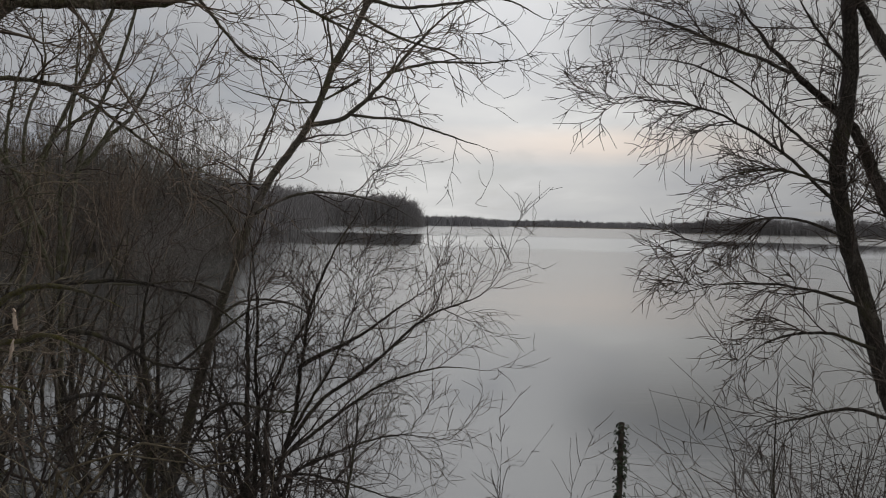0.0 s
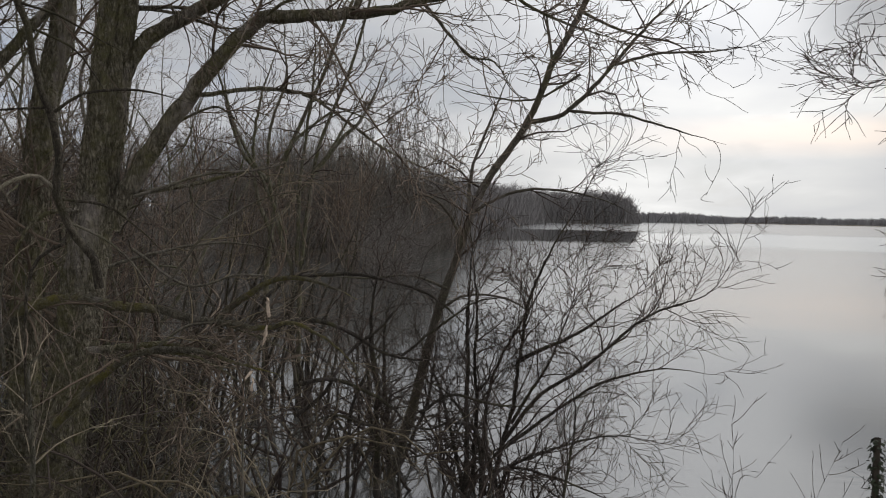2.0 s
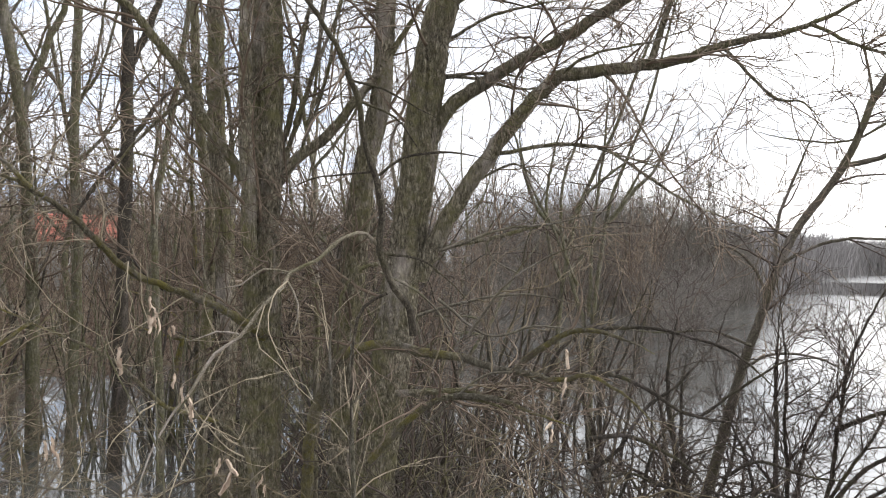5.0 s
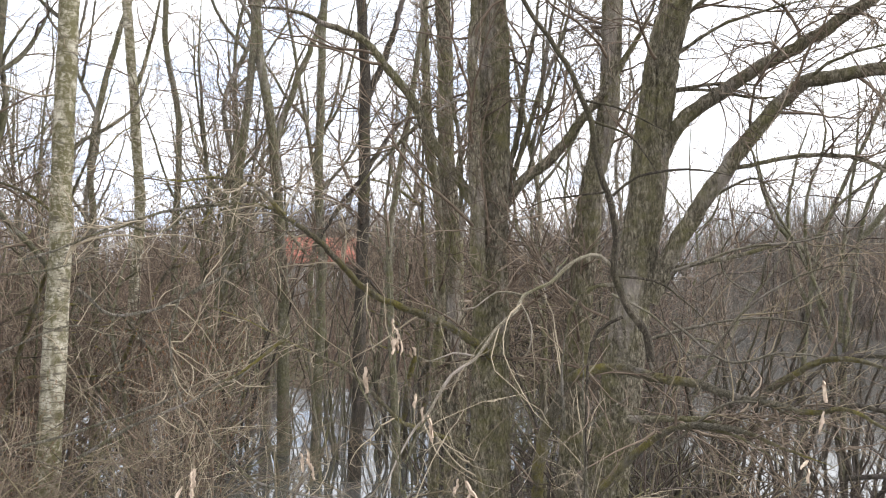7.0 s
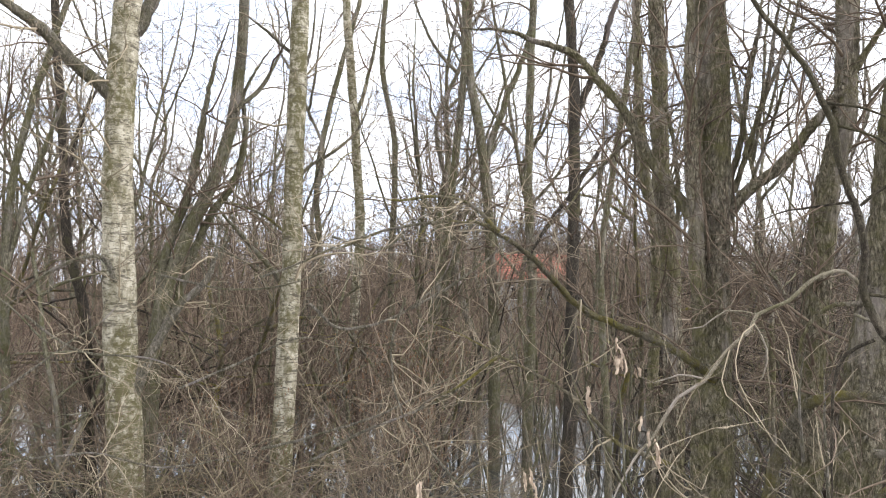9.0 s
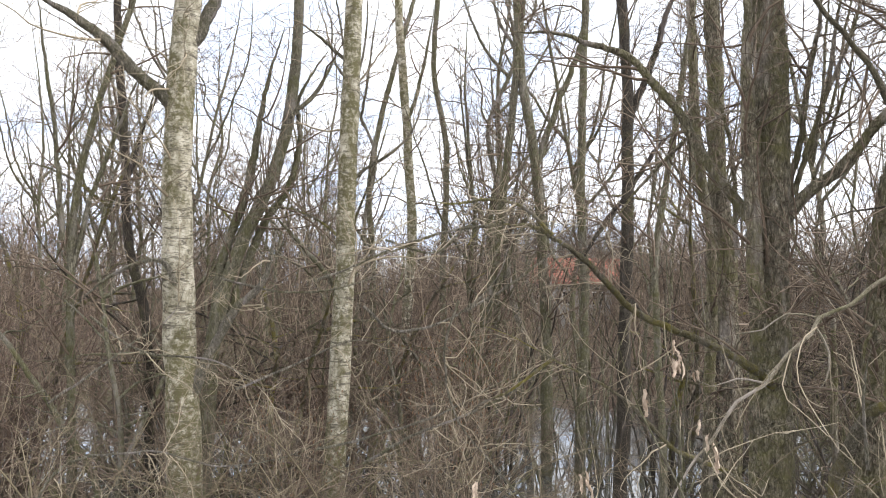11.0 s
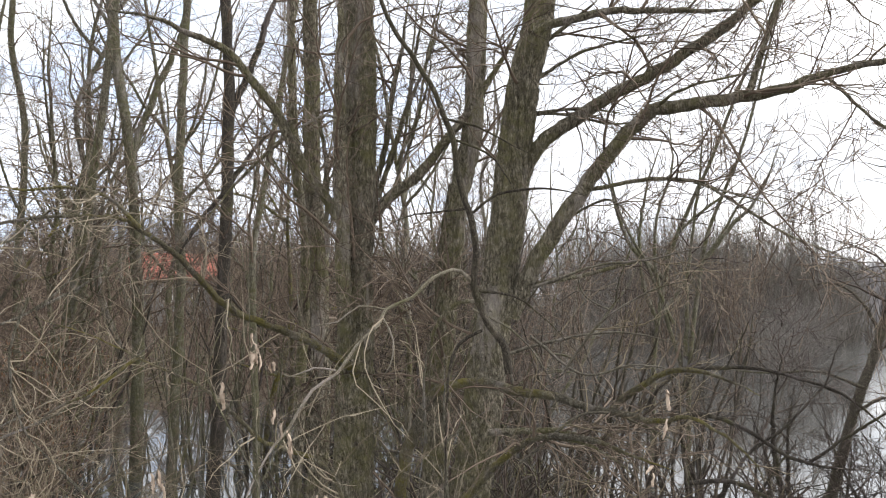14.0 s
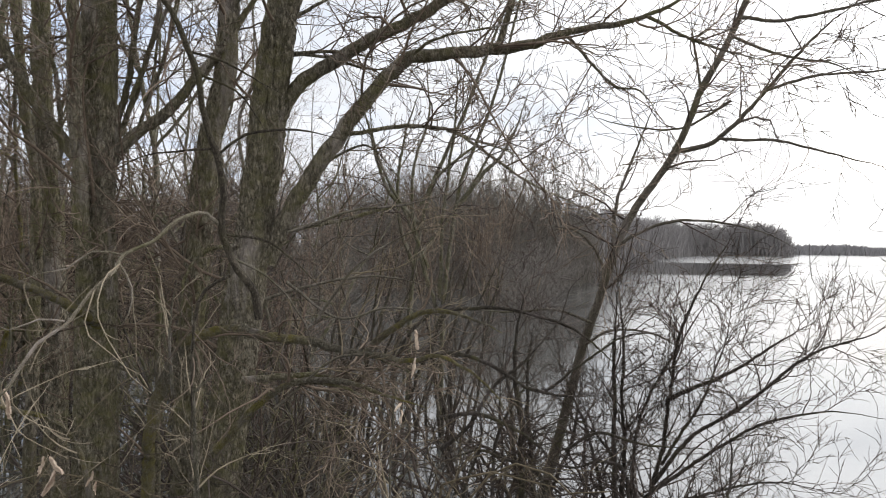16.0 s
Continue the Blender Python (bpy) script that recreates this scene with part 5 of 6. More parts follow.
limb("limb", "d", 0.0169, 0.0060, (3.66, 5.97, 2.01), (3.43, 6.10, 2.06), (3.15, 6.25, 1.94), (2.82, 6.41, 1.81))
tree("alder_tree", "dark bare tree with fine drooping twigs on the bank", "tree", grown(), BARK_DARK, TWIG_BACKLIT, 0.012, 0.0021, 1.7)

limb("stem", "s", 0.0155, 0.0048, (2.40, 5.06, -0.35), (2.40, 5.06, 1.43), (2.39, 5.06, 1.79), (2.40, 5.06, 2.22), (2.40, 5.06, 2.58), (2.37, 5.07, 2.75))
limb("stem", "s", 0.0077, 0.0035, (2.40, 5.06, -0.35), (2.39, 5.06, 1.71), (2.27, 5.12, 1.98), (2.14, 5.17, 2.26))
limb("stem", "s", 0.0077, 0.0035, (2.38, 5.07, -0.35), (2.40, 5.06, 1.86), (2.60, 4.96, 2.14), (2.70, 4.91, 2.33))
limb("stem", "s", 0.0093, 0.0034, (2.63, 4.71, -0.35), (2.63, 4.72, 1.56), (2.59, 4.74, 1.89), (2.66, 4.70, 2.24))
limb("stem", "s", 0.0090, 0.0032, (2.20, 4.71, -0.35), (2.19, 4.72, 1.56), (2.07, 4.77, 1.88), (1.82, 4.87, 1.98))
limb("stem", "s", 0.0090, 0.0032, (2.74, 4.42, -0.35), (2.73, 4.43, 1.68), (2.67, 4.46, 1.99), (2.62, 4.49, 2.17))
tree("sapling", "thin dark bare sapling on the lake bank", "sapling", grown(), BARK_DARK, TWIG_BACKLIT, 0.005, 0.0012, 1)

limb("stem", "t", 0.0079, 0.0025, (0.60, 4.56, -0.35), (0.60, 4.56, 1.61), (0.61, 4.56, 1.93), (0.61, 4.56, 2.36))
limb("stem", "t", 0.0064, 0.0025, (0.60, 4.56, -0.35), (0.61, 4.56, 1.80), (0.75, 4.54, 2.07), (0.90, 4.51, 2.30))
limb("stem", "t", 0.0056, 0.0025, (0.62, 4.56, -0.35), (0.61, 4.56, 1.84), (0.50, 4.57, 2.05), (0.43, 4.58, 2.15))
tree("sprig", "thin bare sprigs rising from the bank", "sapling", grown(), BARK_DARK, TWIG_BACKLIT, 0.004, 0.0012, 1.3)

limb("stem", "t", 0.0062, 0.0025, (0.98, 4.39, -0.35), (0.98, 4.39, 1.68), (0.99, 4.39, 1.99), (1.10, 4.36, 2.32))
limb("stem", "t", 0.0062, 0.0025, (0.98, 4.39, -0.35), (1.00, 4.39, 1.77), (1.18, 4.34, 2.04), (1.23, 4.33, 2.14))
tree("sprig", "thin bare sprigs rising from the bank", "sapling", grown(), BARK_DARK, TWIG_BACKLIT, 0.004, 0.0012, 1.3)

limb("stem", "t", 0.0061, 0.0024, (1.32, 4.20, -0.35), (1.33, 4.19, 1.76), (1.45, 4.15, 2.07), (1.57, 4.11, 2.45))
limb("stem", "t", 0.0053, 0.0024, (1.34, 4.19, -0.35), (1.33, 4.20, 1.85), (1.24, 4.22, 2.08), (1.20, 4.23, 2.25))
tree("sprig", "thin bare sprigs rising from the bank", "sapling", grown(), BARK_DARK, TWIG_BACKLIT, 0.004, 0.0012, 1.3)

limb("stem", "s", 0.0216, 0.0149, (-3.01, 3.74, -0.35), (-3.02, 3.73, 1.87), (-3.03, 3.72, 2.44), (-3.04, 3.72, 2.95), (-3.04, 3.71, 3.08))
limb("stem", "s", 0.0099, 0.0050, (-3.01, 3.74, -0.35), (-3.03, 3.72, 2.22), (-3.21, 3.57, 2.46), (-3.31, 3.48, 2.62))
limb("stem", "s", 0.0099, 0.0050, (-3.12, 3.65, 2.56), (-3.13, 3.64, 2.95), (-3.10, 3.66, 3.21))
limb("stem", "s", 0.0083, 0.0033, (-3.03, 3.72, 2.57), (-2.92, 3.81, 2.70), (-2.80, 3.90, 2.80))
tree("sapling", "thin grey sapling with a broken top", "sapling", grown(), BARK_GREY, TWIG_PALE, 0.008, 0.0014, 1)

limb("stem", "s", 0.0066, 0.0033, (-2.50, 2.00, -0.35), (-2.50, 1.99, 2.33), (-2.52, 1.97, 2.62), (-2.53, 1.96, 2.97), (-2.55, 1.93, 3.31), (-2.57, 1.91, 3.61), (-2.60, 1.87, 3.83))
limb("stem", "s", 0.0044, 0.0022, (-2.52, 1.97, 2.69), (-2.61, 1.84, 3.01), (-2.67, 1.77, 3.27))
limb("stem", "s", 0.0044, 0.0022, (-2.51, 1.98, 2.71), (-2.46, 2.04, 2.88), (-2.40, 2.12, 2.97))
tree("sapling", "thin brown sapling that keeps a few withered leaves", "sapling", grown(), BARK_ALDER, TWIG_PALE, 0.005, 0.0011, 0.6)

limb("stem", "n", 0.0121, 0.0073, (-6.99, -0.38, -0.35), (-6.99, -0.31, 1.79), (-6.99, 0.39, 2.12), (-6.93, 1.01, 1.99), (-6.80, 1.65, 2.09), (-6.67, 2.12, 2.45))
limb("stem", "n", 0.0124, 0.0062, (-7.19, -0.27, 2.49), (-7.20, 0.25, 2.90), (-7.18, 0.59, 3.17), (-7.16, 0.73, 3.44))
limb("stem", "n", 0.0131, 0.0066, (-7.53, 1.04, 3.50), (-7.43, 1.61, 3.39), (-7.25, 2.27, 3.50), (-7.12, 2.65, 3.74))
limb("stem", "n", 0.0155, 0.0066, (-6.11, 1.91, 3.30), (-6.03, 2.15, 3.12), (-5.87, 2.55, 3.22), (-5.74, 2.82, 3.49), (-5.68, 2.95, 3.84))
limb("stem", "n", 0.0137, 0.0068, (-6.29, 2.00, 2.07), (-6.15, 2.41, 2.31), (-5.89, 2.97, 2.58), (-5.71, 3.32, 2.90), (-5.57, 3.54, 3.15))
limb("stem", "n", 0.0121, 0.0060, (-6.63, 2.26, 3.85), (-6.48, 2.66, 3.75), (-6.35, 2.96, 4.04), (-6.13, 3.38, 4.15))
limb("stem", "n", 0.0128, 0.0064, (-7.31, 1.18, 2.55), (-7.21, 1.67, 2.76), (-7.06, 2.22, 2.98), (-6.91, 2.65, 2.79))
limb("stem", "n", 0.0117, 0.0059, (-6.80, 0.00, 3.18), (-6.79, 0.35, 2.93), (-6.74, 0.91, 2.84), (-6.66, 1.37, 2.57))
tree("willow_branch", "long thin pale shoots arching over the flooded ground", "branch", grown(), BARK_GREY, TWIG_PALE, 0.006, 0.0015, 1.1)

limb("stem", "n", 0.0137, 0.0057, (-6.02, 2.72, 3.27), (-5.85, 3.05, 3.49), (-5.67, 3.38, 3.81), (-5.48, 3.68, 4.27))
limb("stem", "n", 0.0117, 0.0059, (-6.59, 1.67, 3.50), (-6.50, 1.99, 3.64), (-6.38, 2.36, 3.82), (-6.24, 2.71, 3.92))
limb("stem", "n", 0.0111, 0.0055, (-6.20, 1.60, 2.22), (-6.03, 2.15, 2.36), (-5.84, 2.61, 2.56), (-5.69, 2.94, 2.77), (-5.53, 3.22, 2.93))
limb("stem", "n", 0.0104, 0.0052, (-5.40, 2.62, 2.26), (-5.27, 2.87, 1.98), (-5.05, 3.24, 1.84), (-4.84, 3.54, 1.76))
limb("stem", "n", 0.0107, 0.0054, (-5.67, 2.51, 3.36), (-5.71, 2.42, 2.96), (-5.66, 2.53, 2.47), (-5.50, 2.86, 2.02))
tree("willow_branch", "long thin pale shoots arching over the flooded ground", "branch", grown(), BARK_GREY, TWIG_PALE, 0.006, 0.0015, 1.1)

limb("stem", "n", 0.0164, 0.0070, (-3.87, 5.59, 2.95), (-3.47, 5.85, 3.10), (-3.01, 6.10, 3.14), (-2.55, 6.30, 3.01))
limb("stem", "n", 0.0137, 0.0068, (-3.62, 5.52, 3.10), (-3.27, 5.73, 2.82), (-2.89, 5.94, 2.90), (-2.41, 6.14, 2.83))
limb("stem", "n", 0.0133, 0.0066, (-3.58, 5.31, 2.14), (-3.14, 5.58, 2.55), (-2.63, 5.83, 2.39), (-2.28, 5.98, 2.16))
limb("stem", "n", 0.0174, 0.0075, (-3.94, 6.02, 3.50), (-3.52, 6.28, 3.69), (-3.07, 6.51, 3.76), (-2.55, 6.73, 3.89))
limb("stem", "n", 0.0104, 0.0052, (-3.64, 4.77, 3.32), (-3.39, 4.95, 3.17), (-3.17, 5.10, 2.82), (-3.10, 5.14, 2.48))
limb("stem", "n", 0.0135, 0.0056, (-3.36, 5.57, 2.82), (-3.08, 5.72, 3.25), (-2.71, 5.91, 3.50), (-2.37, 6.05, 3.55))
limb("stem", "n", 0.0129, 0.0054, (-2.72, 5.57, -0.35), (-2.71, 5.57, 2.02), (-2.65, 5.61, 2.41), (-2.46, 5.69, 2.70), (-2.21, 5.79, 2.83))
tree("willow_branch", "long thin brown shoots arching over the flooded ground", "branch", grown(), BARK_BRANCH, TWIG_OLIVE, 0.006, 0.0015, 1.1)

limb("trunk", "a", 0.0535, 0.0161, (-5.95, 14.31, -0.35), (-5.94, 14.32, 2.02), (-5.82, 14.37, 3.39), (-5.62, 14.45, 4.66), (-5.08, 14.65, 6.17), (-4.78, 14.75, 7.38), (-4.16, 14.95, 9.90))
limb("limb", "a", 0.0428, 0.0161, (-5.98, 14.30, 2.41), (-5.94, 14.31, 3.87), (-5.83, 14.36, 5.03), (-5.71, 14.41, 6.20), (-5.80, 14.37, 7.44))
limb("limb", "a", 0.0428, 0.0161, (-6.06, 14.27, 2.22), (-6.42, 14.11, 3.66), (-6.46, 14.09, 4.79), (-6.20, 14.21, 6.05), (-6.36, 14.14, 7.45))
limb("limb", "a", 0.0482, 0.0161, (-5.70, 14.41, 4.17), (-5.20, 14.60, 4.79), (-4.76, 14.75, 5.41), (-4.41, 14.86, 6.43))
limb("limb", "a", 0.0375, 0.0161, (-6.18, 14.21, 2.99), (-6.65, 14.00, 4.12), (-7.10, 13.78, 5.21), (-7.24, 13.71, 6.29))
limb("limb", "a", 0.0428, 0.0161, (-6.34, 14.14, 4.14), (-6.03, 14.28, 4.73), (-5.46, 14.51, 5.26), (-4.94, 14.69, 5.69))
tree("willow_tree", "dark fine-twigged willow behind the shore trees", "tree", grown(), BARK_ALDER, TWIG_BACKLIT, 0.014, 0.0026, 0.6)

limb("trunk", "a", 0.0646, 0.0235, (-7.14, 15.43, -0.35), (-7.13, 15.43, 2.05), (-6.99, 15.50, 3.47), (-6.74, 15.61, 4.64), (-6.22, 15.82, 5.93), (-5.80, 15.98, 7.10), (-4.93, 16.31, 9.53))
limb("limb", "a", 0.0470, 0.0176, (-7.03, 15.48, 2.76), (-7.37, 15.32, 4.16), (-7.28, 15.36, 5.57), (-6.88, 15.55, 6.97))
limb("limb", "a", 0.0411, 0.0176, (-6.93, 15.52, 3.23), (-6.19, 15.83, 4.30), (-5.66, 16.03, 5.24), (-5.02, 16.24, 6.40))
limb("limb", "a", 0.0529, 0.0176, (-6.83, 15.57, 3.70), (-7.59, 15.21, 4.63), (-7.91, 15.05, 5.78), (-8.24, 14.87, 6.93))
tree("willow_tree", "dark fine-twigged willow behind the shore trees", "tree", grown(), BARK_ALDER, TWIG_BACKLIT, 0.014, 0.0026, 0.6)


# ---------------------------------------------------------------- the wood behind: repeated trees and shrubs
def wood_tree(seed, height, forks, stem_bark, twig_mat, label, name, density=1.0):
    """A slim tall bare tree of a crowded wood, standing at the origin."""
    global rng
    rng = np.random.default_rng(seed)
    lean = rng.normal(size=2) * 0.05 * height
    trunk = [(0, 0, -0.3)]
    for u in (0.12, 0.25, 0.38, 0.52, 0.66, 0.82, 1.0):
        bow = rng.normal(size=2) * 0.011 * height
        trunk.append((lean[0] * u * u + bow[0], lean[1] * u + bow[1], height * u))
    limbs = [("trunk", "g", height * 0.0072, height * 0.0018, trunk)]
    along = curve(trunk, 1, 1, 0.1)[0]
    for i in range(forks):
        u = rng.uniform(0.25, 0.7)
        a = rng.uniform(0, 6.28)
        p = along[np.argmin(np.abs(along[:, 2] - height * u))]
        out = np.array([math.cos(a), math.sin(a), 0.0])
        h = height * rng.uniform(0.25, 0.45)
        limbs.append(("limb", "g", height * 0.0036, height * 0.0010, [tuple(p), tuple(p + out * h * 0.18 + [0, 0, h * 0.22]), tuple(p + out * h * rng.uniform(0.2, 0.42) + [0, 0, h * 0.55]), tuple(p + out * h * rng.uniform(0.3, 0.7) + [0, 0, h])]))
    return tree(name, label, "tree", limbs, stem_bark, twig_mat, 0.024, 0.0042, density, group="trees of the wood", sides=8, low_sides=5, single=3)


HABIT["g"] = [(3.0, (0.6, 3.2), 56, 0.03, 0.18, 9), (4.4, (0.4, 1.6), 50, 0.015, 0.2, 7)]
HABIT["h"] = [(2.6, (0.4, 1.5), 46, 0.03, 0.2, 6), (3.0, (0.2, 0.8), 48, 0.01, 0.26, 4)]


def shrub(seed, height, stems, mat, label, name, spread=0.5, arch=0.0, stout=0.018, tip=0.0045, singles=5, group="shrubs of the wood", wiggle=0.13, density=1.0):
    """A many-stemmed bare shrub at the origin: stems, and a haze of twigs. arch: how far the rods bend over."""
    global rng
    rng = np.random.default_rng(seed)
    root = thing(name, label, "shrub", group=group)
    n = 9
    a = rng.uniform(0, 6.28, stems)
    tilt = np.abs(rng.normal(size=stems)) * spread
    d = np.stack([np.cos(a) * np.sin(tilt), np.sin(a) * np.sin(tilt), np.cos(tilt)], -1)
    P = np.empty((stems, n, 3))
    P[:, 0] = np.stack([np.cos(a), np.sin(a), 0 * a], -1) * rng.uniform(0, 0.35, stems)[:, None] + [0, 0, -0.25]
    h = height * rng.uniform(0.5, 1.0, stems)
    for k in range(1, n):
        d = d + rng.normal(size=d.shape) * wiggle
        d[:, 2] -= arch * k / n
        d /= np.linalg.norm(d, axis=1, keepdims=True)
        P[:, k] = P[:, k - 1] + d * (h / (n - 1))[:, None]
    R = (stout * rng.uniform(0.5, 1.2, stems))[:, None] * np.linspace(1, 0.2, n)[None] ** 0.8
    for i in range(singles):
        part("stem", *tubes(P[i:i + 1], R[i:i + 1], 5), mat, root)
    got = [tubes(P[singles:], R[singles:], 4)]
    got += [tubes(p, r, 3) for p, r in shoots(list(zip(P, R)), "h", 0.6 * stout, tip, density)]
    tagged(part("crown", *join(got), mat, root), kind="stuff")
    return root


def scatter(models, spots, seed, low=0.85, high=1.15):
    """Copies of the models over the spots (yaw, distance), turned and scaled; the first of each model goes to a spot itself."""
    g = np.random.default_rng(seed)
    for i, (az, d) in enumerate(spots):
        x, y = polar(az, d)
        z = float(ground_height(np.array(x), np.array(y)))
        m = models[i % len(models)]
        s = g.uniform(low, high)
        at = pose(x, y, max(z, -0.15), 0, 0, g.uniform(0, 360))
        if i < len(models):
            m.matrix_basis = at
            continue
        c = copy_thing(m, at)
        c.scale = (s, s, s)


wood_models = [
    wood_tree(101, 12.5, 6, BARK_ALDER, TWIG_BROWN, "slim bare grey-brown alder in a crowded flooded wood", "alder_tree", 0.62),
    wood_tree(102, 14.0, 5, BARK_GREY, TWIG_BROWN, "tall bare grey poplar in a crowded flooded wood", "poplar_tree", 0.62),
    wood_tree(103, 11.0, 7, BARK_ALDER, TWIG_BROWN, "bare forked willow with mossy bark in the wood", "willow_tree", 0.62),
    wood_tree(104, 13.0, 4, BARK_ALDER, TWIG_BROWN, "thin bare alder with bowed limbs among shrubs", "alder_tree", 0.62),
]
g = np.random.default_rng(21)
spots = []
for i in range(60):
    az = g.uniform(33, 104)
    spots.append((az, g.uniform(26, 52) if az > 73 else g.uniform(17, 50) if az > 40 else g.uniform(44, 70)))
spots += [(57.2, 20), (60.6, 19), (61.6, 31), (62.6, 37), (60.2, 44), (59.0, 52), (63.6, 28), (29.5, 46), (31.5, 39), (36.5, 30), (38.5, 25), (40.0, 27), (41.5, 21), (33.6, 42), (35.2, 34), (37.5, 36)]
for i in range(14):
    spots.append((g.uniform(110, 250), g.uniform(9, 30)))
scatter(wood_models, spots, 22, 0.7, 1.1)

shrub_models = [
    shrub(201, 3.6, 26, TWIG_BROWN, "bare brown willow shrub with many thin stems", "willow_shrub"),
    shrub(202, 4.4, 24, TWIG_RED, "tall bare reddish-brown willow shrub", "willow_shrub"),
    shrub(203, 3.0, 30, TWIG_RED, "dense bare reddish shrub over the flooded ground", "osier_shrub", 0.7),
    shrub(205, 3.4, 24, TWIG_MOSS, "mossy olive-green willow shrub with drooping shoots", "willow_shrub", 0.6, 0.12),
    shrub(204, 5.4, 20, TWIG_BROWN, "tall loose grey-brown shrub with upright rods", "osier_shrub", 0.35),
]
spots = []
for i in range(120):
    az = g.uniform(14, 104)
    near = 13.5 if az > 58 else 16 if az > 46 else 27 if az > 22 else float(np.interp(az, (14, 16, 18, 22), (60, 44, 32, 27)))
    spots.append((az, near + max(48 - near, 14) * g.random() ** 1.4))
for i in range(16):
    az = g.uniform(12, 17)
    spots.append((az, float(np.interp(az, (11, 14, 16, 18), (100, 60, 44, 30))) + g.uniform(0, 15)))
scatter(shrub_models, [s for s in spots if s[0] > 38 and not (42 < s[0] < 63.5 and s[1] < 23)] + [(41.5, 16), (39, 18), (45, 24), (50, 25), (54.5, 24)], 23, 0.75, 1.2)
# two of these carry the thicket's shade in their darker twig colour
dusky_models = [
    shrub(206, 3.8, 26, TWIG_SHADED, "dark bare willow shrub with many thin stems", "willow_shrub"),
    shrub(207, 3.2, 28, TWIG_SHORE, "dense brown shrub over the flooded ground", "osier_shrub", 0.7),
    shrub(208, 5.0, 20, TWIG_SHADED, "tall loose dark shrub with upright rods", "osier_shrub", 0.38),
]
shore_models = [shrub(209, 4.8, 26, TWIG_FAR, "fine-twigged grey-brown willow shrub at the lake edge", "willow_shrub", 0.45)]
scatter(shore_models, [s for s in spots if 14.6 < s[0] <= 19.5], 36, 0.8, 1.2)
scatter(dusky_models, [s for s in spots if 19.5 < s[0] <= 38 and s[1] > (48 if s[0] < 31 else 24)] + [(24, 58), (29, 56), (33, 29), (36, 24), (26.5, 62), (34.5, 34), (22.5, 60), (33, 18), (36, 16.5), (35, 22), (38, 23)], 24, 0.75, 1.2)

# tall fine-twigged willows where the wood meets the lake
rod_models = [
    shrub(211, 8.0, 22, TWIG_BACKLIT, "tall bare willow with many fine upright rods at the lake edge", "willow_shrub", 0.30, stout=0.026, tip=0.005),
    shrub(212, 7.0, 24, TWIG_FAR, "broad bare willow with a haze of fine twigs", "willow_shrub", 0.42, stout=0.024, tip=0.005),
    shrub(213, 10.0, 16, TWIG_BROWN, "tall dark many-stemmed willow with fine spreading twigs", "willow_shrub", 0.27, stout=0.04, tip=0.005),
]
spots = [(16.2, 62), (17.5, 50), (19.0, 48), (20.5, 56), (22.5, 58), (24.0, 52), (26.5, 56), (29, 50), (31, 44), (35, 28), (33, 30), (19.5, 60), (37, 26), (28, 60), (25.5, 64), (42, 26)]
scatter(rod_models, spots, 25, 0.85, 1.1)
# tall see-through poplars, built with the shrub function and its willow name
poplar_clumps = [
    shrub(214, 17.0, 14, TWIG_SHORE, "tall slender grey-brown poplar with fine upright twigs at the lake edge", "willow_shrub", 0.15, stout=0.05, tip=0.008, wiggle=0.07),
    shrub(215, 15.5, 12, TWIG_FAR, "slender pale grey poplar with fine upright twigs at the lake edge", "willow_shrub", 0.17, stout=0.045, tip=0.008, wiggle=0.07),
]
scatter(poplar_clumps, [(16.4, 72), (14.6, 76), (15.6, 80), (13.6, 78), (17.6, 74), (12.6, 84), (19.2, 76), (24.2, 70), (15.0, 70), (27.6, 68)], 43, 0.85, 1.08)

# tangle of pale arching shoots close to the bank
tangle_models = [
    shrub(221, 3.4, 9, TWIG_PALE, "loose tangle of pale arching willow shoots above flooded ground", "willow_shrub", 0.75, 0.22, 0.007, 0.0014, 3, "arching shrubs near the bank"),
    shrub(222, 3.2, 12, TWIG_SHADED, "tangle of dark brown arching shoots above flooded ground", "willow_shrub", 0.85, 0.26, 0.007, 0.0015, 3, "arching shrubs near the bank"),
    shrub(223, 4.0, 8, TWIG_BROWN, "loose brown shrub with long bowed rods", "willow_shrub", 0.6, 0.18, 0.008, 0.0015, 3, "arching shrubs near the bank"),
]
spots = [(62, 7.8), (43, 9.2), (69, 8.2), (66, 10.0), (72, 10.6), (76, 8.4), (80, 9.8), (84, 10.2), (89, 8.0), (92, 9.8), (96, 9.4), (82, 12.5)]
scatter(tangle_models, spots, 26, 0.8, 1.15)


# long bowed shoots that arch low over the water, one above another
HABIT["v"] = [(2.0, (0.5, 1.7), 44, -0.01, 0.10, 10), (3.0, (0.2, 0.8), 46, 0.0, 0.15, 7), (2.5, (0.08, 0.3), 42, 0.0, 0.16, 4)]


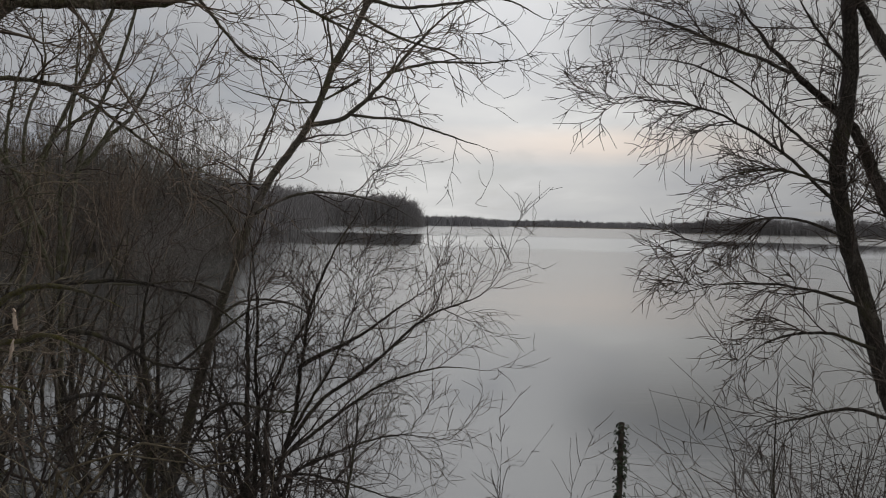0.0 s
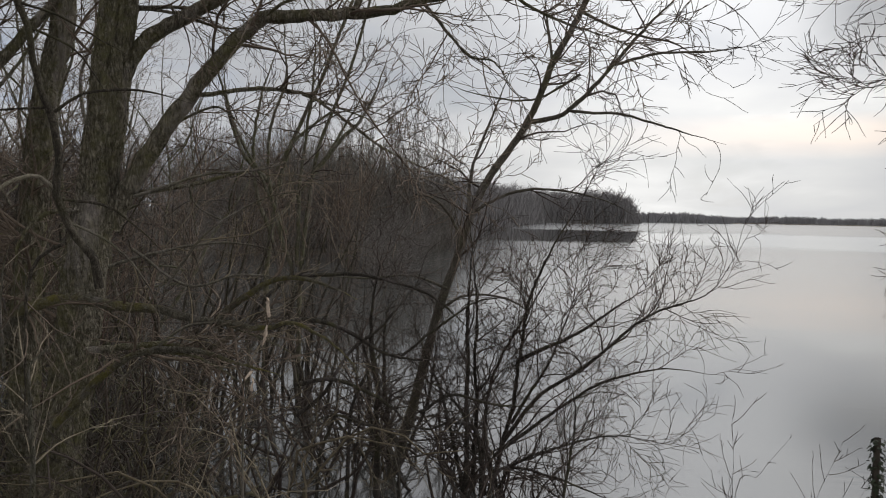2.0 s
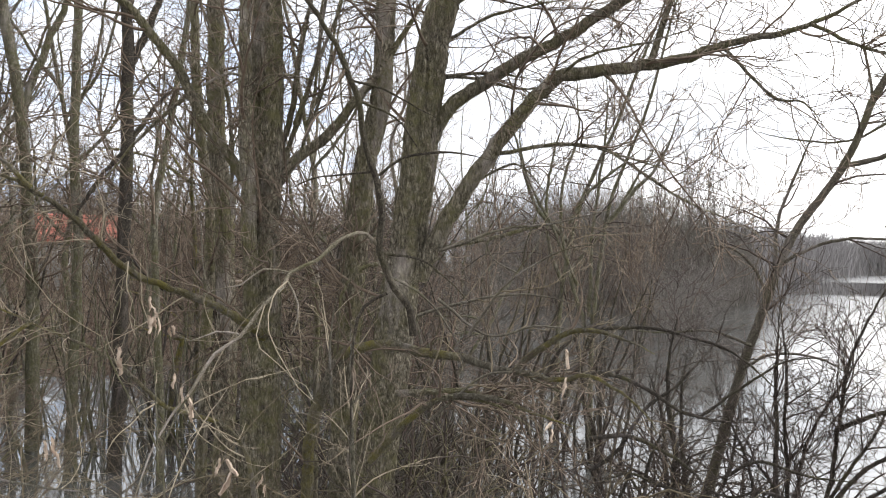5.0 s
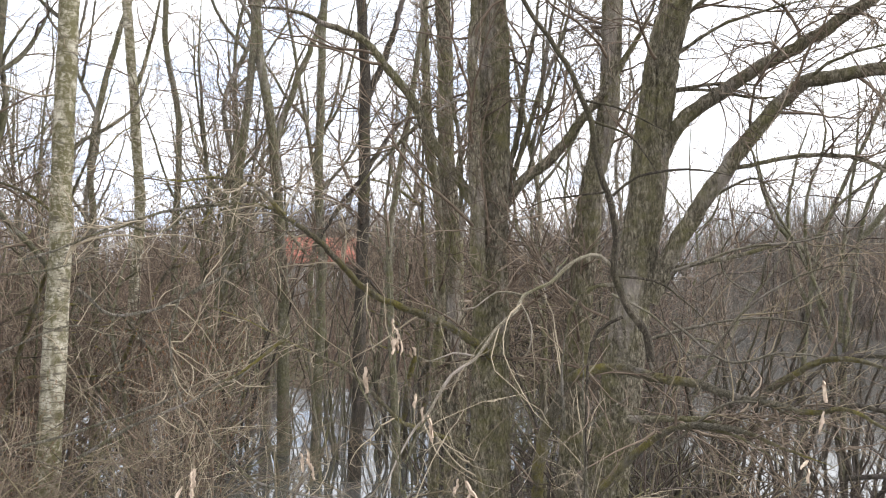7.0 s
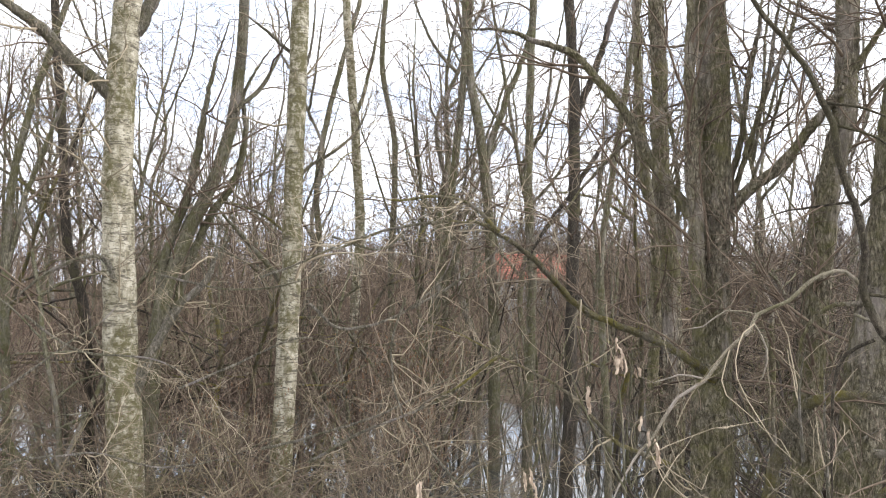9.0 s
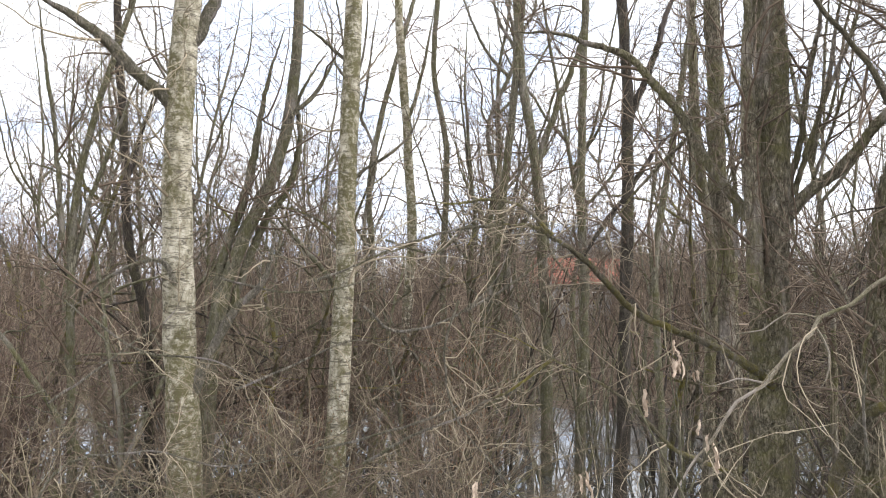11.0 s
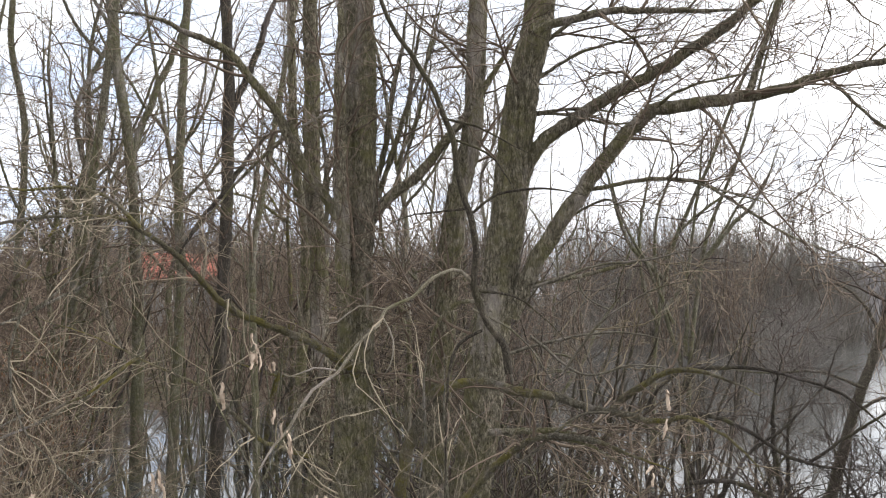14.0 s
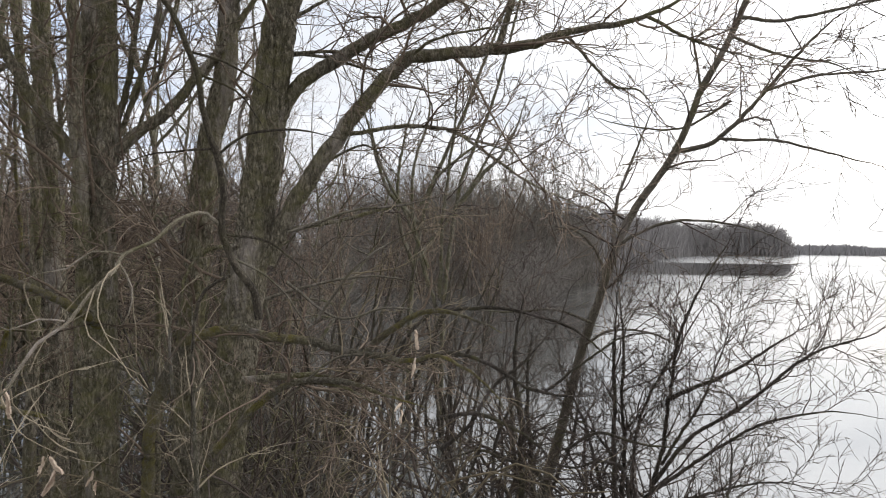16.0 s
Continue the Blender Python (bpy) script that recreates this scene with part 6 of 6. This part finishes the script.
def bowed_shrub(seed, rods, reach, mat, label, stout=0.011, tip=0.0024):
    """A low shrub whose long rods rise and bow far out to the sides."""
    global rng
    rng = np.random.default_rng(seed)
    root = thing("willow_shrub", label, "shrub", group="bowed shrubs near the bank")
    n = 16
    a = rng.uniform(0, 6.28, rods)
    tilt = rng.uniform(0.1, 0.95, rods)
    d = np.stack([np.cos(a) * np.sin(tilt), np.sin(a) * np.sin(tilt), np.cos(tilt)], -1)
    P = np.empty((rods, n, 3))
    P[:, 0] = np.stack([np.cos(a), np.sin(a), 0 * a], -1) * rng.uniform(0, 0.3, rods)[:, None] + [0, 0, -0.25]
    span = reach * rng.uniform(0.6, 1.0, rods)
    sway = rng.normal(size=(rods, 3)) * 0.05
    for k in range(1, n):
        d = d + sway + rng.normal(size=d.shape) * 0.07
        d[:, 2] -= 0.17 * (k / n) * rng.uniform(0.4, 1.6, rods)
        d /= np.linalg.norm(d, axis=1, keepdims=True)
        P[:, k] = P[:, k - 1] + d * (span / (n - 1))[:, None]
        P[:, k, 2] = np.maximum(P[:, k, 2], 0.1)
    R = (stout * rng.uniform(0.6, 1.3, rods))[:, None] * np.linspace(1, 0.25, n)[None] ** 0.8
    for i in range(rods):
        part("rod", *tubes(P[i:i + 1], R[i:i + 1], 5), mat, root)
    tagged(part("crown", *join([tubes(p, r, 3) for p, r in shoots(list(zip(P, R)), "v", 0.6 * stout, tip)]), mat, root), kind="stuff")
    return root


bowed_models = [
    bowed_shrub(261, 6, 4.6, TWIG_OLIVE, "olive bowed willow rods arching low over flooded ground"),
    bowed_shrub(262, 7, 4.2, TWIG_OLIVE, "olive-brown willow rods bowed over flooded ground"),
    bowed_shrub(263, 6, 5.0, TWIG_OLIVE, "long olive-brown rods bent over the flooded ground"),
    bowed_shrub(264, 7, 4.0, TWIG_BROWN, "brown rods of a willow bowed over the water"),
]
scatter(bowed_models, [(66, 8.8), (70, 7.4), (74, 9.4), (78, 7.6), (83, 9.0), (88, 7.6), (93, 8.8), (98, 8.2), (67, 11.4), (76, 12.0), (85, 11.6), (94, 11.6), (61, 9.6), (51, 8.8), (37, 8.2)], 37, 0.8, 1.1)


def stool(seed, stems, height, mat, label):
    """Several thin straightish stems that rise out of the water from one old foot."""
    global rng
    rng = np.random.default_rng(seed)
    limbs = []
    for i in range(stems):
        a, r = rng.uniform(0, 6.28), rng.uniform(0.05, 0.5)
        p = np.array([math.cos(a) * r, math.sin(a) * r, -0.4])
        d = np.array([math.cos(a) * 0.22, math.sin(a) * 0.22, 1.0]) + rng.normal(size=3) * 0.08
        h, pts = height * rng.uniform(0.55, 1.0), []
        for k in range(7):
            pts.append(tuple(p))
            p = p + d / np.linalg.norm(d) * h / 6
            d = d + rng.normal(size=3) * [0.13, 0.13, 0.03]
        limbs.append(("stem", "s", 0.030 * rng.uniform(0.5, 1.3), 0.007, pts))
    return tree("alder_shrub", label, "shrub", limbs, mat, TWIG_BROWN, 0.010, 0.0024, 0.8, "stools in the water", 8, 6, 6)


stool_models = [
    stool(271, 7, 5.2, BARK_ALDER, "clump of thin mossy alder stems rising from the water"),
    stool(272, 5, 6.5, BARK_DARK, "clump of thin dark alder stems rising from the water"),
    stool(273, 5, 4.4, BARK_ALDER, "low clump of thin grey-brown stems rising from the water"),
]
scatter(stool_models, [(43.5, 13.5), (46, 16), (48.5, 14.2), (50.5, 18), (52.2, 15.2), (54.2, 19), (55.6, 16.2), (57, 21), (58.6, 17.6), (60.4, 22), (61.8, 16.4), (45, 21), (49.4, 22), (53.2, 23), (63.4, 18.6), (66, 16.4), (69.6, 18.4), (73.4, 16.4), (41.6, 15), (39.8, 12.6), (59.4, 13.8), (77, 15.4), (82.6, 16.8), (87.4, 15), (36.8, 13), (34, 16), (31.8, 14.6)], 38, 0.8, 1.15)


# thin winding shoots hanging before the wood
hanging = [shrub(224, 3.0, 7, TWIG_BROWN, "thin brownish winding shoots hanging over flooded ground", "willow_shrub", 0.8, 0.24, 0.0055, 0.0011, 3, "winding shoots near the bank", 0.3),
           shrub(225, 2.6, 8, TWIG_SHADED, "thin dark brown winding shoots hanging over flooded ground", "willow_shrub", 0.9, 0.24, 0.0055, 0.0011, 3, "winding shoots near the bank", 0.34)]
scatter(hanging, [(41.5, 7.4), (47, 6.9), (53.5, 7.2), (64.5, 6.6), (73, 6.6), (78.5, 7.0), (84.5, 6.6), (90.5, 6.8), (69.5, 7.2)], 33, 0.85, 1.15)


# crooked grey-brown boughs crossing one another before the shore
bough_models = [
    shrub(281, 3.6, 7, TWIG_SHADED, "crooked dark brown willow boughs crossing over the water", "willow_shrub", 0.85, 0.10, 0.020, 0.0018, 7, "crooked boughs by the shore", 0.30, 1.3),
    shrub(282, 3.2, 6, TWIG_OLIVE, "crooked mossy willow boughs crossing over the water", "willow_shrub", 0.95, 0.12, 0.018, 0.0018, 6, "crooked boughs by the shore", 0.34, 1.3),
    shrub(283, 3.8, 6, TWIG_BACKLIT, "crooked dark willow boughs crossing over the water", "willow_shrub", 0.8, 0.08, 0.020, 0.0020, 6, "crooked boughs by the shore", 0.30, 1.3),
]
scatter(bough_models, [(24, 8.4), (29, 7.8), (19.5, 9.4), (32.5, 8.6), (21.8, 8.8), (36, 7.6), (30.8, 9.4), (17, 10.2), (34.4, 10.2), (40, 8.4)], 39, 0.85, 1.1)


# added boughs whose pale colour stands in for gleams on wet wood
pale_boughs = [
    shrub(284, 3.1, 6, TWIG_PALE, "thin pale crooked willow boughs curving over the water", "willow_shrub", 0.9, 0.12, 0.011, 0.0016, 6, "pale boughs by the shore", 0.30, 0.55),
    shrub(285, 2.7, 6, TWIG_PALE, "low pale crooked willow boughs curving over the water", "willow_shrub", 1.0, 0.14, 0.012, 0.0016, 6, "pale boughs by the shore", 0.32, 0.55),
]
scatter(pale_boughs, [(25.5, 7.4), (21, 8.0), (29.5, 7.2), (33.5, 7.6)], 44, 0.85, 1.1)
dark_stools = [stool(274, 6, 4.8, BARK_CROOK, "clump of thin black-brown alder stems rising from the water")]
scatter(dark_stools, [(28.6, 12.4), (30.4, 13.4), (26.4, 13.8), (24.2, 15), (32.4, 12.6), (22, 13.6)], 45, 0.8, 1.1)


# fine see-through shrubs between the shore trees and the open water
HABIT["y"] = [(5.0, (0.3, 1.2), 38, 0.03, 0.14, 7), (5.0, (0.15, 0.6), 40, 0.01, 0.18, 5)]


def fine_shrub(seed, height, stems, mat, label):
    """A loose shrub of slender rods that fork into long fine twigs."""
    global rng
    rng = np.random.default_rng(seed)
    limbs = []
    for i in range(stems):
        a, r = rng.uniform(0, 6.28), rng.uniform(0.0, 0.4)
        p = np.array([math.cos(a) * r, math.sin(a) * r, -0.35])
        tilt = abs(rng.normal()) * 0.45
        d = np.array([math.cos(a) * math.sin(tilt), math.sin(a) * math.sin(tilt), math.cos(tilt)])
        h, pts = height * rng.uniform(0.6, 1.0), []
        for k in range(8):
            pts.append(tuple(p))
            p = p + d / np.linalg.norm(d) * h / 7
            d = d + rng.normal(size=3) * [0.15, 0.15, 0.08]
        limbs.append(("rod", "y", 0.017 * rng.uniform(0.6, 1.3), 0.005, pts))
    return tree("willow_shrub", label, "shrub", limbs, mat, mat, 0.009, 0.0022, 1.0, "fine shrubs in the shallows", 8, 5, 8)


fine_models = [
    fine_shrub(291, 4.2, 8, TWIG_RED, "loose reddish-brown willow shrub with fine twigs in shallow water"),
    fine_shrub(292, 3.8, 9, TWIG_SHADED, "loose dark brown willow shrub with fine twigs in shallow water"),
    fine_shrub(293, 4.8, 7, TWIG_SHORE, "tall loose grey-brown willow shrub with fine twigs in shallow water"),
]
scatter(fine_models, [(34, 13.8), (28, 18.5), (32.6, 19), (37, 14.8), (22, 20), (30.2, 23), (35.4, 18), (18.6, 18.5)], 41, 0.85, 1.15)


# crooked dark brush standing in the water before the lake, with thick bent stems
brush_models = [
    shrub(231, 3.0, 16, TWIG_BACKLIT, "crooked dark bush standing in flooded ground", "willow_shrub", 0.8, 0.14, 0.024, 0.0022, 9, "dark bushes in the water", 0.30, 0.42),
    shrub(232, 2.3, 18, TWIG_BACKLIT, "low dark bush with bent stems standing in the water", "willow_shrub", 0.95, 0.20, 0.025, 0.0022, 9, "dark bushes in the water", 0.36, 0.42),
    shrub(235, 3.6, 13, TWIG_BACKLIT, "tall dark crooked bush rising from the water", "willow_shrub", 0.5, 0.08, 0.027, 0.0024, 9, "dark bushes in the water", 0.26, 0.45),
]
spots = [(13.5, 11.2), (16.5, 12.0), (19.5, 11.0), (8.8, 10.0), (10.8, 10.6), (29.5, 13.4), (32.0, 11.6), (34.5, 14.0), (26.0, 9.6), (37.5, 10.2), (40.5, 11.6), (43.5, 10.6), (46.5, 11.8), (49.5, 11.0), (35.0, 9.2), (38.5, 9.8), (43.5, 9.9), (36.0, 11.2), (42.5, 12), (7.6, 9.6), (9.8, 9.2), (11.8, 10.0)]
scatter(brush_models, spots, 27, 0.75, 1.05)
brown_brush = [
    shrub(234, 3.0, 13, TWIG_SHADED, "crooked dark brown bush standing in flooded ground", "willow_shrub", 0.8, 0.16, 0.030, 0.0024, 6, "brown bushes in the water", 0.26, 0.6),
    shrub(236, 2.2, 20, TWIG_MOSS, "low mossy thicket of bent stems in the water", "willow_shrub", 1.0, 0.2, 0.028, 0.0024, 6, "brown bushes in the water", 0.32, 0.6),
]
spots = [(31.5, 10.4), (31.0, 13.2), (34.0, 12.6), (36.5, 14.6), (35.5, 12.2), (38.5, 13.5), (42, 14.2), (46, 13.6), (50, 14.8), (64.5, 14.6), (68.5, 12.6), (72.5, 14), (77, 12.6), (81, 14.2), (86, 12.8), (91, 13.6), (47.5, 17), (70, 17), (79, 17.5), (88, 16.5), (95, 14.5), (57, 30), (58.5, 33), (60, 29), (59.3, 38), (57.7, 42), (61, 34), (32.6, 9.8), (35.2, 10.4), (37.8, 9.6), (33.6, 11.4), (40.4, 10.2)]
scatter(brown_brush, spots, 29, 0.8, 1.1)


# a shrub that keeps many small brown leaves and catkins
def hang_leaves(root, seed, count, radius, low, high):
    g = np.random.default_rng(seed)
    bits = []
    for i in range(count):
        a, r = g.uniform(0, 6.28), radius * math.sqrt(g.random())
        z = g.uniform(low, high)
        t = g.uniform(0, 6.28)
        s, w = g.uniform(0.03, 0.06), g.uniform(0.006, 0.012)
        c = np.array([r * math.cos(a), r * math.sin(a), z])
        x_ = np.array([math.cos(t), math.sin(t), 0.0]) * w
        y_ = np.array([-math.sin(t), math.cos(t), 0.0]) * 0.003
        d = np.array([g.normal() * 0.2, g.normal() * 0.2, -1.0]) * s
        top, mid, end = c, c + d * 0.45, c + d
        v = np.array([top - y_, top + y_, mid - x_, mid + x_, end - y_, end + y_, mid - y_ * 2, mid + y_ * 2])
        bits.append((v, np.array([[0, 2, 4, 6], [0, 6, 4, 3], [1, 7, 5, 2], [1, 3, 5, 7]])))
    tagged(part("leaves", *join(bits), BROWN_LEAF, root, "small withered brown leaves", False), kind="stuff")


leafy_models = [shrub(237, 3.4, 20, TWIG_BROWN, "brown shrub still hung with small withered leaves", "hazel_shrub", 0.5, 0.1, 0.016, 0.0022, 6, "shrubs with withered leaves", 0.2)]
hang_leaves(leafy_models[0], 51, 420, 1.1, 0.7, 3.0)
scatter(leafy_models, [(66.9, 11.0), (65.2, 13.2), (77.2, 10.6)], 35, 0.8, 1.0)


# crooked willows with level, winding limbs among the straight stems
def crooked_tree(seed, height, stems, stem_bark, label):
    global rng
    rng = np.random.default_rng(seed)
    limbs = []
    for i in range(stems):
        a = rng.uniform(0, 6.28)
        p, lines = np.array([0.0, 0.0, -0.3]), []
        d = np.array([math.cos(a) * 0.3, math.sin(a) * 0.3, 1.0])
        h = height * rng.uniform(0.7, 1.0)
        for k in range(7):
            lines.append(tuple(p))
            d = d / np.linalg.norm(d)
            p = p + d * h / 6
            d = d + rng.normal(size=3) * [0.22, 0.22, 0.05]
        limbs.append(("trunk", "a", 0.055 * rng.uniform(0.6, 1.1), 0.014, lines))
        along = np.array(lines)
        for j in range(5):
            u = rng.uniform(0.22, 0.8) * 6
            q = along[int(u)] + (along[int(u) + 1] - along[int(u)]) * (u - int(u))
            b = rng.uniform(0, 6.28)
            e = np.array([math.cos(b), math.sin(b), rng.uniform(0.05, 0.7)])
            length = rng.uniform(1.4, 3.4)
            pts = []
            for k in range(6):
                pts.append(tuple(q))
                e = e / np.linalg.norm(e)
                q = q + e * length / 5
                e = e + rng.normal(size=3) * [0.3, 0.3, 0.22]
            limbs.append(("limb", "b", 0.026 * rng.uniform(0.6, 1.1), 0.006, pts))
    return tree("willow_tree", label, "tree", limbs, stem_bark, TWIG_BROWN, 0.016, 0.003, 0.5, "crooked willows of the wood", 8, 5, 12)


crooked_models = [
    crooked_tree(241, 6.5, 3, BARK_ALDER, "crooked grey-brown willow with winding level limbs"),
    crooked_tree(242, 7.5, 2, BARK_MOSSY, "crooked mossy willow with winding limbs"),
    crooked_tree(243, 6.0, 3, BARK_DARK, "crooked dark willow with a tangle of limbs"),
]
scatter(crooked_models, [(69.0, 15.0), (77.5, 14.0), (84.0, 15.0), (64.5, 16.0), (51.0, 15.6), (47.0, 16.5), (88.0, 12.6), (71.5, 16.5), (40.5, 17.5), (79.0, 17.5), (93.0, 15.5), (34.5, 19.5), (33.5, 15.0)], 31, 0.8, 1.15)
bank_brush = [shrub(233, 3.3, 24, TWIG_BACKLIT, "dark bare shrub on the lake bank", "bank_shrub", 0.24, 0.04, 0.008, 0.0014, 6, "shrubs on the bank", 0.2, 0.8)]
scatter(bank_brush, [(-31.2, 5.4), (-32.6, 5.9), (-33.8, 5.3), (-31.6, 6.6), (-34.6, 6.2), (-33.2, 6.8), (-30.2, 5.8), (-32.0, 5.0)], 28, 0.75, 1.0)


# ---------------------------------------------------------------- house among the trees
def box(x0, y0, z0, x1, y1, z1):
    v = np.array([(x, y, z) for z in (z0, z1) for x, y in ((x0, y0), (x1, y0), (x1, y1), (x0, y1))], float)
    q = np.array([[3, 2, 1, 0], [4, 5, 6, 7], [0, 1, 5, 4], [1, 2, 6, 5], [2, 3, 7, 6], [3, 0, 4, 7]])
    return v, q


def house():
    x, y = polar(57.3, 80)
    root = thing("house", "grey house with a red tiled roof behind the trees", "house", (x, y, 0.2))
    root.rotation_euler = (0, 0, radians(57.3))
    part("wall", *box(-4.1, 0, 0, 4.1, 7, 4.55), HOUSE_WALL, root, "grey rendered wall", False)
    # two roof slopes with an overhang
    slopes = []
    for y0, y1 in ((-0.4, 3.5), (7.4, 3.5)):
        v = np.array([(-4.4, y0, 4.4), (4.4, y0, 4.4), (4.4, y1, 6.9), (-4.4, y1, 6.9)], float)
        v = np.concatenate([v, v + [0, 0, 0.16]])
        slopes.append((v, box(0, 0, 0, 1, 1, 1)[1]))
    roof = part("roof", *join(slopes), ROOF_TILE, root, "red tiled roof", False)
    for k in range(11):
        f = k / 11
        yy, zz = -0.4 + 3.9 * f, 4.58 + 2.5 * f
        part("tile_course", *box(-4.4, yy, zz, 4.4, yy + 0.2, zz + 0.05), ROOF_TILE, roof, smooth=False)
    part("chimney", *box(2.6, 3.2, 6.4, 3.2, 3.8, 7.5), HOUSE_WALL, roof, smooth=False)
    for cx in (-3.4, -0.6, 2.2):
        w = part("window", *box(cx - 0.55, -0.03, 2.4, cx + 0.55, 0.03, 3.7), WHITE_FRAME, root, smooth=False)
        part("pane", *box(cx - 0.47, -0.05, 2.48, cx - 0.03, -0.02, 3.62), DARK_GLASS, w, smooth=False)
        part("pane", *box(cx + 0.03, -0.05, 2.48, cx + 0.47, -0.02, 3.62), DARK_GLASS, w, smooth=False)


house()


# ---------------------------------------------------------------- small things
def leaf_shape(length, width, curl, seed):
    """A withered, folded leaf hanging from its stalk, with some thickness."""
    g = np.random.default_rng(seed)
    n, m = 7, 4
    s = np.linspace(0, 1, n)
    wide = width * np.sin(np.pi * np.clip(s * 0.92 + 0.06, 0, 1)) ** 0.8
    verts = []
    for side in (0.0, 0.0015):
        for i in range(n):
            for j in range(m):
                u = j / (m - 1) * 2 - 1
                verts.append((u * wide[i] * 0.5 * (1 + 0.25 * g.normal()) + 0.003 * math.sin(4 * s[i] + 2 * seed), side + curl * width * (u * u) + 0.003 * math.sin(9 * s[i] + seed) + 0.002 * g.normal(), -s[i] * length + 0.003 * g.normal()))
    quads = []
    for i in range(n - 1):
        for j in range(m - 1):
            a = i * m + j
            quads.append((a, a + 1, a + m + 1, a + m))
            b = n * m + a
            quads.append((b + m, b + m + 1, b + 1, b))
    return np.array(verts), np.array(quads)


def leaf_cluster(at, count, length, seed):
    """A few pale dead leaves that still hang together on a twig."""
    g = np.random.default_rng(seed)
    root = thing("dead_leaves", "pale withered leaves hanging on a bare twig", "leaves", at, "withered leaves")
    for i in range(count):
        v, q = leaf_shape(length * g.uniform(0.6, 1.0), length * g.uniform(0.12, 0.2), g.uniform(0.3, 0.9), seed + i)
        ob = part("leaf", v, q, DEAD_LEAF, root)
        ob.location = (g.normal() * 0.012, g.normal() * 0.012, -0.05 * i * g.uniform(0.4, 1.0))
        ob.rotation_euler = (g.normal() * 0.25, g.normal() * 0.25, g.uniform(0, 6.28))
    return root


LEAVES = [
    (-2.545, 1.940, 3.257, 5, 0.06),
    (-2.520, 1.972, 3.193, 2, 0.06),
    (-2.615, 1.844, 3.074, 2, 0.08),
    (-2.477, 2.026, 2.967, 2, 0.06),
    (-2.459, 2.048, 2.892, 2, 0.09),
    (-2.742, 1.217, 2.746, 3, 0.07),
    (-2.559, 1.565, 2.799, 2, 0.06),
    (-2.215, 2.024, 2.697, 2, 0.09),
    (-2.526, 2.276, 2.602, 2, 0.07),
    (-2.408, 2.400, 2.533, 2, 0.06),
    (-2.559, 1.565, 2.811, 2, 0.07),
    (-2.734, 1.235, 2.754, 2, 0.08),
    (-1.776, 3.806, 2.598, 2, 0.07),
    (-1.801, 4.015, 2.950, 2, 0.09),
    (-1.822, 4.005, 2.801, 2, 0.08),
    (-2.517, 1.976, 3.177, 2, 0.06),
]
for i, (x, y, z, count, length) in enumerate(LEAVES):
    leaf_cluster((x, y, z), count, length, 300 + 7 * i)


def ivy_stake():
    """A thin stake on the bank, wound round with small dark leaves up to its top."""
    x, y, top = 0.991, 3.461, 2.568
    foot = float(ground_height(np.array(x), np.array(y))) - 0.15
    root = thing("ivy_stake", "dark wooden stake overgrown with ivy on the bank", "stake", (x, y, foot))
    h = top - foot
    line = np.array([(0, 0, 0), (0.004, 0.0, h * 0.5), (0.01, 0, h)])
    c, r = curve(line, 0.017, 0.013, 0.06, 0.003)
    part("pole", *tubes(c[None], r[None], 8, 0.04), STAKE, root)
    g = np.random.default_rng(5)
    bits = []
    for i in range(1500):
        z = h * g.random()
        a = g.uniform(0, 6.28)
        s = g.uniform(0.009, 0.015)
        c0 = np.array([math.cos(a), math.sin(a), 0.0]) * g.uniform(0.016, 0.025) * (0.85 + 0.3 * math.sin(z * 37) ** 2) + [0.01 * z / h, 0, z]
        t = np.array([-math.sin(a), math.cos(a), 0.0])
        out = np.array([math.cos(a) * 0.7, math.sin(a) * 0.7, -0.7 + 0.3 * g.normal()])
        v = np.array([c0 - t * s * 0.1, c0 + t * s * 0.7 + out * s * 0.5, c0 + out * s * 1.5, c0 - t * s * 0.7 + out * s * 0.5])
        v = np.concatenate([v, v + [0, 0, 0.0015]])
        bits.append((v, box(0, 0, 0, 1, 1, 1)[1]))
    part("ivy", *join(bits), IVY, root, "small dark ivy leaves", False)


ivy_stake()
